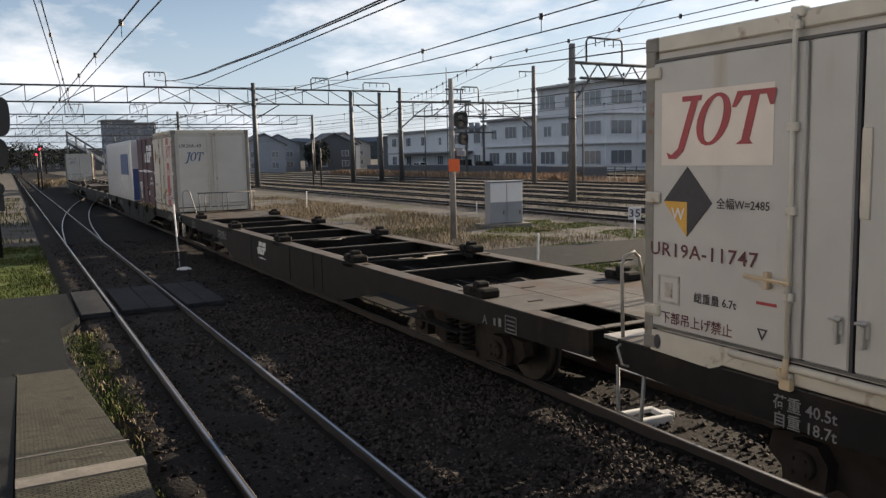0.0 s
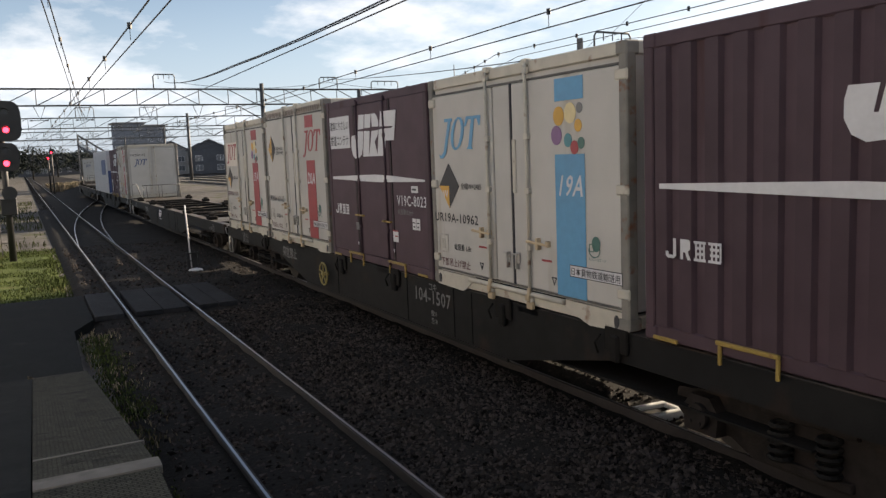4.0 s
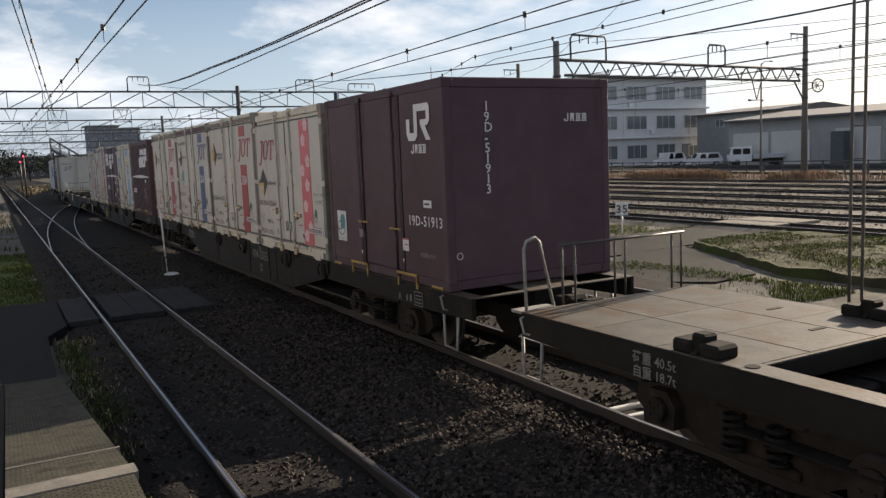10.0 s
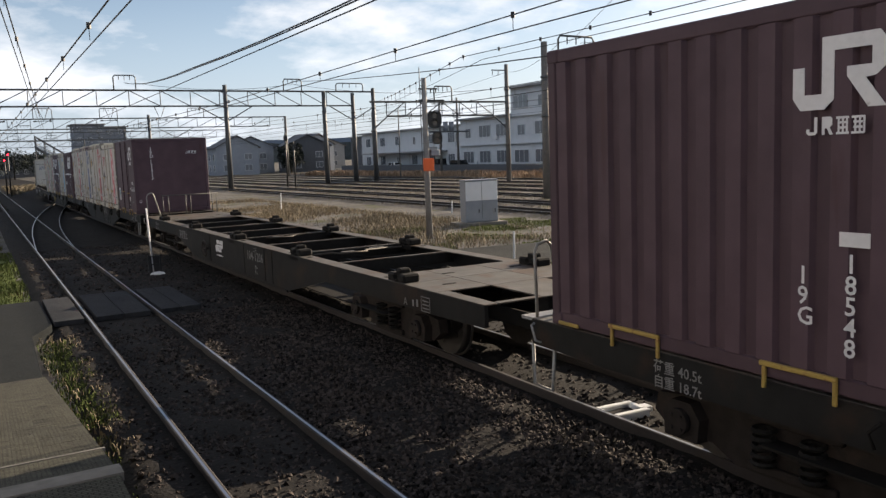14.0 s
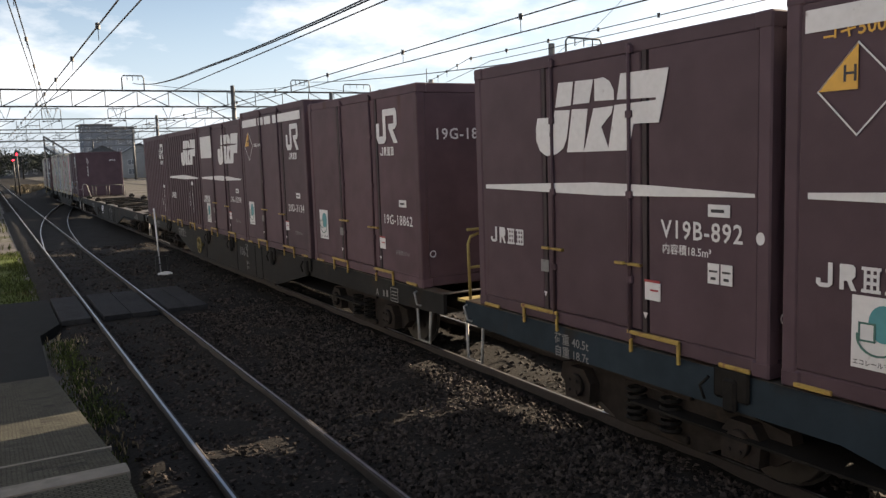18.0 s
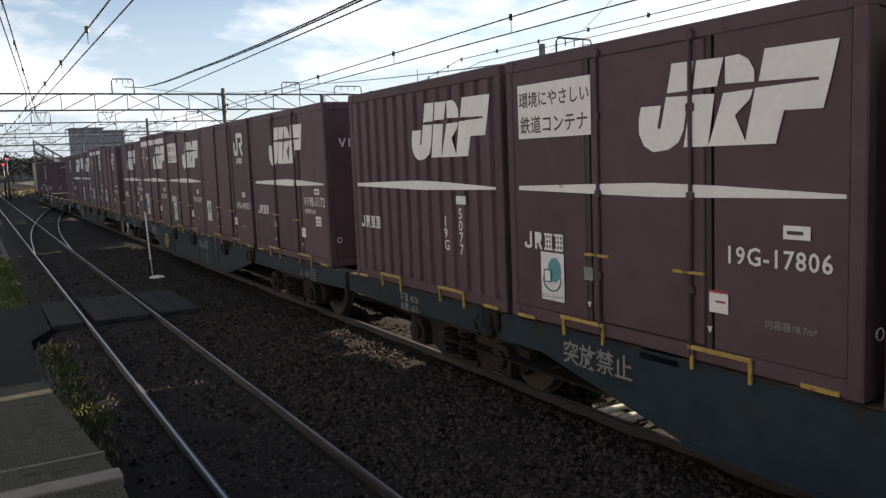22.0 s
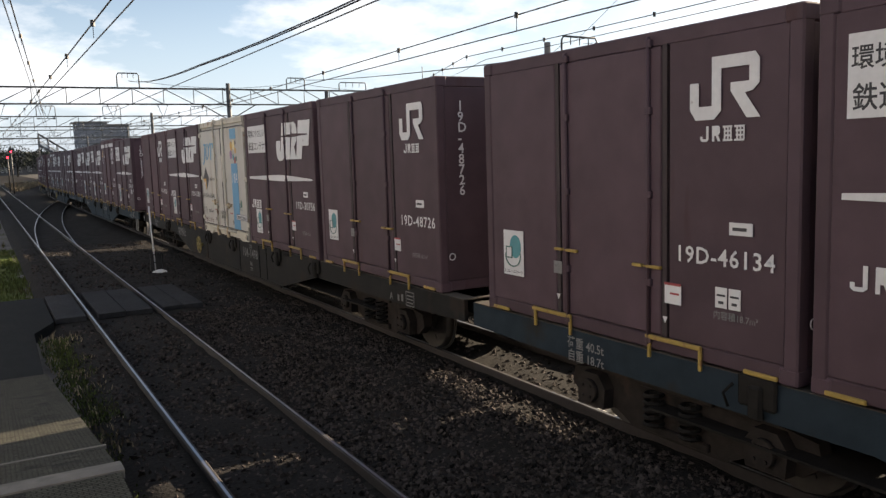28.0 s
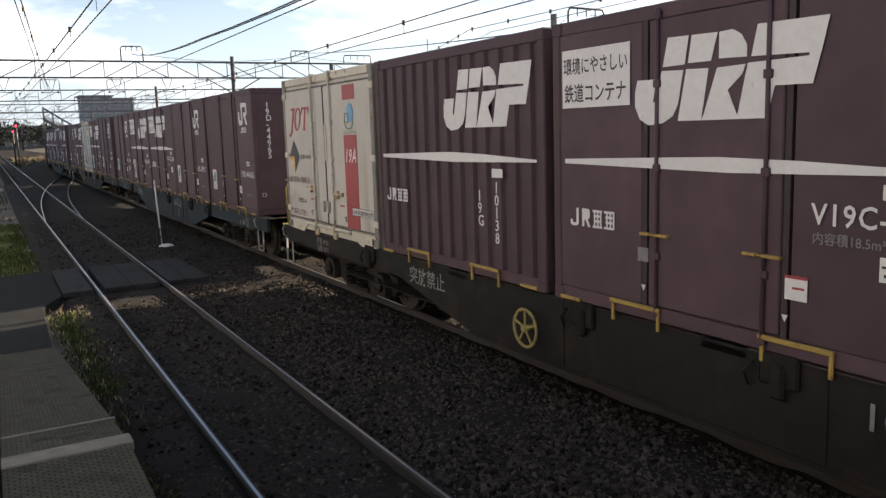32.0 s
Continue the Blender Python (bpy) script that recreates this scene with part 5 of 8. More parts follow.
def wagon(number, paint, tail="", wheel_at=None, rail_yellow=False, label="", bright=False, front_steps=True, rear_steps=True):
    """A low container flat wagon: side sills, decked ends, cross beams, locks, bogies, steps and rails."""
    ob = thing("flat_wagon", label, "wagon", group="wagons of the train")
    a = DECK_L / 2
    key = paint.name

    def sill(bm):
        pts = [(a, 0.985), (a, 0.74), (a - 1.0, 0.71), (a - 4.6, 0.70), (a - 6.5, 0.30), (-a + 6.5, 0.30), (-a + 4.6, 0.70), (-a + 1.0, 0.71), (-a, 0.74), (-a, 0.985)]
        prism(bm, [(0, y, z) for y, z in pts], (0.05, 0, 0))
        for y in (-a + 7.2, -a + 9.0, a - 8.1, a - 12.2):
            box(bm, -0.01, 0.0, y - 0.015, y + 0.015, 0.34, 0.96)
        box(bm, -0.02, 0.01, -a + 6.4, a - 6.4, 0.30, 0.335)
    for x in (-1.2, 1.15):
        put("side_sill", shared(f"side_sill/{key}", sill, paint), ob, pose(x, 0, 0))

    lock_rows = [a - 2.3 - 3.85 * i for i in range(5)]

    def rim(bm):
        box(bm, -0.12, 0.12, -1.72, 1.72, 0.975, 0.992, 0.004)

    def rim_hole(bm):
        rod(bm, (0, 0, 0.985), (0, 0, 0.995), 0.055, n=12)

    def saddle(bm):
        box(bm, -0.12, 0.12, -0.22, 0.22, 0.90, 0.972, 0.01)
    for s in (-1, 1):
        for y0, y1 in zip(lock_rows, lock_rows[1:]):
            put("deck_edge", shared("deck_edge", rim, M_DECK), ob, pose(s * 1.08, (y0 + y1) / 2, random.uniform(-0.004, 0.002)), "rust-stained deck edge plate")
            for d in (-1.5, 1.45):
                put("deck_hole", shared("deck_hole", rim_hole, M_BOGIE), ob, pose(s * 1.08, (y0 + y1) / 2 + d, 0))
        for y0 in lock_rows[1:-1]:
            put("lock_saddle", shared("lock_saddle", saddle, M_BOGIE), ob, pose(s * 1.08, y0, 0))

    def plate(x0, x1, y0, y1):
        return lambda bm: box(bm, x0, x1, y0, y1, 0.975, 0.993, 0.004)
    rear = pose(0, -a, 0)
    for end in (rear, pose(0, a, 0, 0, 0, 180)):
        edge = (((-1.2, -1.02, 0, 1.05), (-1.01, -0.42, 0, 0.1)), ((1.02, 1.2, 0, 1.05), (0.42, 1.01, 0, 0.1))) if end is rear else (((-1.2, -0.42, 0, 1.05),), ((0.42, 1.2, 0, 1.05),))
        for k, q in enumerate((*edge[0], (-0.41, 0.41, 0, 1.05), *edge[1], (-1.2, -0.42, 1.06, 1.9), (-0.41, 0.41, 1.06, 1.9), (0.42, 1.2, 1.06, 1.9),
                               (-1.2, -0.42, 1.91, 2.75), (-0.41, 0.41, 1.91, 2.75), (0.42, 1.2, 1.91, 2.75))):
            put("deck_plate", shared(f"deck_plate/{q}", plate(*q), M_DECK), ob, end, "worn steel deck plate")
        for x, y in ((-0.3, 2.3), (0.75, 2.2), (-0.75, 1.5)):
            put("deck_slot", shared("deck_slot", lambda bm: box(bm, -0.09, 0.09, -0.025, 0.025, 0.99, 0.998), M_BOGIE), ob, end @ pose(x, y, 0))

    # shade is put into the beams' near-black colour; caps keep the deck's rusty tone
    def beam(bm):
        box(bm, -1.12, 1.12, -0.035, 0.035, 0.80, 0.965, 0.008)

    for i in range(9):
        y = -a + 2.75 + (2 * a - 5.5) * i / 8
        put("cross_beam", shared("cross_beam", beam, M_BOGIE), ob, pose(0, y, 0))
        put("beam_cap", shared("beam_cap", lambda bm: box(bm, -0.955, 0.955, -0.036, 0.036, 0.968, 0.986, 0.003), M_DECK), ob, pose(0, y, 0), "rust-worn beam top, paler than the beam sides coloured for shade")

    # added dark sheet that imitates the deep shade inside the deck openings
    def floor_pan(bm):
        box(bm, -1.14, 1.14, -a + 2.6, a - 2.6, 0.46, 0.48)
    put("floor_pan", shared("floor_pan", floor_pan, M_BOGIE), ob, label="dark sheet put in for the shade below the deck openings")

    def spine(bm):
        for x in (-0.24, 0.2):
            box(bm, x, x + 0.04, -a + 0.1, a - 0.1, 0.50, 0.70)
        for s in (-1, 1):
            box(bm, -0.28, 0.28, s * (a - 0.2) - 0.12, s * (a - 0.2) + 0.12, 0.68, 0.96)
    put("centre_sill", shared(f"centre_sill/{key}", spine, paint), ob)

    def tank(bm):
        rod(bm, (-0.7, -1.0, 0.62), (-0.7, 0.6, 0.62), 0.19, n=12)
        box(bm, 0.35, 0.95, 0.8, 1.9, 0.45, 0.78, 0.02)
        rod(bm, (-0.95, -5, 0.7), (-0.95, 5, 0.7), 0.025, n=6)
        rod(bm, (0.6, -6, 0.74), (0.6, 6, 0.74), 0.025, n=6)
        for y in (-2.4, 2.6):
            box(bm, -0.4, 0.4, y - 0.1, y + 0.1, 0.42, 0.7, 0.02)
    put("brake_gear", shared("brake_gear", tank, M_BOGIE), ob)

    def lock(bm):
        box(bm, -0.12, 0.12, -0.24, -0.04, 0.985, 1.10, 0.025)
        box(bm, -0.12, 0.12, 0.04, 0.24, 0.985, 1.10, 0.025)
        box(bm, -0.08, 0.08, -0.07, 0.07, 0.985, 1.16, 0.02)
        rod(bm, (-0.12, 0, 1.0), (0.12, 0, 1.0), 0.03, n=8)
    if bright:
        for s in (-1, 1):
            for i in range(5):
                put("container_lock", shared("container_lock", lock, M_BOGIE), ob, pose(s * 1.06, lock_rows[i], 0), "greasy black container lock")

        def lever(bm):
            tube(bm, [(-0.93, 0.1, 0.95), (-0.45, 0.06, 0.96), (-0.40, -0.12, 0.96), (0.12, -0.16, 0.96), (0.16, 0.05, 0.96), (0.93, 0.1, 0.95)], 0.018, 5)
            box(bm, -0.32, -0.08, -0.1, 0.02, 0.94, 0.975, 0.005)
            box(bm, 0.3, 0.62, 0.12, 0.2, 0.94, 0.975, 0.005)
        for y in lock_rows[1:-1]:
            put("lock_linkage", shared("lock_linkage", lever, M_DECK), ob, pose(0, y, 0), "pale worn rods linking a pair of locks")

    def side_frame(bm):
        pts = [(1.30, 0.56), (1.34, 0.40), (1.18, 0.28), (0.72, 0.28), (0.50, 0.17), (-0.50, 0.17), (-0.72, 0.28), (-1.18, 0.28), (-1.34, 0.40), (-1.30, 0.56), (-0.85, 0.62), (-0.45, 0.74), (0.45, 0.74), (0.85, 0.62)]
        prism(bm, [(-0.06, y, z) for y, z in pts], (0.12, 0, 0))
        box(bm, -0.10, -0.05, -0.36, 0.36, 0.20, 0.27, 0.01)
        box(bm, -0.10, -0.05, -0.40, 0.40, 0.58, 0.66, 0.01)

    def axle_box(bm):
        prism(bm, [(-0.17, -0.17, 0.27), (-0.17, 0.17, 0.27), (-0.17, 0.19, 0.46), (-0.17, 0.10, 0.58), (-0.17, -0.10, 0.58), (-0.17, -0.19, 0.46)], (0.16, 0, 0))
        rod(bm, (-0.22, 0, 0.42), (-0.16, 0, 0.42), 0.105, n=14)
        for k in range(4):
            c, sn = 0.07 * math.cos(k * math.pi / 2 + 0.8), 0.07 * math.sin(k * math.pi / 2 + 0.8)
            rod(bm, (-0.235, c, 0.42 + sn), (-0.215, c, 0.42 + sn), 0.016, n=6)

    def spring(bm):
        for k in range(5):
            ring(bm, (-0.12, 0, 0.30 + k * 0.062), (0, 0, 1), 0.075, 0.02, 12, 5)

    def wheelset(bm):
        rod(bm, (-0.8, 0, 0), (0.8, 0, 0), 0.075, n=10)
        for s in (-1, 1):
            rod(bm, (s * 0.53, 0, 0), (s * 0.63, 0, 0), 0.42, 0.405, n=24)
            rod(bm, (s * 0.50, 0, 0), (s * 0.53, 0, 0), 0.445, n=24)
            rod(bm, (s * 0.63, 0, 0), (s * 0.66, 0, 0), 0.16, 0.12, n=12)
            for k in range(4):
                c, sn = math.cos(k * math.pi / 2), math.sin(k * math.pi / 2)
                box(bm, s * 0.63 - 0.01, s * 0.63 + 0.012, 0.26 * c - 0.03, 0.26 * c + 0.03, 0.26 * sn - 0.03, 0.26 * sn + 0.03)

    def bolster(bm):
        box(bm, -0.95, 0.95, -0.2, 0.2, 0.42, 0.68, 0.03)
        for y in (-0.5, 0.5):
            box(bm, -0.7, 0.7, y - 0.05, y + 0.05, 0.30, 0.40, 0.01)
    sets = []
    for y in (-a + 2.75, a - 2.75):
        bogie = put("bogie", shared("bogie", bolster, M_BOGIE), ob, pose(0, y, 0), "grimy four-wheeled bogie")
        for s in (-1, 1):
            turn = pose(s * 0.90, 0, 0, 0, 0, 0 if s < 0 else 180)
            put("side_frame", shared("side_frame", side_frame, M_FRAME), bogie, turn)
            for d in (-0.95, 0.95):
                put("axle_box", shared("axle_box", axle_box, M_FRAME), bogie, turn @ pose(0, d, 0))
            for d in (-0.2, 0.2):
                put("spring", shared("bogie_spring", spring, M_BOGIE), bogie, turn @ pose(0, d, 0))
        for d in (-0.95, 0.95):
            sets.append((put("wheelset", shared("wheelset", wheelset, M_WHEEL), bogie, pose(0, d, 0.424)), d))

    def step(bm):
        tube(bm, [(0, 0.17, 0.74), (0, 0.16, 0.32), (0, -0.13, 0.32), (0, -0.17, 0.74)], 0.018)
    def grab(bm):
        tube(bm, [(-0.02, 0.08, 0.95), (-0.07, 0.06, 0.94), (-0.07, 0.0, 0.80), (-0.02, -0.03, 0.78)], 0.013, 5)
    for y, fitted in ((-a + 0.55, rear_steps), (a - 0.14, front_steps)):
        for s in (-1, 1) if fitted else ():
            put("step", shared("step", step, M_STEP), ob, pose(s * 1.17, y, 0), "pale stirrup step")
            put("grab_iron", shared("grab_iron", grab, M_STEP), ob, pose(s * 1.2, y, 0, 0, 0, 0 if s < 0 else 180))

    def hoop(bm):
        tube(bm, [(0, 0.0, 0.92), (0, 0.02, 1.62), (0.04, 0.03, 1.70), (0.16, 0.04, 1.73), (0.22, 0.05, 1.68), (0.42, 0.08, 0.92)], 0.018)
        box(bm, -0.05, 0.4, -0.1, 0.2, 0.955, 0.985)

    for x in (-0.62, -0.45, 0.1, 0.25, 0.95, 1.1) if front_steps else ():
        put("rail_post", shared("rail_post", lambda bm: tube(bm, [(0, 0, 0.95), (0, 0, 1.6)], 0.014), M_RAILGREY), ob, pose(x, a + 0.06, 0))
    rail_mat = M_HANDWHEEL if rail_yellow else M_STEP
    if rail_yellow:
        for z in (1.35, 1.78):
            put("yellow_bar", shared("yellow_bar", lambda bm: tube(bm, [(0, 0, 0), (0.9, 0.04, 0.0)], 0.018), rail_mat), ob, pose(-1.12, a + 0.05, z))
        put("yellow_post", shared("yellow_post", lambda bm: tube(bm, [(0, 0, 0.95), (0, 0, 1.80)], 0.02), rail_mat), ob, pose(-0.22, a + 0.08, 0))
    if front_steps:
        put("hand_hoop", shared(f"hand_hoop/{rail_mat.name}", hoop, rail_mat), ob, pose(-1.12, a + 0.02, 0), "bent handrail")
        put("end_rail", shared("end_rail", lambda bm: tube(bm, [(-0.66, 0, 1.62), (1.14, 0, 1.62)], 0.017), M_RAILGREY), ob, pose(0, a + 0.06, 0))

    def coupler(bm):
        box(bm, -0.08, 0.08, 0, 0.28, 0.74, 0.9, 0.02)
        box(bm, -0.16, 0.14, 0.22, 0.40, 0.66, 0.94, 0.04)
        tube(bm, [(0.25, 0.0, 0.8), (0.27, 0.15, 0.55), (0.2, 0.38, 0.5)], 0.025)
    def sill_bracket(bm):
        box(bm, -0.03, 0.0, -0.16, 0.16, 0.78, 1.02, 0.02)
        box(bm, -0.06, 0.0, -0.06, 0.06, 0.70, 0.95, 0.02)
        tube(bm, [(-0.03, 0.2, 0.92), (-0.05, 0.27, 0.84), (-0.03, 0.24, 0.74)], 0.012)
    if not bright:
        for u in (3.75, 8.4, 10.5, 13.4, 15.3):
            put("sill_bracket", shared("sill_bracket", sill_bracket, M_BOGIE), ob, pose(-1.205, a - u, 0), "grimy container clamp")
    put("coupler", shared("coupler", coupler, M_BOGIE), ob, pose(0, a, 0))
    put("coupler", shared("coupler", coupler, M_BOGIE), ob, pose(0, -a, 0, 0, 0, 180))

    def hand_wheel(bm):
        ring(bm, (-0.03, 0, 0), (1, 0, 0), 0.19, 0.016, 24, 6)
        rod(bm, (-0.06, 0, 0), (0.1, 0, 0), 0.035, n=8)
        for k in range(5):
            ang = radians(90 + 72 * k)
            rod(bm, (-0.03, 0, 0), (-0.03, 0.19 * math.cos(ang), 0.19 * math.sin(ang)), 0.013, n=5)
    if wheel_at is not None:
        wheel_mat, tint = (M_RAIL, "rusty brown") if bright else (M_HANDWHEEL, "yellow")
        put("hand_wheel", shared(f"hand_wheel/{tint}", hand_wheel, wheel_mat), ob, pose(-1.26, a - wheel_at - 0.4, 0.62), tint + " brake hand wheel")

    def at(u, v, proud=0.016):
        return on_side(u + 0.2, v, proud, DECK_L, 2.4)
    put("lettering", lettering("突放禁止", 0.23, M_MARK_DIM, 0.78 if number == "104-2035" else 1.0), ob, at(4.75, 0.70))
    if number:
        put("lettering", lettering("コキ", 0.12, M_MARK_DIM), ob, at(11.35, 0.86))
        put("lettering", lettering(number, 0.25, M_MARK_DIM), ob, at(10.70 if number == "104-667" else 10.91, 0.685))

        put("lettering", lettering("積50", 0.085, M_MARK_DIM), ob, at(11.4, 0.53))
        put("lettering", lettering("空18", 0.085, M_MARK_DIM), ob, at(11.4, 0.43))
    if tail:
        put("emblem", shared("emblem_wagon", emblem_wide, M_MARK_WHITE), ob, at(8.46, 0.63) @ Matrix.Diagonal((0.38, 0.43, 1, 1)), "small white emblem")
        put("white_line", shared("wagon_line", lambda bm: flat(bm, [(0, 0), (0.33, -0.012), (0.66, 0), (0.33, 0.022)]), M_MARK_WHITE), ob, at(8.46, 0.55))

    def info(bm):
        for x0, y0, x1, y1 in ((0, 0, 0.34, 0.015), (0, 0.235, 0.34, 0.25), (0, 0, 0.015, 0.25), (0.325, 0, 0.34, 0.25)):
            flat_box(bm, x0, y0, x1, y1)
        for y in (0.05, 0.11, 0.17):
            flat_box(bm, 0.05, y, 0.29, y + 0.018)
        flat_box(bm, -0.2, 0.05, -0.12, 0.17)
        flat_box(bm, -0.36, 0.04, -0.29, 0.15)
    put("test_panel", shared("test_panel", info, M_MARK_DIM), ob, at(18.25, 0.72) @ Matrix.Diagonal((0.65, 0.75, 1, 1)))
    put("lettering", lettering("A", 0.14, M_MARK_DIM), ob, at(17.78, 0.74))
    put("lettering", lettering("荷重 40.5t", 0.115, M_MARK_DIM), ob, at(1.45, 0.83))
    put("lettering", lettering("自重 18.7t", 0.115, M_MARK_DIM), ob, at(1.45, 0.71))
    WHEELS.extend(sets)
    return ob


CREAM = "cream steel container with {} stripe and door bars"
MAROON = "maroon steel container with {}"


def load_train():
    small_mark, wide_mark, sg = "small white emblem", "slanted white emblem", "slanted white emblem and slogan board"

    def D(number, logo="small", **k):
        txt = sg if k.get("sign") else (wide_mark if logo == "wide" else small_mark)
        if k.get("band"):
            txt += " under white band"
        if k.get("ribbed"):
            txt = "upright ribs and " + txt
        return steel_container(number, logo, label=MAROON.format(txt), **k)

    def J(number, accent="red", code="20A", **k):
        word = "a pink blossom" if k.get("flower") else {"red": "a red", "blue": "a dark blue", "sky": "a sky-blue"}[accent]
        return white_container(number, accent, code, label=CREAM.format(word), **k)
    wide, small = "wide", "small"
    loads = {
        -3: [D("19D-41207"), D("19D-38114", wide, sign=True), None, J("UR20A-311"), J("UR20A-518", blue_logo=True)],
        -2: None, -1: None,
        0: ["long", None, None, D("19D-40218", wide, faded=True), J("UR20A-43", blue_logo=True)],
        1: None,
        2: [J("UR19A-11747", "red", "19A", left_logo=True, picture=True, tall=False, hatch=False, weight="6.7t", cut=True), J("UR20A-10113"), D("V19C-8023", wide, sign=True),
            J("UR19A-10962", "sky", "19A", left_logo=True, picture=True, tall=False, hatch=False), D("19G-15144", wide, ribbed=True)],
        3: [J("UR20A-10118", weight="6.8t"), J("UR20A-27", "blue"), J("UR20A-10132"), J("UR19A-12264", "red", "19A", flower=True, left_logo=True, tall=False, hatch=False), D("19D-51913")],
        4: None,
        5: [D("19G-18548", small, ribbed=True), D("19G-14377", wide, ribbed=True), D("19G-10334", wide, sign=True, blank=True), D("20D-3134", small, band=True, diamond=True, tall=True), D("19G-18862", small, faded=True, level_end=True)],
        6: [D("V19B-892", wide, level_end=True), D("20D-218", wide, band=True, diamond=True, tall=True), D("19D-36251", wide, sign=True), D("19D-49055"), D("V19B-5172", wide, level_end=True)],
        7: [D("19G-5077", wide, ribbed=True), D("19G-17806", wide, sign=True), D("19G-16124", wide, sign=True), D("20G-576", small, band=True, diamond=True, tall=True, faded=True), D("19D-33347", wide, sign=True)],
        8: [D("19D-42928", faded=True), D("19D-19384", wide, sign=True), J("UR19A-10540", "sky", "19A", left_logo=True, picture=True, tall=False, hatch=False), D("19D-30756", wide, sign=True), D("19D-48726")],
        9: [D("19D-46134"), D("19D-35155", wide, sign=True), D("V19C-3246", wide, sign=True), D("19G-19751"), D("19D-44965")],
        10: [J("UR19A-10013", "red", "19A", left_logo=True, picture=True, tall=False, hatch=False), D("19G-10138", wide, ribbed=True), D("V19C-4120", wide, sign=True), D("19D-40087"), D("19D-47215", wide)],
        11: [D("19D-41890"), None, None, None, None],
    }
    # how far each wagon stands ahead of an even row
    SLACK = {3: 0.22, 4: -0.35, 5: -0.81, 6: -0.92, 7: -0.66, 8: -1.69, 9: -1.49, 10: -2.18, 11: -2.2}
    facts = {2: ("104-1507", M_WAGON, 7.2), 3: ("104-2035", M_WAGON, None), 4: ("104-1206", M_WAGON, 7.5), 5: ("106-2", M_WAGON, 7.3), 6: ("104-667", M_WAGON_BLUE, 7.1),
             7: ("104-2347", M_WAGON_BLUE, None), 8: ("104-1498", M_WAGON, 7.2), 9: ("104-1623", M_WAGON_BLUE, None), 10: ("106-1174", M_WAGON, 7.2)}
    for k, load in loads.items():
        front = FIRST_FRONT - WAGON_PITCH * (k - 2) + SLACK.get(k, 0.0)
        number, paint, wheel = facts.get(k, ("", M_WAGON, None))
        state = "empty" if load is None else "loaded"
        wg = wagon(number, paint, tail="x" if k in (1, 4) else "", wheel_at=wheel, rail_yellow=k in (6, 8, 10), bright=load is None, front_steps=k not in (3, 7, 9), rear_steps=k not in (2, 6, 8) and load is not None,
                   label=f"{state} dark {'blue ' if paint is M_WAGON_BLUE else ''}steel container flat wagon on the rails")
        middle = front + 0.36 - DECK_L / 2
        MOVING.append((wg, middle, 0.0, 0.0))
        for i, c in enumerate(load or []):
            if c is None:
                continue
            if c == "long":
                c = long_container()
                MOVING.append((c, middle, front - 4.75 - middle, DECK_Z))
                continue
            MOVING.append((c, middle, front - SLOTS[i] - HALF - middle, DECK_Z))


load_train()

# ---------------------------------------------------------------- overhead line
def pole(at, top, r=0.17, mat=None, label="grey concrete overhead-line pole standing in the yard", extra=None):
    ob = thing("overhead_line_pole", label, "pole", pose(at[0], at[1], -0.25), group="overhead line poles")
    bm = B()
    rod(bm, (0, 0, 0), (0, 0, top + 0.25), r * 1.15, r * 0.85, n=14)
    part("shaft", bm, mat or M_POLE, ob)
    bm = B()
    for z in (top * 0.55, top * 0.8):
        rod(bm, (0, 0, z), (0, 0, z + 0.12), r * 1.12, n=14)
    part("band", bm, M_IRON, ob)
    if extra:
        bm = B()
        z = top - 0.35
        box(bm, -extra, 0, -0.05, 0.05, z, z + 0.09)
        part("cross_arm", bm, M_IRON, ob)
        for x in (-extra + 0.08, -extra * 0.55):
            bm = B()
            for k in range(4):
                rod(bm, (x, 0, z - 0.1 - k * 0.11), (x, 0, z - 0.02 - k * 0.11), 0.05, 0.02, n=8)
            part("insulator", bm, M_IRON, ob)
    return ob


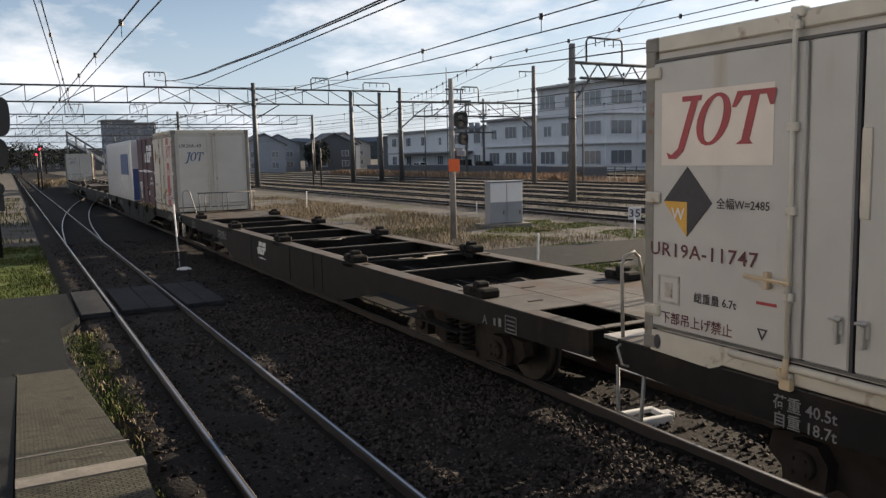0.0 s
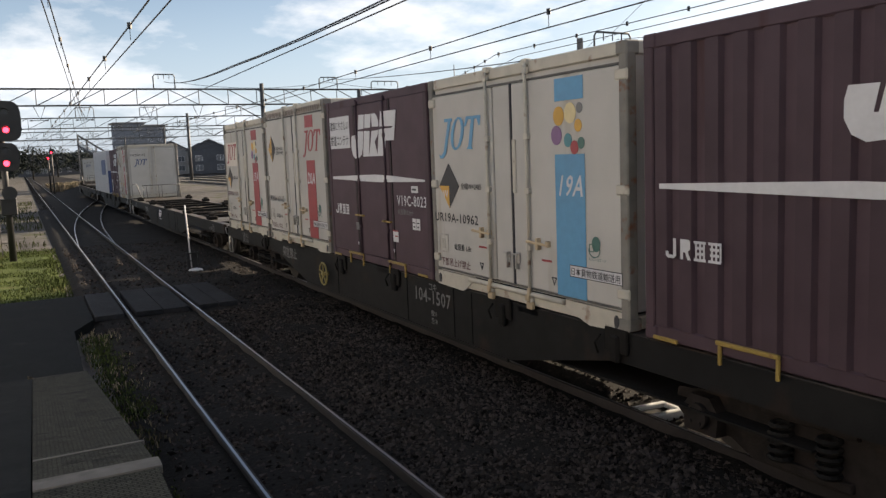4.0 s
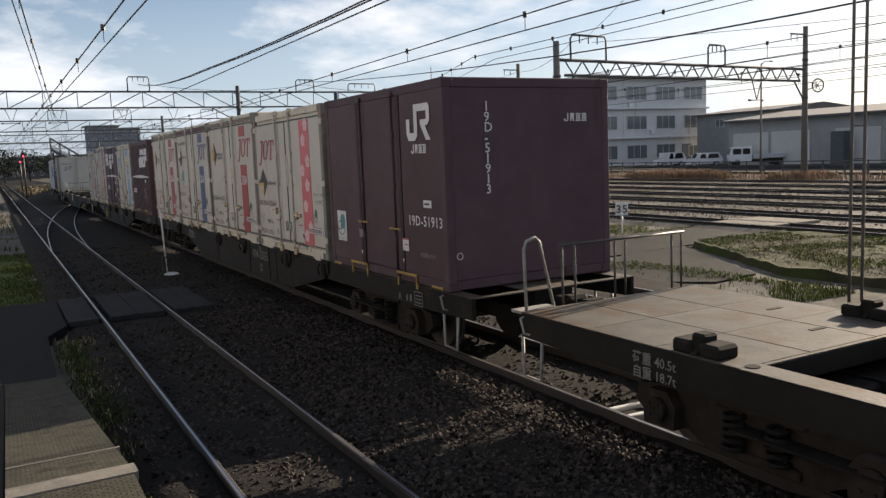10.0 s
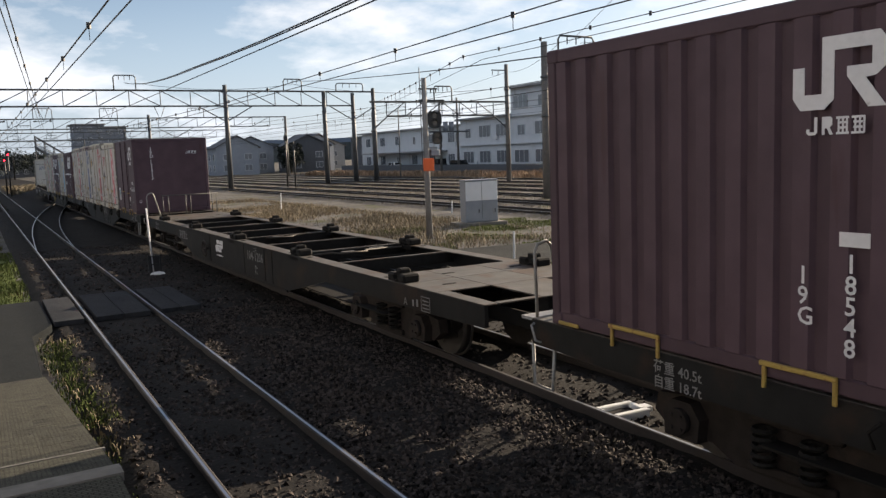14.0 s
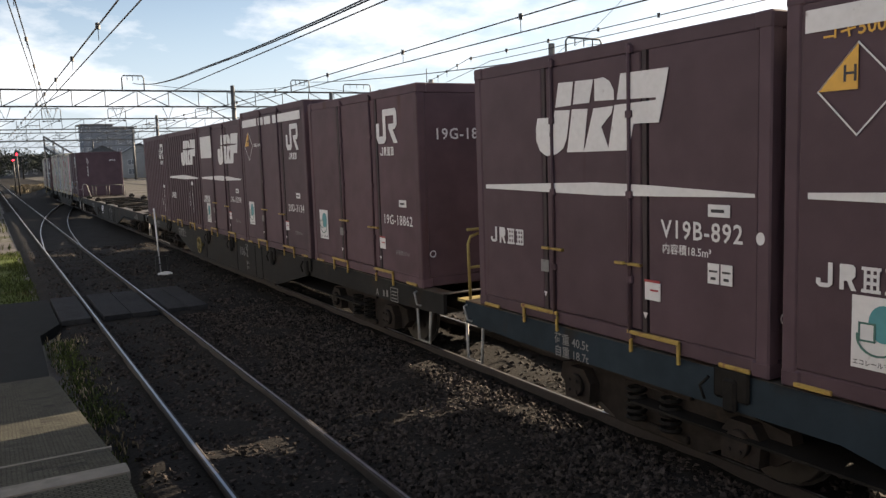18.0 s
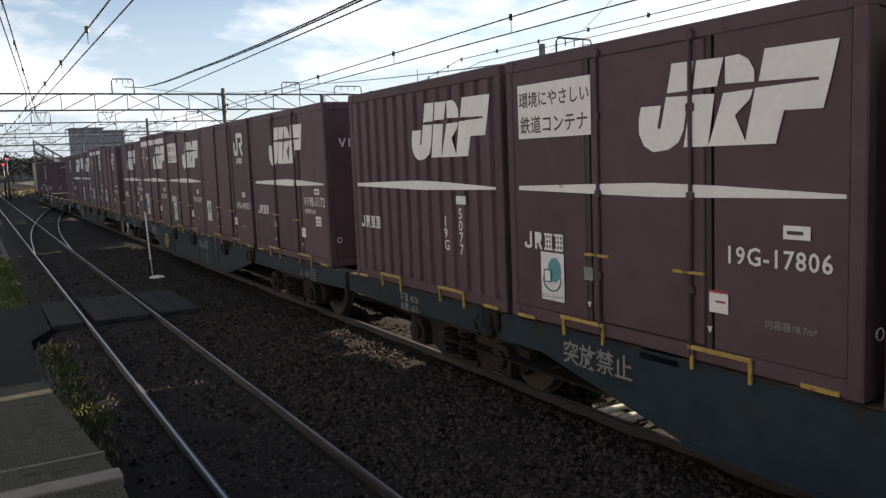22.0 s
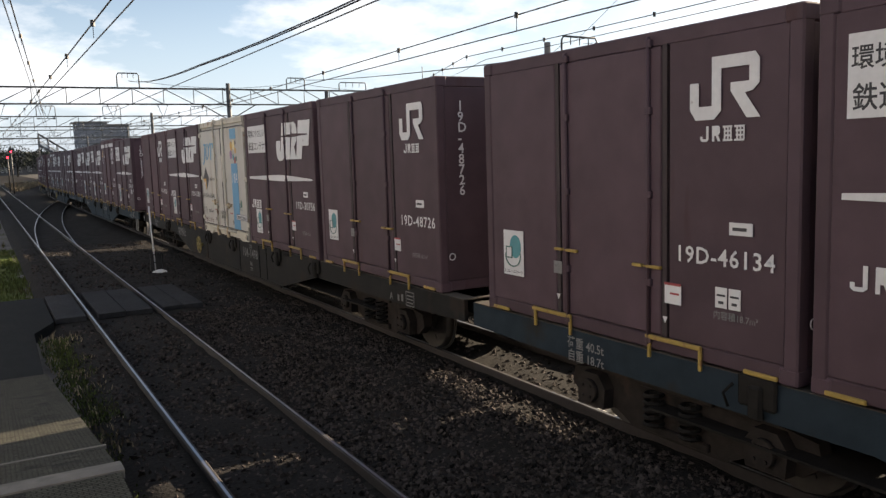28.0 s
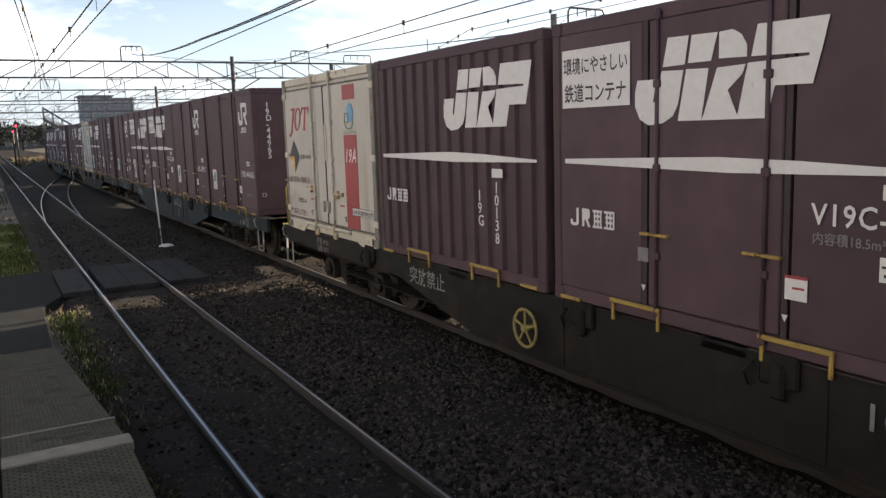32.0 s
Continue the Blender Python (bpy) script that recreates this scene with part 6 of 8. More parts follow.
def gantry(y, x0, x1, z, deep, panel, supports, hoops=(), hangers=(), y2=None, detailed=True, knee=None):
    """A lattice beam across the tracks: chords, upright and slanting braces, wire hoops on top and hangers below."""
    y2 = y if y2 is None else y2
    ob = thing("gantry", "dark lattice steel gantry carrying overhead wires across the tracks", "gantry", group="gantries")

    def at(x, h):
        return (x, y + (y2 - y) * (x - x0) / (x1 - x0), h)
    bm = B()
    rod(bm, at(x0, z), at(x1, z), 0.09, n=6)
    part("top_chord", bm, M_IRON, ob)
    a, b = x0 + panel * 0.9, x1 - panel * 0.9
    bm = B()
    rod(bm, at(a, z - deep), at(b, z - deep), 0.08, n=6)
    part("bottom_chord", bm, M_IRON, ob)
    n = max(3, round((b - a) / panel))
    rest = B()
    for i in range(n + 1):
        x = a + (b - a) * i / n
        pieces = [] if knee else [((x, z), (x, z - deep))]
        if knee and i < n:
            xn = a + (b - a) * (i + 1) / n
            pieces.append(((x, z - deep), (xn, z)) if i % 2 else ((x, z), (xn, z - deep)))
        elif i < n:
            xn = a + (b - a) * (i + 1) / n
            pieces.append(((x, z - deep), (xn, z)) if i < n // 2 or not detailed else ((x, z), (xn, z - deep)))
        for p, q in pieces:
            if detailed:
                bm = B()
                rod(bm, at(*p), at(*q), 0.045, n=5)
                part("brace", bm, M_IRON, ob)
            else:
                rod(rest, at(*p), at(*q), 0.05, n=4)
    if not detailed:
        tagged(part("bracing", rest, M_IRON, ob), kind="stuff")
    else:
        rest.free()
    for x in supports:
        for s in (-1, 1):
            if x0 <= x + s * 1.3 <= x1:
                bm = B()
                rod(bm, at(x, z - (knee or deep * 2.05)), at(x + s * (1.3 if knee else panel * 0.95), z - deep), 0.06, n=5)
                part("knee_brace", bm, M_IRON, ob)
    for h0, h1, top in hoops:
        bm = B()
        tube(bm, [at(h0, z), at(h0, top - 0.2), at(h0 + 0.15, top), at(h1 - 0.15, top), at(h1, top - 0.2), at(h1, z)], 0.06, 6)
        for k in range(1, 4):
            xx = h0 + (h1 - h0) * k / 4
            rod(bm, at(xx, top), at(xx, top - 0.45), 0.035, n=5)
        part("wire_hoop", bm, M_IRON, ob)
    for x in hangers:
        bm = B()
        tube(bm, [at(x - 0.5, z - deep), at(x, z - deep - 1.3), at(x + 0.5, z - deep)], 0.04, 5)
        rod(bm, at(x - 0.9, z - deep - 1.35), at(x + 0.7, z - deep - 1.3), 0.03, n=5)
        for k in (-0.75, 0.55):
            rod(bm, at(x + k - 0.1, z - deep - 1.33), at(x + k + 0.1, z - deep - 1.33), 0.07, n=6)
        part("hanger", bm, M_IRON, ob)
    return ob


GANTRY_POLES = ((-9.5, 83, 10.4), (22.72, 83, 10.45), (33.4, 83, 9.85), (36.8, 83, 9.7), (39.3, 83, 10.25),
                (27.7, 36.3, 8.55), (50.6, 37.8, 10.5), (43.0, 62.1, 10.6),
                (-10, 132, 10.4), (24.0, 132, 10.4), (46, 132, 10.0), (-10, 182, 10.4), (28.0, 182, 10.4), (50, 182, 10.0), (26, 236, 10.4), (-10, 236, 10.4))


def overhead_line():
    for x, y, z in GANTRY_POLES:
        pole((x, y), z, 0.2 if y < 70 else 0.24, M_POLEDARK if y < 70 else M_IRON, extra=1.6 if (x, y) in ((43.0, 62.1), (50.6, 37.8)) else None)
    gantry(83, -9.5, 39.3, 9.85, 1.52, 2.95, (22.72, 36.8), ((12.15, 14.15, 11.26), (28.95, 30.95, 11.12), (34.9, 38.1, 10.75)), (2.06, 5.9, 11.6, 16.2))
    gantry(36.3, 27.7, 50.6, 7.55, 0.82, 0.66, (27.7, 50.6), ((28.75, 31.45, 8.95), (40.3, 41.95, 8.85)), (45.2,), y2=37.8, knee=2.3)
    gantry(62.1, 29.1, 43.0, 7.2, 1.2, 1.7, (29.1, 43.0), ((35.3, 37.1, 8.55),), ())
    for y, x1 in ((132, 46), (182, 50), (236, 40)):
        gantry(y, -10, x1, 9.9, 1.5, 3.0, (-10, 28), ((8.0, 10.5, 11.4), (17, 19.5, 11.4), (30, 32.5, 11.4)), (2, 6, 10, 16, 21), detailed=False)

    def wire(points, r, label, sag=0.0, twin=0.0, drops=None):
        ob = thing("overhead_wire", label, "wire", group="overhead wires")
        pts = []
        for p, q in zip(points, points[1:]):
            p, q = Vector(p), Vector(q)
            for i in range(9):
                u = i / 8
                v = p.lerp(q, u)
                v.z -= sag * 4 * u * (1 - u)
                pts.append(v)
        bm = B()
        tube(bm, pts, r, 5)
        part("strand", bm, M_WIRE, ob)
        if twin:
            bm = B()
            tube(bm, [v + Vector((twin, 0, 0.0)) for v in pts], r, 5)
            part("strand", bm, M_WIRE, ob)
        if drops:
            y, end, step, low = drops
            while y < end:
                z = None
                for p, q in zip(pts, pts[1:]):
                    if p.y <= y <= q.y and q.y > p.y:
                        v = p.lerp(q, (y - p.y) / (q.y - p.y))
                        z = v.z
                        bm = B()
                        rod(bm, (v.x, y, low), (v.x, y, z), 0.008, n=4)
                        rod(bm, (v.x, y, z - 0.06), (v.x, y, z + 0.06), 0.045, n=6)
                        part("dropper", bm, M_WIRE, ob)
                y += step
        return ob
    ob = thing("tension_wheel", "round grey wire-tensioning wheel held beside the gantry pole", "tension wheel", pose(52.0, 37.8, 6.45))
    bm = B()
    ring(bm, (0, 0, 0), (0.3, 1, 0), 0.46, 0.05, 24, 6)
    part("rim", bm, M_IRON, ob)
    for k in range(6):
        bm = B()
        rod(bm, (0, 0, 0), (0.45 * math.cos(k * math.pi / 3), -0.13 * math.cos(k * math.pi / 3), 0.45 * math.sin(k * math.pi / 3)), 0.025, n=5)
        part("spoke", bm, M_IRON, ob)
    for z in (-0.35, 0.3):
        bm = B()
        rod(bm, (-1.3, 0, z), (0, 0, z * 0.1), 0.035, n=5)
        part("bracket", bm, M_IRON, ob)
    far = 330
    # contact wires with their carriers: near track, train track, side track
    wire([(2.2, -12, 5.02), (2.2, 83, 5.02), (2.2, far, 5.02)], 0.013, "thin contact wire over the platform track")
    wire([(2.12, -12, 5.35), (2.12, 83, 5.5), (2.12, 182, 5.5), (2.12, far, 5.5)], 0.016, "carrier wire with droppers over the platform track", 0.12, drops=(6.5, 80, 5.2, 5.02))
    wire([(-0.83, -2, 6.2), (5.84, 83, 6.2)], 0.017, "wire crossing over from one track to another", 0.0, drops=(12.6, 60, 6.4, 5.95))
    wire([(-0.9, -2, 5.95), (5.7, 83, 5.95)], 0.014, "contact wire crossing over from one track to another")
    wire([(5.78, -12, 5.1), (5.78, 83, 5.1), (5.78, far, 5.1)], 0.014, "thin contact wire over the train")
    wire([(7.2, -6, 6.45), (8.6, 36, 6.75), (13.1, 83, 10.55)], 0.024, "thick twin feeder cable slung from a hoop", 0.35, twin=0.13)
    wire([(9.9, -12, 5.1), (9.9, 83, 5.1), (9.9, far, 5.1)], 0.014, "contact wire over the side track")
    wire([(9.9, -12, 5.62), (9.9, 36, 5.25), (9.9, 83, 5.7), (9.9, far, 5.7)], 0.015, "carrier wire over the side track", 0.0, drops=(8.6, 80, 5.4, 5.1))
    wire([(18.0, -4, 6.05), (19.4, 25, 6.2), (30.0, 83, 10.9)], 0.026, "thick sagging feeder cable over the yard", 0.25)
    wire([(15.2, -4, 6.2), (16.6, 27, 6.3), (30.0, 62, 7.3)], 0.014, "thin wire with small clips over the yard", 0.1, drops=(6, 60, 2.6, 6.15))
    wire([(16.0, -4, 6.2), (17.6, 27, 6.25), (30.5, 62, 7.0)], 0.012, "thin bare wire over the yard", 0.1)
    for x in (21.6, 25.2, 29.2, 33.0):
        wire([(x, -20, 5.2), (x, 83, 5.2), (x, far, 5.2)], 0.012, "thin contact wire over the sidings")
        wire([(x, -20, 6.1), (x, 36, 5.6), (x, 83, 6.2), (x, far, 6.2)], 0.013, "carrier wire over the sidings", 0.1, drops=(10, 80, 7.5, 5.2))
    wire([(29.0, 36.5, 8.6), (43, 62, 9.9), (60, 132, 10.5)], 0.014, "high feeder wire from the gantry hoop", 0.5)
    wire([(30.4, 36.5, 8.6), (50, 10, 9.4)], 0.014, "high feeder wire from the gantry hoop", 0.4)
    wire([(12.0, 8, 8.9), (29.6, 36.5, 8.6)], 0.012, "slack feeder wire from the gantry", 0.3)
    wire([(14.0, 83, 10.55), (30, 83, 10.6), (41, 62, 8.3)], 0.02, "feeder cable along the gantry", 0.6)
    wire([(40.9, 36.8, 8.4), (62, 8, 9.0)], 0.014, "thin wire leaving the gantry", 0.3)


overhead_line()


# ---------------------------------------------------------------- signals, signs and cabinets
def signal_head(parent, at, lit=None, lamps=1, w=0.42, h=1.1):
    bm = B()
    pts = []
    for k in range(24):
        ang = 2 * math.pi * k / 24
        c, s = math.cos(ang), math.sin(ang)
        pts.append((math.copysign(abs(c) ** 0.6, c) * w, 0, math.copysign(abs(s) ** 0.6, s) * h / 2))
    prism(bm, pts, (0, 0.05, 0))
    box(bm, -w * 0.55, w * 0.55, 0.05, 0.28, -h * 0.42, h * 0.42, 0.02)
    head = part("signal_head", bm, M_BLACK, parent, at=at)
    for i in range(lamps):
        z = h * 0.22 - i * h * 0.44 / max(1, lamps - 1) if lamps > 1 else 0
        bm = B()
        for k in range(10):
            a0, a1 = math.pi * k / 10 - 0.2, math.pi * (k + 1) / 10 - 0.2
            v = [bm.verts.new((0.115 * math.cos(a), y, 0.115 * math.sin(a) + z)) for a, y in ((a0, 0), (a1, 0), (a1, -0.22), (a0, -0.22))]
            bm.faces.new(v)
        part("hood", bm, M_BLACK, head)
        bm = B()
        rod(bm, (0, -0.012, z), (0, 0.02, z), 0.085, n=16)
        part("lens", bm, M_LAMP_RED if i == lit else M_LENS, head, "lit red lens" if i == lit else "")
    return head


def track_magnet():
    """A pale framed train-stop magnet on its plinth between the rails of the goods line."""
    ob = thing("track_magnet", "cream-painted train-stop magnet box fixed between the rails", "track equipment", pose(5.47, 6.02, -0.12, 0, 0, -4))
    bm = B()
    for x0, x1, y0, y1 in ((-0.24, 0.24, -0.17, -0.1), (-0.24, 0.24, 0.1, 0.17), (-0.24, -0.17, -0.1, 0.1), (0.17, 0.24, -0.1, 0.1)):
        box(bm, x0, x1, y0, y1, 0.0, 0.1, 0.01)
    part("case", bm, M_CABPANEL, ob)
    bm = B()
    box(bm, -0.165, 0.165, -0.095, 0.095, 0.0, 0.06, 0.005)
    part("core", bm, M_BOGIE, ob)
    bm = B()
    box(bm, 0.24, 0.36, -0.06, 0.06, 0.0, 0.08, 0.01)
    part("cable_box", bm, M_CABPANEL, ob)
    bm = B()
    box(bm, -0.2, 0.3, -0.2, 0.2, -0.09, -0.004, 0.01)
    part("plinth", bm, M_SLEEPER, ob)


def left_signal():
    ob = thing("railway_signal", "tall black railway signal showing one red light beside the track", "signal", pose(-0.42, 27.75, -0.2))
    bm = B()
    rod(bm, (0, 0, 0), (0, 0, 5.0), 0.105, 0.09, n=12)
    part("post", bm, M_BLACK, ob)
    signal_head(ob, pose(0.15, -0.2, 4.27), 1, 2, 0.43, 1.2)
    signal_head(ob, pose(0.08, -0.2, 3.2), 1, 2, 0.36, 0.85)
    bm = B()
    for k in range(12):
        z = 0.6 + k * 0.33
        rod(bm, (-0.28, 0.12, z), (0.02, 0.12, z), 0.012, n=5)
    rod(bm, (-0.28, 0.12, 0.2), (-0.28, 0.12, 4.6), 0.016, n=6)
    part("ladder", bm, M_BLACK, ob)
    bm = B()
    rod(bm, (0.08, -0.12, 2.12), (0.08, -0.22, 2.12), 0.21, n=18)
    part("round_indicator", bm, M_BLACK, ob)
    bm = B()
    box(bm, -0.2, 0.25, -0.1, 0.15, 1.45, 1.95, 0.02)
    part("relay_box", bm, M_BLACK, ob)


def yard_signal():
    ob = thing("railway_signal", "black double signal head on a tall pole with an orange sign", "signal", pose(13.15, 23.8, -0.2))
    bm = B()
    rod(bm, (0, 0, 0), (0, 0, 5.35), 0.115, 0.085, n=12)
    part("post", bm, M_POLE, ob)
    bm = B()
    for k in range(11):
        rod(bm, (-0.17, -0.02, 2.4 + k * 0.27), (0.0, -0.02, 2.4 + k * 0.27), 0.01, n=5)
    rod(bm, (-0.17, -0.02, 2.1), (-0.17, -0.02, 5.7), 0.014, n=6)
    part("ladder", bm, M_IRON, ob)
    face = pose(0, 0, 0, 0, 0, -28)
    signal_head(ob, pose(0.28, -0.15, 3.98) @ face, None, 2, 0.24, 0.56)
    signal_head(ob, pose(0.36, -0.15, 3.36) @ face, None, 2, 0.17, 0.40)
    bm = B()
    box(bm, 0.0, 0.42, -0.02, 0.1, 2.98, 3.08, 0.01)
    box(bm, 0.12, 0.46, -0.12, 0.12, 2.78, 2.98, 0.02)
    part("bracket", bm, M_CABINET, ob)
    for z, w in ((5.0, 0.5), (4.62, 0.75)):
        bm = B()
        box(bm, -0.2, w, -0.03, 0.03, z - 0.025, z + 0.025)
        for x in (-0.15, w * 0.5, w - 0.05):
            rod(bm, (x, 0, z - 0.14), (x, 0, z), 0.02, n=6)
        part("cross_arm", bm, M_IRON, ob)
    bm = B()
    box(bm, -0.12, 0.24, -0.17, -0.14, 2.28, 2.70, 0.008)
    part("sign", bm, M_ORANGESIGN, ob, "plain orange sign", at=face)


def far_signals():
    for x, y, z in ((3.1, 96, 5.1), (2.95, 103, 4.6), (27.07, 78, 5.5), (27.0, 75.5, 4.6)):
        ob = thing("railway_signal", "small black signal on a thin post far along the tracks", "signal", pose(x, y, -0.2), group="far signals")
        bm = B()
        rod(bm, (0, 0, 0), (0, 0, z), 0.08, n=8)
        part("post", bm, M_BLACK, ob)
        signal_head(ob, pose(0, -0.1, z - 0.5), 1 if x < 4 else None, 2, 0.2, 0.6)


def cabinet():
    ob = thing("signal_cabinet", "grey steel equipment cabinet with pale upper panels on a concrete plinth", "cabinet", pose(17.0, 26.65, -0.2, 0, 0, -10))
    bm = B()
    box(bm, -1.05, 0.98, -0.5, 0.55, -0.1, 0.14, 0.02)
    part("plinth", bm, M_CONCRETE, ob)
    bm = B()
    box(bm, -0.68, 0.68, -0.26, 0.30, 0.14, 1.74, 0.012)
    box(bm, -0.71, 0.71, -0.30, 0.33, 1.74, 1.79, 0.01)
    part("body", bm, M_CABINET, ob)
    for x0 in (-0.67, 0.01):
        bm = B()
        box(bm, x0, x0 + 0.66, -0.285, -0.262, 0.18, 0.96, 0.006)
        d = part("door", bm, M_CABINET, ob)
        bm = B()
        box(bm, x0 + 0.52, x0 + 0.56, -0.31, -0.285, 0.5, 0.65, 0.005)
        part("handle", bm, M_IRON, d)
        bm = B()
        box(bm, x0, x0 + 0.66, -0.285, -0.262, 0.98, 1.72, 0.006)
        part("upper_panel", bm, M_CABPANEL, ob, "pale grey panel")


def small_posts():
    ob = thing("clearance_marker", "thin white post with a dark lattice foot beside the rails", "marker post", pose(3.72, 21.4, -0.18))
    bm = B()
    rod(bm, (0, 0, 0.0), (-0.06, 0, 1.72), 0.022, 0.02, n=8)
    part("post", bm, M_MARK_WHITE, ob)
    bm = B()
    for x in (-0.1, 0.04, 0.18):
        box(bm, x - 0.016, x + 0.016, -0.03, 0.01, 0.06, 0.5)
    for z in (0.08, 0.28, 0.48):
        box(bm, -0.1, 0.2, -0.03, 0.01, z - 0.016, z + 0.016)
    box(bm, -0.08, 0.16, -0.015, 0.0, 0.08, 0.48)
    part("lattice_foot", bm, M_BLACK, ob)
    bm = B()
    bmesh.ops.create_icosphere(bm, subdivisions=2, radius=0.16, matrix=Matrix.Diagonal((1.2, 0.9, 0.4, 1)))
    for v in bm.verts:
        v.co *= 1 + 0.25 * noise.noise(v.co * 9)
    tagged(part("rock", bm, M_MARK_WHITE, None, at=pose(3.76, 20.95, -0.1)), "small whitish stone lying by the marker post", "stone")
    ob = thing("speed_sign", "white square sign with the number 35 on a short post", "sign", pose(17.85, 20.1, -0.2, 0, 0, -38))
    bm = B()
    rod(bm, (0, 0, 0), (0, 0, 0.72), 0.03, n=8)
    part("post", bm, M_CABPANEL, ob)
    bm = B()
    box(bm, -0.2, 0.2, -0.02, 0.02, 0.62, 1.02, 0.006)
    part("board", bm, M_CABPANEL, ob)
    put("lettering", lettering("35", 0.36, M_MARK_BLACK), ob, Matrix(((1, 0, 0, -0.19), (0, 0, -1, -0.028), (0, 1, 0, 0.70), (0, 0, 0, 1))))
    for x, y, h in ((12.0, 17.2, 0.75), (8.9, 22.5, 0.7), (14.8, 44, 1.0), (19.5, 33, 0.6)):
        ob = thing("stake", "short thin pale stake in the grass", "stake", pose(x, y, -0.2), group="stakes")
        bm = B()
        rod(bm, (0, 0, 0), (0.02, 0, h), 0.028, n=6)
        part("rod", bm, M_CABPANEL, ob)
    # two-legged mast by the old platform
    ob = thing("ladder_mast", "slender two-legged steel mast with rungs beside the yard", "mast", pose(11.5, 7.66, -0.2, 0, 0, -42))
    for x in (-0.09, 0.09):
        bm = B()
        rod(bm, (x, 0, 0), (x, 0, 9.5), 0.025, n=8)
        part("leg", bm, M_POLEDARK, ob)
    for k in range(18):
        bm = B()
        rod(bm, (-0.09, 0, 0.5 + k * 0.5), (0.09, 0, 0.5 + k * 0.5), 0.01, n=5)
        part("rung", bm, M_POLEDARK, ob)


track_magnet()
left_signal()
yard_signal()
far_signals()
cabinet()
small_posts()


# ---------------------------------------------------------------- paths, banks and weeds of the yard
def yard_ground():
    bm = B()
    prism(bm, [(8.8, 15.9, -0.16), (14.3, 16.0, -0.16), (16.6, 16.2, -0.16), (20.9, 16.3, -0.16), (20.9, 19.5, -0.16), (15.1, 19.7, -0.16), (8.8, 20.6, -0.16)], (0, 0, -0.1))
    prism(bm, [(10.6, 13.4, -0.158), (12.6, 11.4, -0.158), (14.0, 11.6, -0.158), (16.6, 16.15, -0.158), (14.2, 15.98, -0.158)], (0, 0, -0.1))
    tagged(part("service_path", bm, M_ASPHALT), "grey asphalt service path crossing the yard", "path", kind="structure")
    t = thing("yard_crossing", "pale concrete crossing panels between siding rails", "crossing", kind="structure")
    for x0, x1 in ((21.2, 22.1), (22.35, 23.6)):
        bm = B()
        box(bm, x0, x1, 17.0, 19.4, -0.15, -0.005, 0.01)
        part("panel", bm, M_CONCRETE, t)
    # the old platform: a low, lumpy, mossy mound
    nx, ny = 46, 78
    verts, faces = [], []
    for q in range(ny + 1):
        y = 4.0 + 12.1 * q / ny
        x0 = 14.3 + max(0.0, (y - 11.2)) * 0.5 + 0.12 * noise.noise((y * 1.7, 3, 0))
        x1 = 20.5
        for p in range(nx + 1):
            x = x0 + (x1 - x0) * p / nx
            rim = 0.0 if p == 0 or p == nx or q == ny else 1.0
            z = -0.21 + rim * (0.17 + 0.05 * noise.noise((x * 0.9, y * 0.9, 7)) + 0.07 * max(0, noise.noise((x * 2.6, y * 2.6, 2))) + 0.02 * noise.noise((x * 9, y * 9, 5)))
            verts.append((x, y, z))
    for q in range(ny):
        for p in range(nx):
            k = q * (nx + 1) + p
            faces.append((k, k + 1, k + nx + 2, k + nx + 1))
    me = bpy.data.meshes.new("old_platform")
    me.from_pydata(verts, [], faces)
    me.materials.append(M_EARTH)
    tagged(put("old_platform", me), "low mossy remains of an old platform", "platform", kind="structure")
    # grass and reeds
    blades("weeds", clumped(4200, 0.66, 1.34, 3.2, 14.0, -0.14, 0.02, 0.07, 3, 1.6, -0.2), M_LAWN, "dull weeds along the foot of the platform edge", seed=3)
    blades("weeds", clumped(1500, 0.58, 1.15, 9.0, 14.2, -0.12, 0.03, 0.09, 4, 1.6, -0.2), M_LAWN, "green weeds beside the platform ramp", seed=4)
    blades("weeds", clumped(450, 0.6, 1.2, 8.0, 14.2, -0.12, 0.03, 0.12, 24, 1.6, -0.1), M_DRY, "dry straw beside the platform ramp", seed=24)
    blades("weeds", clumped(500, -0.2, -0.08, 4.9, 11.2, 0.0, 0.03, 0.09, 6, 2.0, -0.1), M_DRY, "dry weeds in the paving joint", seed=6)
    blades("grass", clumped(17000, -4.0, 0.8, 18.4, 31, -0.19, 0.05, 0.16, 7, 0.7, -0.2), M_LAWN, "short green grass beside the track", seed=7)
    blades("dry_grass", clumped(3600, -7.0, 0.7, 31, 75, -0.2, 0.1, 0.35, 8, 0.3, 0.0), M_WEED, "tall dry grass beside the track", seed=8, width=0.02)
    blades("dry_grass", clumped(22000, 10.9, 17.5, 20.3, 58, -0.2, 0.08, 0.34, 9, 0.25, -0.15), M_DRY, "dry straw-coloured grass in the yard", seed=9, width=0.011)
    blades("grass", clumped(16000, 11, 20.5, 19.7, 28, -0.2, 0.03, 0.11, 10, 0.5, -0.02), M_GRASS, "low green weeds in the yard", seed=10, width=0.013)
    blades("grass", clumped(9000, 9.8, 13.6, 9.0, 15.8, -0.2, 0.04, 0.16, 11, 0.7, -0.12), M_GRASS, "green weeds beside the service path", seed=11, width=0.012)
    blades("grass", clumped(20000, 14.4, 20.5, 4.5, 16.0, -0.03, 0.03, 0.09, 12, 0.7, 0.0, lambda x, y: x > 14.5 + max(0.0, y - 11.2) * 0.5), M_GRASS, "moss and weeds on the old platform", seed=12, width=0.012)
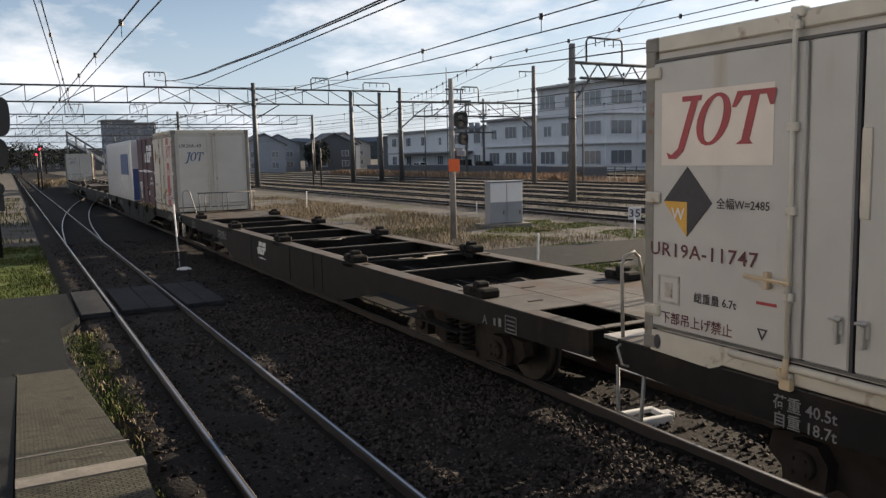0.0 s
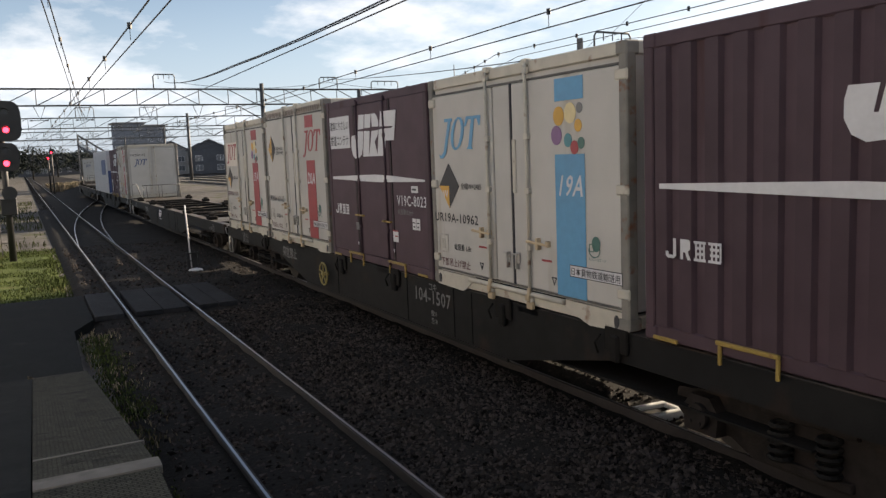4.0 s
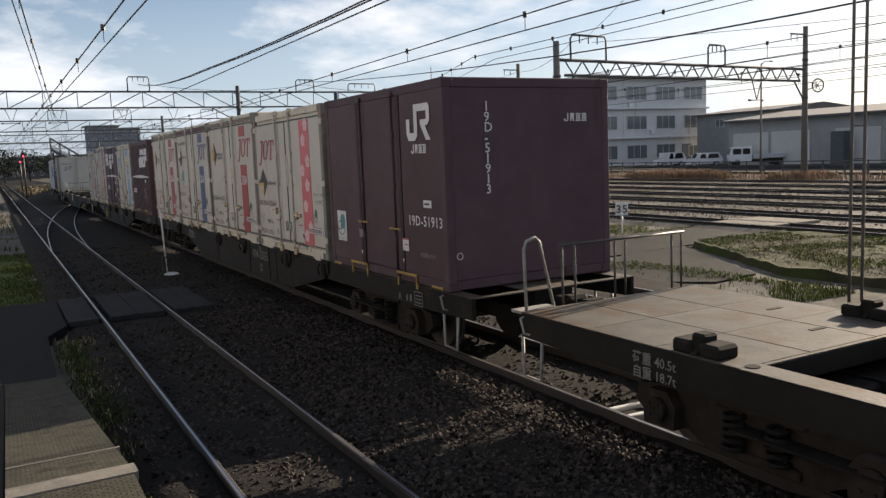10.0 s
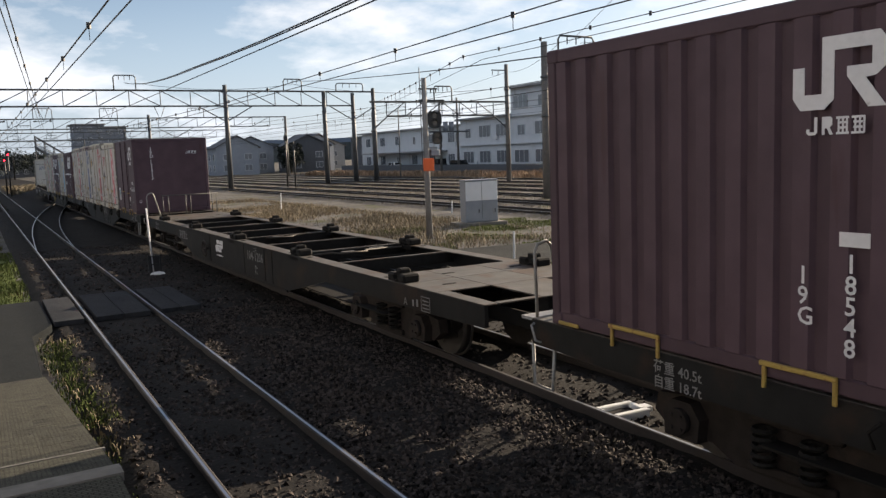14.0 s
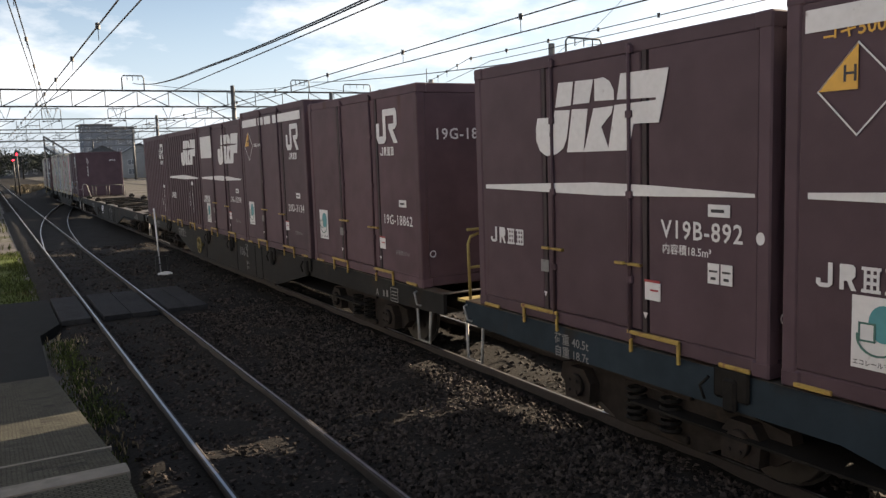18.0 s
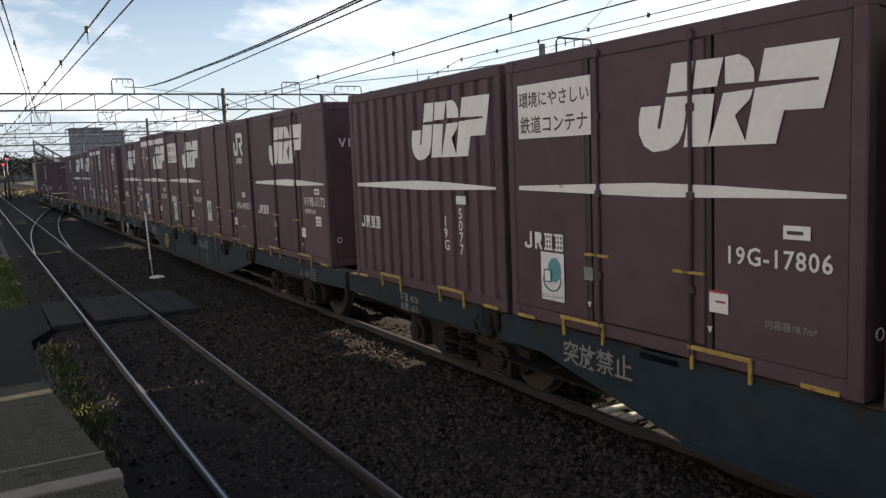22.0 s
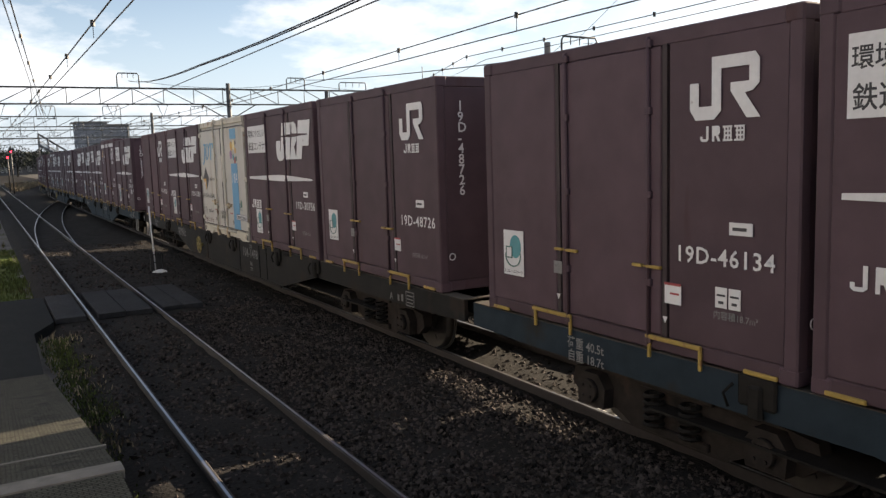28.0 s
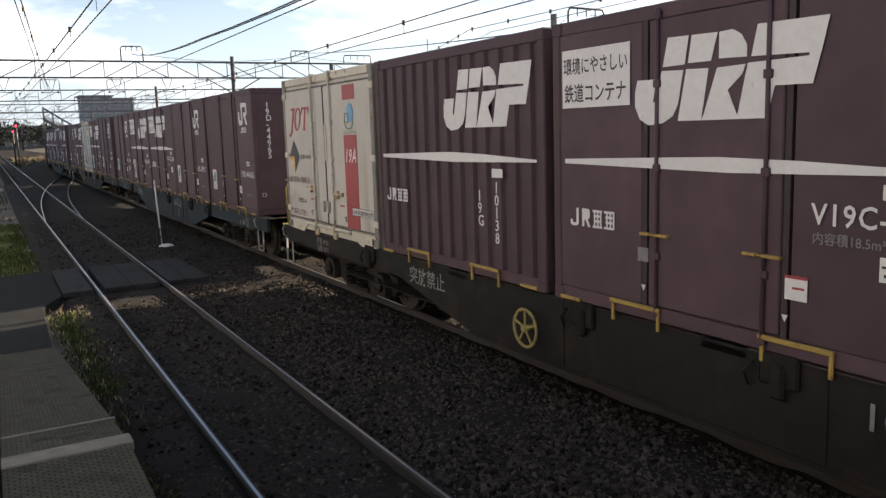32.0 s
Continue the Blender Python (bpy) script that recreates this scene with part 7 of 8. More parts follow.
    blades("dry_grass", clumped(5000, 14.4, 20.5, 4.5, 16.0, -0.03, 0.03, 0.1, 25, 0.7, -0.2, lambda x, y: x > 14.5 + max(0.0, y - 11.2) * 0.5), M_DRY, "dry stalks on the old platform", seed=25, width=0.01)
    blades("dry_grass", clumped(26000, 20.3, 48.6, 20, 90, -0.11, 0.04, 0.17, 13, 0.22, -0.15, lambda x, y: all(abs(x - tx) > 0.55 for tx in YARD_X)), M_DRY, "dry grass between the sidings", seed=13, width=0.022)
    blades("dry_grass", clumped(3000, 3.3, 8.0, 104, 138, -0.2, 0.4, 1.0, 31, 0.3, -0.2, lambda x, y: x < 3.6 + (y - 100) * 0.13), M_DRY, "pale straw tufts between the tracks", seed=31, width=0.05)
    blades("reeds", clumped(15000, 49.5, 53.0, 26, 72, -0.2, 0.35, 1.05, 14, 0.16, 0.02), M_REED, "band of tall orange-brown dry reeds below the fence", seed=14, width=0.022)
    blades("reeds", clumped(7000, 50.5, 58, 72, 150, -0.2, 0.5, 1.2, 15, 0.1, -0.1), M_REED, "tall dry reeds far along the yard", seed=15, width=0.04)


yard_ground()


def verge():
    """The green verge beyond the foot crossing, a lumpy sheet."""
    nx, ny = 20, 40
    verts = [(-5.0 + 5.7 * i / nx, 18.5 + 12.5 * j / ny, -0.205 if i in (0, nx) or j in (0, ny) else -0.17 + 0.03 * noise.noise((i * 0.9, j * 0.9, 3))) for j in range(ny + 1) for i in range(nx + 1)]
    faces = [(j * (nx + 1) + i, j * (nx + 1) + i + 1, (j + 1) * (nx + 1) + i + 1, (j + 1) * (nx + 1) + i) for j in range(ny) for i in range(nx)]
    me = bpy.data.meshes.new("verge")
    me.from_pydata(verts, [], faces)
    me.materials.append(M_LAWN)
    tagged(put("verge", me), "green grassy verge beside the track", "grass", kind="structure")


def footbridge():
    """A covered stair of a footbridge far along the tracks: a sloping roof on posts over a flight with rails."""
    ob = thing("footbridge", "grey covered footbridge stair rising beside the tracks far away", "footbridge", pose(0, 205, -0.2))
    low, high = (19.8, 2.4), (12.4, 7.6)
    for name, up, thick, mat in (("flight", 0.0, 0.35, M_WALLDARK), ("roof", 2.5, 0.22, M_ROOF)):
        bm = B()
        prism(bm, [(low[0], -1.6, low[1] + up), (high[0], -1.6, high[1] + up), (high[0], -1.6, high[1] + up + thick), (low[0], -1.6, low[1] + up + thick)], (0, 3.2, 0))
        part(name, bm, mat, ob)
    for y in (-1.62, 1.58):
        for up in (0.75, 1.2):
            bm = B()
            rod(bm, (low[0], y, low[1] + up), (high[0], y, high[1] + up), 0.07, n=6)
            part("hand_rail", bm, M_CABPANEL, ob)
        for k in range(5):
            u = k / 4
            x, z = low[0] + (high[0] - low[0]) * u, low[1] + (high[1] - low[1]) * u
            bm = B()
            rod(bm, (x, y, 0 if k in (0, 2, 4) else z), (x, y, z + 2.5), 0.1, n=6)
            part("post", bm, M_WALLDARK, ob)


def utility_poles():
    """Two street poles with cross arms and a transformer deck between them, before the long building."""
    for x, top, arms in ((57.6, 10.3, ((9.9, 2.4), (9.0, 1.8))), (60.5, 10.8, ((10.3, 2.2), (8.6, 1.6), (8.0, 1.2)))):
        ob = thing("utility_pole", "grey street pole with cross arms and insulators", "pole", pose(x, 100, -0.2), group="street poles")
        bm = B()
        rod(bm, (0, 0, 0), (0, 0, top), 0.19, 0.13, n=10)
        part("shaft", bm, M_POLEDARK, ob)
        for z, w in arms:
            bm = B()
            box(bm, -w / 2, w / 2, -0.06, 0.06, z - 0.06, z + 0.06)
            arm = part("cross_arm", bm, M_IRON, ob)
            for k in range(4):
                bm = B()
                rod(bm, (w * (k / 3 - 0.5) * 0.95, 0, z + 0.06), (w * (k / 3 - 0.5) * 0.95, 0, z + 0.28), 0.06, 0.04, n=6)
                part("insulator", bm, M_CABPANEL, arm)
    ob = thing("transformer_deck", "steel deck carrying grey transformers between two street poles", "transformer", pose(59.0, 100, -0.2))
    bm = B()
    box(bm, -3.0, 3.2, -0.35, 0.35, 5.9, 6.1, 0.02)
    part("deck", bm, M_IRON, ob)
    for x in (-0.5, 0.5):
        bm = B()
        rod(bm, (x, 0, 6.1), (x, 0, 7.3), 0.36, n=14)
        rod(bm, (x, 0, 7.3), (x, 0, 7.38), 0.39, n=14)
        part("transformer", bm, M_CABINET, ob)
    for x in (-1.3, 1.3):
        bm = B()
        rod(bm, (x, 0, 5.9), (x * 0.9, 0, 3.9), 0.05, n=5)
        part("strut", bm, M_IRON, ob)


def bare_tree(at, h, seed):
    """A small leafless tree: a tapered trunk, forking limbs and fine twigs."""
    rng = random.Random(seed)
    ob = thing("bare_tree", "leafless small tree beside the sheds", "tree", pose(at[0], at[1], -0.2), group="bare trees")
    twigs = B()
    bm = B()
    rod(bm, (0, 0, 0), (0, 0, h * 0.4), 0.14, 0.1, n=8)
    part("trunk", bm, M_SLEEPER, ob)

    def grow(p, d, l, r, level):
        q = p + d * l
        if level < 2:
            b = B()
            rod(b, p, q, r, r * 0.7, n=6)
            part("limb", b, M_SLEEPER, ob)
        else:
            rod(twigs, p, q, r, r * 0.6, n=4)
        if level < 4:
            for _ in range(3):
                e = (d + Vector((rng.uniform(-0.8, 0.8), rng.uniform(-0.8, 0.8), rng.uniform(-0.1, 0.6)))).normalized()
                grow(q, e, l * rng.uniform(0.55, 0.8), r * 0.62, level + 1)
    for _ in range(3):
        grow(Vector((0, 0, h * 0.38)), Vector((rng.uniform(-0.6, 0.6), rng.uniform(-0.6, 0.6), 1)).normalized(), h * 0.24, 0.075, 0)
    tagged(part("twigs", twigs, M_SLEEPER, ob), kind="stuff")


def evergreen(at, h, w, seed):
    """A dark bushy tree: trunk, limbs and a ragged crown of many leaf tufts."""
    rng = np.random.default_rng(seed)
    ob = thing("tree", "dark evergreen tree with a ragged crown far beyond the yard", "tree", pose(at[0], at[1], -0.2), group="far trees")
    bm = B()
    rod(bm, (0, 0, 0), (0, 0, h * 0.8), 0.22, 0.06, n=8)
    part("trunk", bm, M_SLEEPER, ob)
    verts, faces = [], []
    for _ in range(900):
        v = rng.normal(size=3)
        v /= np.linalg.norm(v)
        r = rng.uniform(0.55, 1.0) * (1 + 0.35 * noise.noise((v[0] * 2, v[1] * 2, v[2] * 2 + seed)))
        c = np.array((v[0] * w * r, v[1] * w * r, h * 0.58 + v[2] * h * 0.42 * r))
        for _ in range(2):
            o = rng.normal(size=(3, 3)) * 0.22
            k = len(verts)
            verts += [tuple(c + q) for q in o]
            faces.append((k, k + 1, k + 2))
    me = bpy.data.meshes.new("crown")
    me.from_pydata(verts, [], faces)
    me.materials.append(M_LEAF)
    put("crown", me, ob)


def far_clutter():
    verge()
    footbridge()
    utility_poles()
    bare_tree((96, 47), 9.5, 3)
    bare_tree((93, 52), 8.5, 4)
    for k, (x, y, h, w) in enumerate(((-6, 150, 6, 3.0), (-9, 165, 7, 3.5), (-4.5, 128, 4.5, 2.4), (60, 170, 6.5, 3.0), (-14, 185, 8, 4), (46, 262, 7, 4), (-3, 196, 7, 4), (3, 240, 9, 5), (-8, 232, 8, 5), (10, 268, 9, 5.5), (-16, 262, 9, 6), (18, 290, 9, 5), (-2, 300, 10, 6))):
        evergreen((x, y), h, w, 20 + k)
    # low huts, crates and lamp posts along the far end of the tracks
    for x, y, w, d, h, m in ((-4.5, 96, 3, 4, 2.6, M_WALLGREY), (-5.5, 120, 4, 6, 3.0, M_WALLDARK), (-3.6, 71, 1.4, 0.8, 1.6, M_CABINET)):
        ob = thing("trackside_hut", "small grey trackside hut with a flat lid roof", "hut", pose(x, y, -0.2), group="trackside huts")
        bm = B()
        box(bm, -w / 2, w / 2, -d / 2, d / 2, 0, h, 0.02)
        part("wall", bm, m, ob)
        bm = B()
        box(bm, -w / 2 - 0.1, w / 2 + 0.1, -d / 2 - 0.1, d / 2 + 0.1, h, h + 0.1, 0.02)
        part("roof", bm, M_ROOF, ob)
        bm = B()
        box(bm, -w * 0.2, w * 0.2, -d / 2 - 0.03, -d / 2, 0.1, h * 0.8, 0.008)
        part("door", bm, M_CABPANEL if m is not M_CABPANEL else M_CABINET, ob)
    for x, y, h in ((-3.0, 60, 7.5), (-3.4, 105, 8.5), (47, 60, 9), (48.5, 95, 9), (55.5, 118, 10), (62, 155, 10), (58.5, 48, 9.5), (66, 40, 9.5)):
        ob = thing("lamp_post", "thin grey lamp post standing beside the tracks", "lamp post", pose(x, y, -0.2), group="lamp posts")
        bm = B()
        rod(bm, (0, 0, 0), (0, 0, h), 0.1, 0.06, n=8)
        part("post", bm, M_POLEDARK, ob)
        bm = B()
        tube(bm, [(0, 0, h - 0.1), (0.3, -0.1, h + 0.15), (0.9, -0.2, h + 0.2)], 0.03)
        part("arm", bm, M_IRON, ob)
        bm = B()
        box(bm, 0.75, 1.15, -0.3, -0.12, h + 0.12, h + 0.22, 0.03)
        part("lamp_head", bm, M_CABINET, ob)
    # more houses behind the yard
    rng = random.Random(9)
    for x, y, w, d, h, wall in ((34, 215, 9, 8, 6.0, M_WALLGREY), (28, 235, 9, 9, 6.2, M_WALLDARK), (55, 207, 9, 8, 5.8, M_WALLGREY), (70, 186, 9, 9, 6.4, M_HOUSE), (92, 178, 10, 9, 6.4, M_WALLDARK), (100, 198, 10, 9, 6.0, M_WALLGREY), (-18, 228, 10, 9, 6.0, M_WALLDARK), (-30, 215, 10, 9, 6.0, M_WALLGREY), (108, 120, 10, 10, 6.5, M_WALLDARK), (112, 140, 10, 10, 6.5, M_WALLGREY)):
        house((x, y), w, d, h, rng.uniform(-20, 20), wall, M_ROOF, "two-storey house with a grey pitched roof in the distance")


# ---------------------------------------------------------------- buildings
def window_mesh(w, h, panes):
    f = B()
    t = 0.06
    for x0, x1, z0, z1 in ((-w / 2, w / 2, -t, 0), (-w / 2, w / 2, h, h + t), (-w / 2 - t, -w / 2, -t, h + t), (w / 2, w / 2 + t, -t, h + t)):
        box(f, x0, x1, -0.08, 0.05, z0, z1)
    for k in range(1, panes):
        x = -w / 2 + w * k / panes
        box(f, x - 0.03, x + 0.03, -0.05, 0.05, 0, h)
    g = B()
    box(g, -w / 2, w / 2, 0.0, 0.03, 0, h)
    return finish("window", f, M_CABPANEL), finish("pane", g, M_GLASS)


def place_windows(ob, meshes, spots):
    for m in spots:
        win = put("window", meshes[0], ob, m)
        put("pane", meshes[1], win, pose(0, -0.03, 0))


def office(name, label, x0, x1, y0, y1, h, storeys, win_w, gap_y, gap_x, flat_roof=True, mat=None, ledge=True):
    """A block with rows of windows towards the tracks (its -x side) and towards the station (its -y side)."""
    ob = thing(name, label, "building", pose(0, 0, -0.2))
    mat = mat or M_WALLWHITE
    bm = B()
    box(bm, x0, x1, y0, y1, 0, h)
    part("wall", bm, mat, ob)
    bm = B()
    box(bm, x0 - 0.9, x1 + 0.5, y0 - 0.9, y1 + 0.5, h, h + 0.35, 0.05)
    part("roof", bm, M_WALLGREY if flat_roof else M_ROOF, ob)
    step = h / storeys
    ms = window_mesh(win_w, step * 0.44, 3)
    small = window_mesh(win_w * 0.5, step * 0.36, 2)
    spots, tiny = [], []
    for s in range(storeys):
        z = s * step + step * 0.30
        n = int((y1 - y0 - 1.0) / gap_y)
        for i in range(n):
            y = y0 + (y1 - y0) * (i + 0.5) / n
            (spots if (i + s) % 4 != 3 else tiny).append(pose(x0 - 0.03, y, z, 0, 0, -90))
        n = int((x1 - x0 - 1.0) / gap_x)
        for i in range(n):
            x = x0 + (x1 - x0) * (i + 0.5) / n
            (spots if not (s == 0 and i == n - 1) else tiny).append(pose(x, y0 - 0.03, z))
        if ledge and s:
            bm = B()
            box(bm, x0 - 0.55, x1 + 0.1, y0 - 0.55, y1, s * step - 0.14, s * step + 0.12, 0.03)
            part("ledge", bm, mat, ob)
    place_windows(ob, ms, spots)
    place_windows(ob, small, tiny)
    return ob


def air_unit(ob, m):
    bm = B()
    box(bm, -0.4, 0.4, -0.3, 0, 0, 0.6, 0.03)
    rod(bm, (0.05, -0.31, 0.3), (0.05, -0.3, 0.3), 0.22, n=12)
    part("air_conditioner", bm, M_CARWHITE, ob, at=m)


def house(at, w, d, h, turn, wall, roof, label, rise=2.2):
    ob = thing("house", label, "house", pose(at[0], at[1], -0.2, 0, 0, turn), group="far houses")
    bm = B()
    box(bm, -w / 2, w / 2, -d / 2, d / 2, 0, h)
    prism(bm, [(-w / 2, -d / 2, h), (w / 2, -d / 2, h), (0, -d / 2, h + rise)], (0, d, 0))
    part("wall", bm, wall, ob)
    for s in (-1, 1):
        bm = B()
        prism(bm, [(s * (w / 2 + 0.5), -d / 2 - 0.5, h - 0.3), (0, -d / 2 - 0.5, h + rise + 0.12), (0, -d / 2 - 0.5, h + rise + 0.32), (s * (w / 2 + 0.5), -d / 2 - 0.5, h - 0.1)], (0, d + 1, 0))
        part("roof", bm, roof, ob)
    ms = window_mesh(1.5, 1.2, 2)
    place_windows(ob, ms, [pose(x, -d / 2 - 0.03, z) for x in (-w / 4, w / 4) for z in (1.0, h * 0.55)] + [pose(-w / 2 - 0.03, y, z, 0, 0, -90) for y in (-d / 4, d / 4) for z in (1.0, h * 0.55)])


def buildings():
    ob = office("office_building", "three-storey white office block with rows of windows and ledges", 72.0, 94.0, 87.0, 103.0, 12.3, 3, 3.6, 4.1, 4.6)
    for m in (pose(83, 86.95, 4.6), pose(79, 86.95, 8.4), pose(71.95, 95, 4.7, 0, 0, -90)):
        air_unit(ob, m)
    bm = B()
    box(bm, 89.0, 90.8, 86.9, 87.2, 0, 3.0)
    part("door_recess", bm, M_GLASS, ob)
    bm = B()
    box(bm, 77.0, 79.4, 92, 94, 11.95, 13.6, 0.03)
    part("roof_tank", bm, M_CABPANEL, ob)
    ob = office("office_building", "two-storey white wing with wide windows", 72.6, 86, 103.8, 119.0, 8.3, 2, 3.2, 4.6, 4.5)
    for m in (pose(72.5, 108, 4.9, 0, 0, -90), pose(72.5, 114, 1.0, 0, 0, -90)):
        air_unit(ob, m)
    ob = office("office_building", "long two-storey white building with a low porch roof", 74.0, 88, 121, 163, 7.6, 2, 2.2, 6.5, 4.5, ledge=False)
    bm = B()
    box(bm, 70.5, 74, 126, 156, 3.3, 3.6, 0.05)
    part("porch_roof", bm, M_WALLGREY, ob)
    for y in (128, 139, 150):
        bm = B()
        rod(bm, (71, y, 0), (71, y, 3.3), 0.12, n=8)
        part("porch_post", bm, M_WALLGREY, ob)
    # sheds
    ob = thing("shed", "long low grey sheet-metal shed with a shallow roof", "building", pose(0, 0, -0.2))
    bm = B()
    box(bm, 78.0, 100, 30, 68.7, 0, 5.2)
    part("wall", bm, M_WALLGREY, ob)
    bm = B()
    prism(bm, [(77.2, 29.5, 5.2), (77.2, 29.5, 5.45), (89, 29.5, 6.6), (101, 29.5, 5.45), (101, 29.5, 5.2)], (0, 39.7, 0))
    part("roof", bm, M_ROOF, ob)
    for y in (36, 44, 52, 60, 65.4):
        bm = B()
        box(bm, 77.9, 78.0, y - 2.5, y + 2.5, 0, 3.9, 0.02)
        d = part("roller_door", bm, M_CURTAIN if y != 44 else M_WALLDARK, ob)
    bm = B()
    box(bm, 76.4, 78.0, 52.5, 54.0, 0, 3.6, 0.03)
    part("porch", bm, M_WALLDARK, ob)
    ob = thing("shed", "darker low shed with small high windows", "building", pose(0, 0, -0.2))
    bm = B()
    box(bm, 90.0, 108, 71.5, 85, 0, 6.8)
    part("wall", bm, M_WALLGREY, ob)
    bm = B()
    prism(bm, [(89.4, 71, 6.8), (89.4, 71, 7.0), (99, 71, 7.9), (108.6, 71, 7.0), (108.6, 71, 6.8)], (0, 14.5, 0))
    part("roof", bm, M_ROOF, ob)
    ms = window_mesh(1.4, 0.9, 2)
    place_windows(ob, ms, [pose(89.97, 73 + 2.6 * i, 5.2, 0, 0, -90) for i in range(4)])
    bm = B()
    for x in range(6):
        rod(bm, (60 + x * 3.2, 30, 6.4), (60 + x * 3.2, 30, 7.6), 0.05, n=6)
    for z in (7.0, 7.6):
        rod(bm, (60, 30, z), (76, 30, z), 0.05, n=6)
    ob = thing("walkway", "raised walkway with railings far across the yard", "walkway", pose(0, 0, 0))
    part("railing", bm, M_IRON, ob)
    bm = B()
    box(bm, 58, 78, 28.8, 31, 5.9, 6.2)
    part("deck", bm, M_WALLGREY, ob)
    for x in (59, 66, 73):
        bm = B()
        rod(bm, (x, 30, -0.2), (x, 30, 5.95), 0.2, n=10)
        part("column", bm, M_WALLGREY, ob)
    # houses and blocks beyond
    rng = random.Random(4)
    for x, y, w, d, h, wall in ((66, 178, 10, 9, 6.0, M_WALLDARK), (57, 190, 10, 9, 6.2, M_HOUSE), (49, 176, 9, 9, 6.0, M_HOUSE), (74, 200, 11, 9, 6.5, M_WALLDARK), (42, 205, 10, 9, 6.0, M_WALLDARK), (84, 215, 12, 10, 6.5, M_WALLGREY), (62, 225, 11, 10, 6.3, M_WALLDARK), (47, 235, 10, 10, 6.0, M_WALLGREY)):
        house((x, y), w, d, h, rng.uniform(-14, 14), wall, M_ROOF, "two-storey house with a dark pitched roof beyond the yard")
    for x0, x1, h in ((32.0, 42.2, 18.2), (42.21, 49.6, 17.2)):
        office("apartment_block", "flat-roofed apartment block far away, haze blue-grey put into its walls", x0, x1, 318, 332, h, 5, 1.5, 5, 2.6, mat=M_FARBLOCK, ledge=False)
    for x, y, w, d, h in ((-40, 300, 30, 14, 9), (-10, 340, 26, 14, 8), (14, 360, 20, 12, 8), (-70, 260, 26, 14, 9), (120, 260, 30, 14, 10), (160, 230, 24, 14, 9), (150, 180, 30, 14, 8)):
        office("far_building", "low grey building in the hazy distance", x, x + w, y, y + d, h, 2 if h < 9 else 3, 2.0, 5, 5, mat=M_WALLDARK, ledge=False)


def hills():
    for k, (r, h, lab) in enumerate(((2300, 95, "hills on the horizon with haze blue put into their colour"), (1200, 46, "low wooded ridge in the distance"))):
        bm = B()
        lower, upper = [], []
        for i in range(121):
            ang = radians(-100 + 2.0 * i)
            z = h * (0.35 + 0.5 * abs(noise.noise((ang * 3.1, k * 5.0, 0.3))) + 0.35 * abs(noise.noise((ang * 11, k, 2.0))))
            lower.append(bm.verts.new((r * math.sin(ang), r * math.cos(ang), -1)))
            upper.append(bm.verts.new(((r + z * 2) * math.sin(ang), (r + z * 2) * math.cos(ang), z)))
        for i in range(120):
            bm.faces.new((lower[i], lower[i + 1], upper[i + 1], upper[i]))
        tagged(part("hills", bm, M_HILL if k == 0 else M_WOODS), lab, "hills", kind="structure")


def fence():
    ob = thing("fence", "dark post-and-rail fence along the yard's edge", "fence", kind="")
    bm = B()
    rod(bm, (0, 0, 0), (0, 0, 1.25), 0.07, n=6)
    me = finish("post", bm, M_IRON)
    p, q = Vector((53.5, 22, -0.2)), Vector((70, 165, -0.2))
    n = 72
    for i in range(n + 1):
        put("post", me, ob, Matrix.Translation(p.lerp(q, i / n)))
    for z in (0.5, 0.85, 1.18):
        bm = B()
        rod(bm, p + Vector((0, 0, z)), q + Vector((0, 0, z)), 0.045, n=5)
        part("rail", bm, M_IRON, ob)
    bm = B()
    prism(bm, [(54.2, 10, 0.0), (73.5, 170, 0.0), (84, 170, 0.0), (78, 10, 0.0)], (0, 0, -0.3))
    tagged(part("street", bm, M_ASPHALT), "grey street behind the fence", "road", kind="structure")


def bank_wall():
    bm = B()
    prism(bm, [(56.0, 68, -0.2), (63.4, 150, -0.2), (63.9, 150, -0.2), (56.5, 68, -0.2)], (0, 0, 1.25))
    tagged(part("bank_wall", bm, M_WALLDARK), "low dark retaining wall below the fence", "wall", kind="structure")


bank_wall()


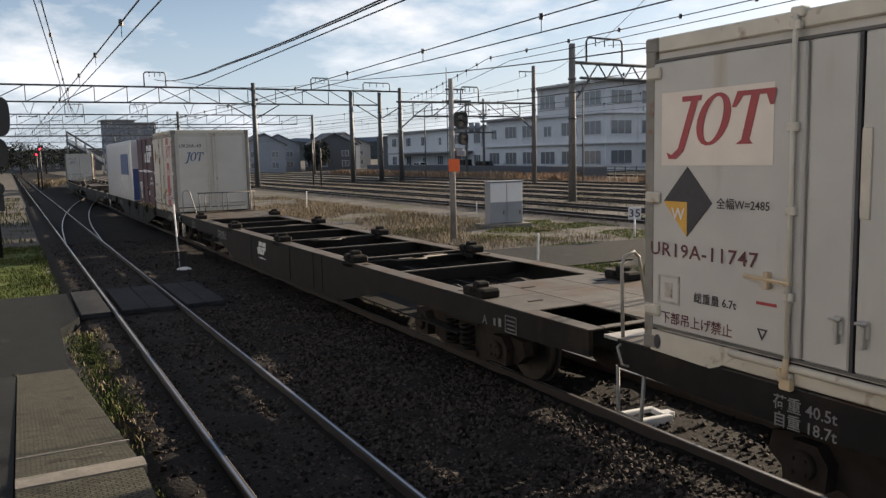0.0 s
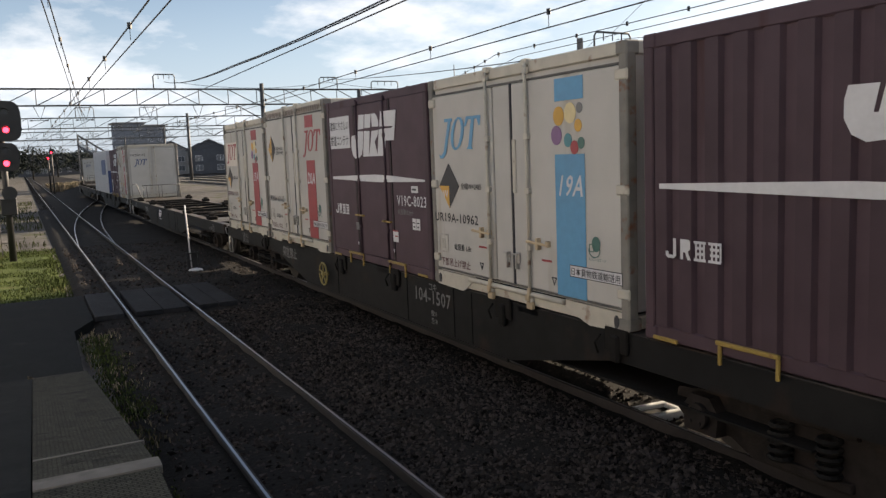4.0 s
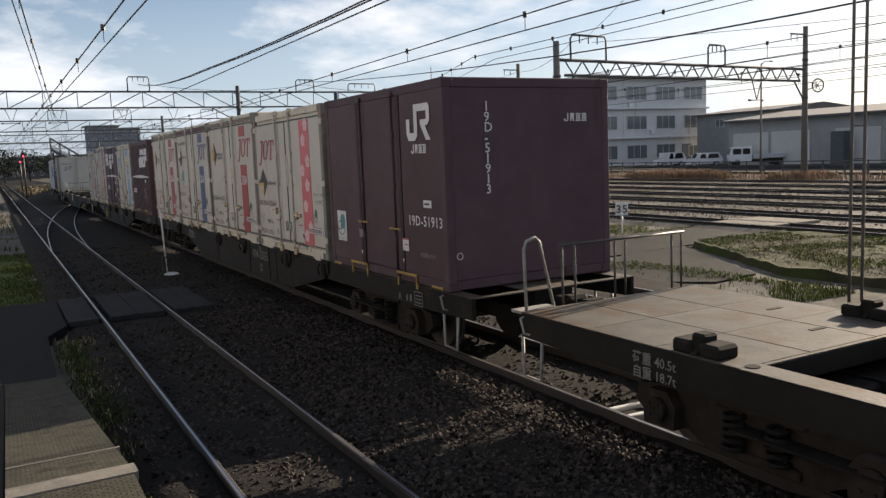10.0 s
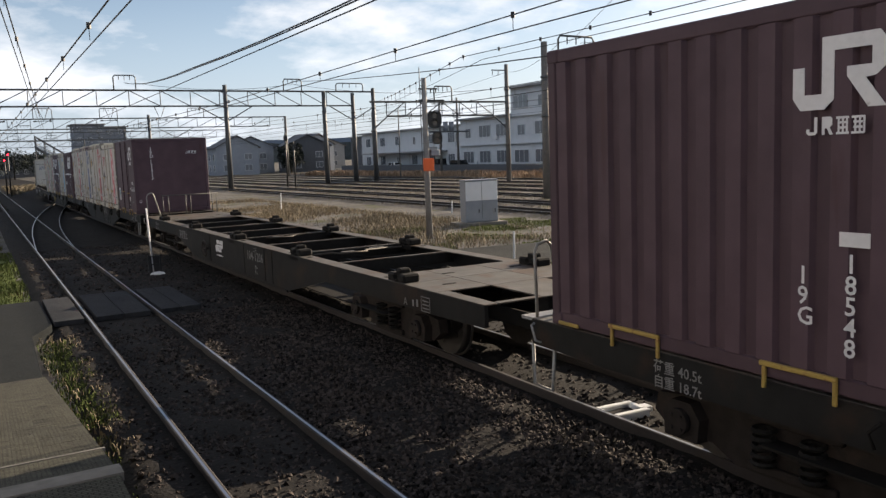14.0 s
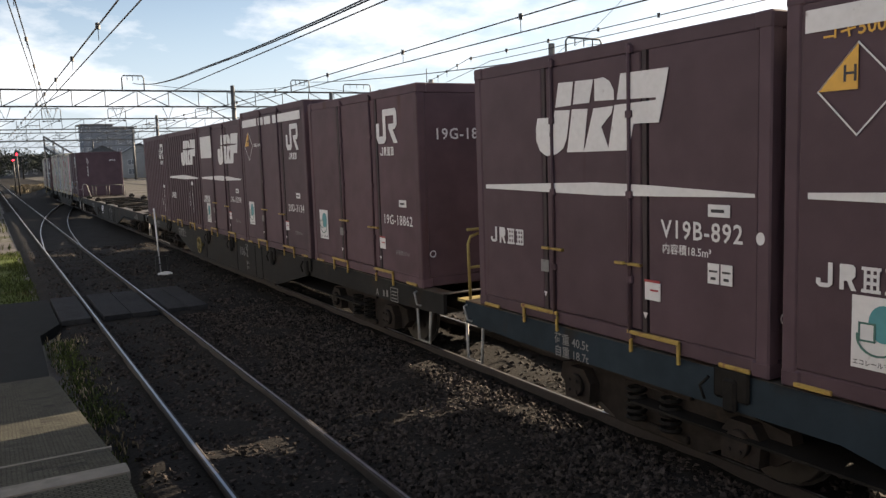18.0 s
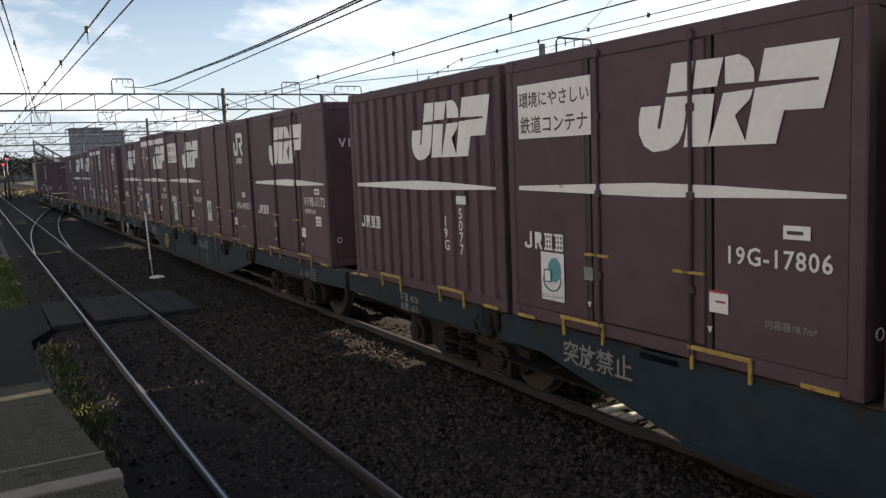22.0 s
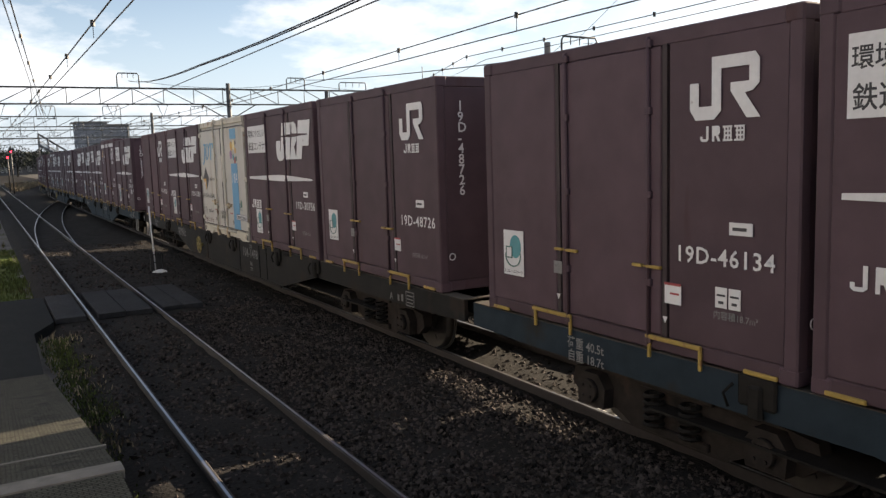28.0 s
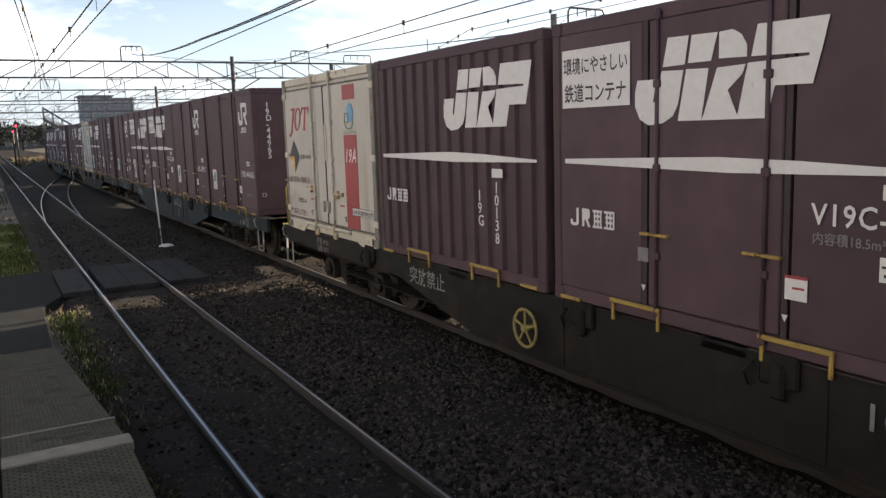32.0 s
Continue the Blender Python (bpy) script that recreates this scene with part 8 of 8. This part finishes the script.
def car(at, turn, paint, label, long=4.0, high=1.5, van=False):
    ob = thing("parked_car", label, "car", pose(at[0], at[1], 0.0, 0, 0, turn), group="parked cars")
    l = long / 2
    bm = B()
    pts = [(-l, 0.3), (l, 0.3), (l, 0.75), (l - 0.1, 0.85), (l - 0.95, 0.95), (l - 1.35, high - 0.02) if not van else (l - 0.8, high), (-l + 0.5, high), (-l + 0.05, 0.95)]
    prism(bm, [(x, -0.82, z) for x, z in pts], (0, 1.64, 0))
    bmesh.ops.bevel(bm, geom=list(bm.edges), offset=0.05, segments=2, affect="EDGES")
    part("body", bm, paint, ob)
    for s in (-1, 1):
        for x0, x1 in ((-l + 0.45, -0.25), (-0.15, l - 1.45)):
            bm = B()
            prism(bm, [(x0, s * 0.83, 0.98), (x1, s * 0.83, 0.98), (x1 - 0.22, s * 0.83, high - 0.12), (x0 + 0.12, s * 0.83, high - 0.12)], (0, s * 0.012, 0))
            part("side_window", bm, M_CARGLASS, ob)
    bm = B()
    prism(bm, [(l - 0.97, -0.68, 0.99), (l - 0.97, 0.68, 0.99), (l - 1.30, 0.62, high - 0.1), (l - 1.30, -0.62, high - 0.1)], (0.05, 0, 0.03))
    part("windscreen", bm, M_CARGLASS, ob)
    for y in (-0.55, 0.55):
        bm = B()
        box(bm, l - 0.03, l + 0.015, y - 0.17, y + 0.17, 0.62, 0.76, 0.02)
        part("headlight", bm, M_CABPANEL, ob)
    for x in (-l + 0.75, l - 0.8):
        for s in (-1, 1):
            bm = B()
            rod(bm, (x, s * 0.62, 0.31), (x, s * 0.84, 0.31), 0.31, n=18)
            wh = part("wheel", bm, M_TYRE, ob)
            bm = B()
            rod(bm, (x, s * 0.83, 0.31), (x, s * 0.855, 0.31), 0.19, n=14)
            part("rim", bm, M_CARSILVER, wh)


def truck(at, turn):
    ob = thing("parked_truck", "white double-cab truck parked before the shed", "truck", pose(at[0], at[1], 0.0, 0, 0, turn))
    bm = B()
    prism(bm, [(0.6, -0.9, 0.5), (3.0, -0.9, 0.5), (3.05, -0.9, 1.25), (2.75, -0.9, 2.15), (0.6, -0.9, 2.2)], (0, 1.8, 0))
    bmesh.ops.bevel(bm, geom=list(bm.edges), offset=0.05, segments=2, affect="EDGES")
    part("cab", bm, M_CARWHITE, ob)
    bm = B()
    box(bm, -3.0, 0.5, -0.95, 0.95, 0.8, 1.3, 0.02)
    part("load_bed", bm, M_CARSILVER, ob)
    bm = B()
    box(bm, -3.0, 2.6, -0.4, 0.4, 0.45, 0.7, 0.02)
    part("chassis", bm, M_TYRE, ob)
    for x0, x1 in ((0.8, 1.6), (1.75, 2.65)):
        for s in (-1, 1):
            bm = B()
            box(bm, x0, x1, s * 0.9 - 0.012, s * 0.9 + 0.012, 1.3, 1.95, 0.008)
            part("side_window", bm, M_CARGLASS, ob)
    bm = B()
    prism(bm, [(3.06, -0.75, 1.3), (3.06, 0.75, 1.3), (2.82, 0.7, 2.0), (2.82, -0.7, 2.0)], (0.02, 0, 0.01))
    part("windscreen", bm, M_CARGLASS, ob)
    for x in (-2.0, 2.2):
        for s in (-1, 1):
            bm = B()
            rod(bm, (x, s * 0.65, 0.38), (x, s * 0.9, 0.38), 0.38, n=18)
            part("wheel", bm, M_TYRE, ob)


buildings()
far_clutter()
hills()
fence()
car((74.6, 75.0), 160, M_CARWHITE, "white small van parked before the office", 3.8, 1.75, True)
car((73.6, 68.6), 150, M_CARWHITE, "white estate car parked before the office", 4.2, 1.6)
truck((76.0, 63.0), 140)
car((70.5, 140.0), -95, M_CARWHITE, "white saloon car parked by the long building", 4.6, 1.45)
car((68.5, 120.0), -90, M_CARBLACK, "black van parked by the wing", 4.6, 1.9, True)
car((68.0, 112.0), -90, M_CARBLACK, "dark car parked by the wing", 4.2, 1.6)
car((64.5, 176.0), -95, M_CARSILVER, "silver car parked near the houses", 4.2, 1.6)

# ---------------------------------------------------------------- small pieces of the ground
straight_track("track_near", NEAR_X, -8, 330, 40, "worn steel rails on sleepers beside the platform")
straight_track("track_train", TRAIN_X, -8, 300, 30, "steel rails under the goods train", True)
straight_track("track_side", SIDE_X, -8, 300, -7, "steel rails behind the goods train", True)
for yx in YARD_X:
    straight_track("track_yard", yx, -10, 96 + (yx - 17) * 6.3, -9, "rusty siding rails in the weedy yard")
make_turnout()
scatter_stones(26000, 1.0, 9.0, 2.5, 30, 0.034, 5)
scatter_stones(24000, 2.75, 5.1, 3.0, 15, 0.032, 6)
scatter_stones(9000, 1.2, 2.9, 2.5, 14, 0.028, 7, -0.115)
scatter_stones(9000, 20.6, 46.0, 8, 62, 0.055, 8, -0.1, M_RUBBLE)


def travel(t):
    i = min(31, int(t))
    u = t - i
    v = [TRAVEL[min(32, max(0, k))] for k in range(i - 1, i + 3)]
    if i == 0:
        v[0] = 2 * v[1] - v[2]
    if i == 31:
        v[3] = 2 * v[2] - v[1]
    return v[1] + 0.5 * u * (v[2] - v[0] + u * (2 * v[0] - 5 * v[1] + 4 * v[2] - v[3] + u * (3 * (v[1] - v[2]) + v[3] - v[0])))


def motions():
    def ride(y):
        """The pose of a wagon whose middle is at y along the line, its two bogies on the rails."""
        a, b = beside_line(y - 7.18, TRAIN_X), beside_line(y + 7.18, TRAIN_X)
        return pose((a[0] + b[0]) / 2, (a[1] + b[1]) / 2, 0, 0, 0, math.degrees(math.atan2(a[0] - b[0], b[1] - a[1])))

    for ob, y, along, z in MOVING:
        walk(ob, [(t / 2, ride(y + travel(t / 2)) @ pose(0, along, z)) for t in range(65)])
    # the wheels roll: a row about every 75 degrees
    steps, last = [(0.0, 0.0)], 0.0
    for k in range(1, 32 * FPS + 1):
        turn = math.degrees(travel(k / FPS) / 0.42)
        if turn - last > 50 or k == 32 * FPS:
            steps.append((k / FPS, turn))
            last = turn
    for ob, d in WHEELS:
        walk(ob, [(t, pose(0, d, 0.424, -turn % 360)) for t, turn in steps])


motions()
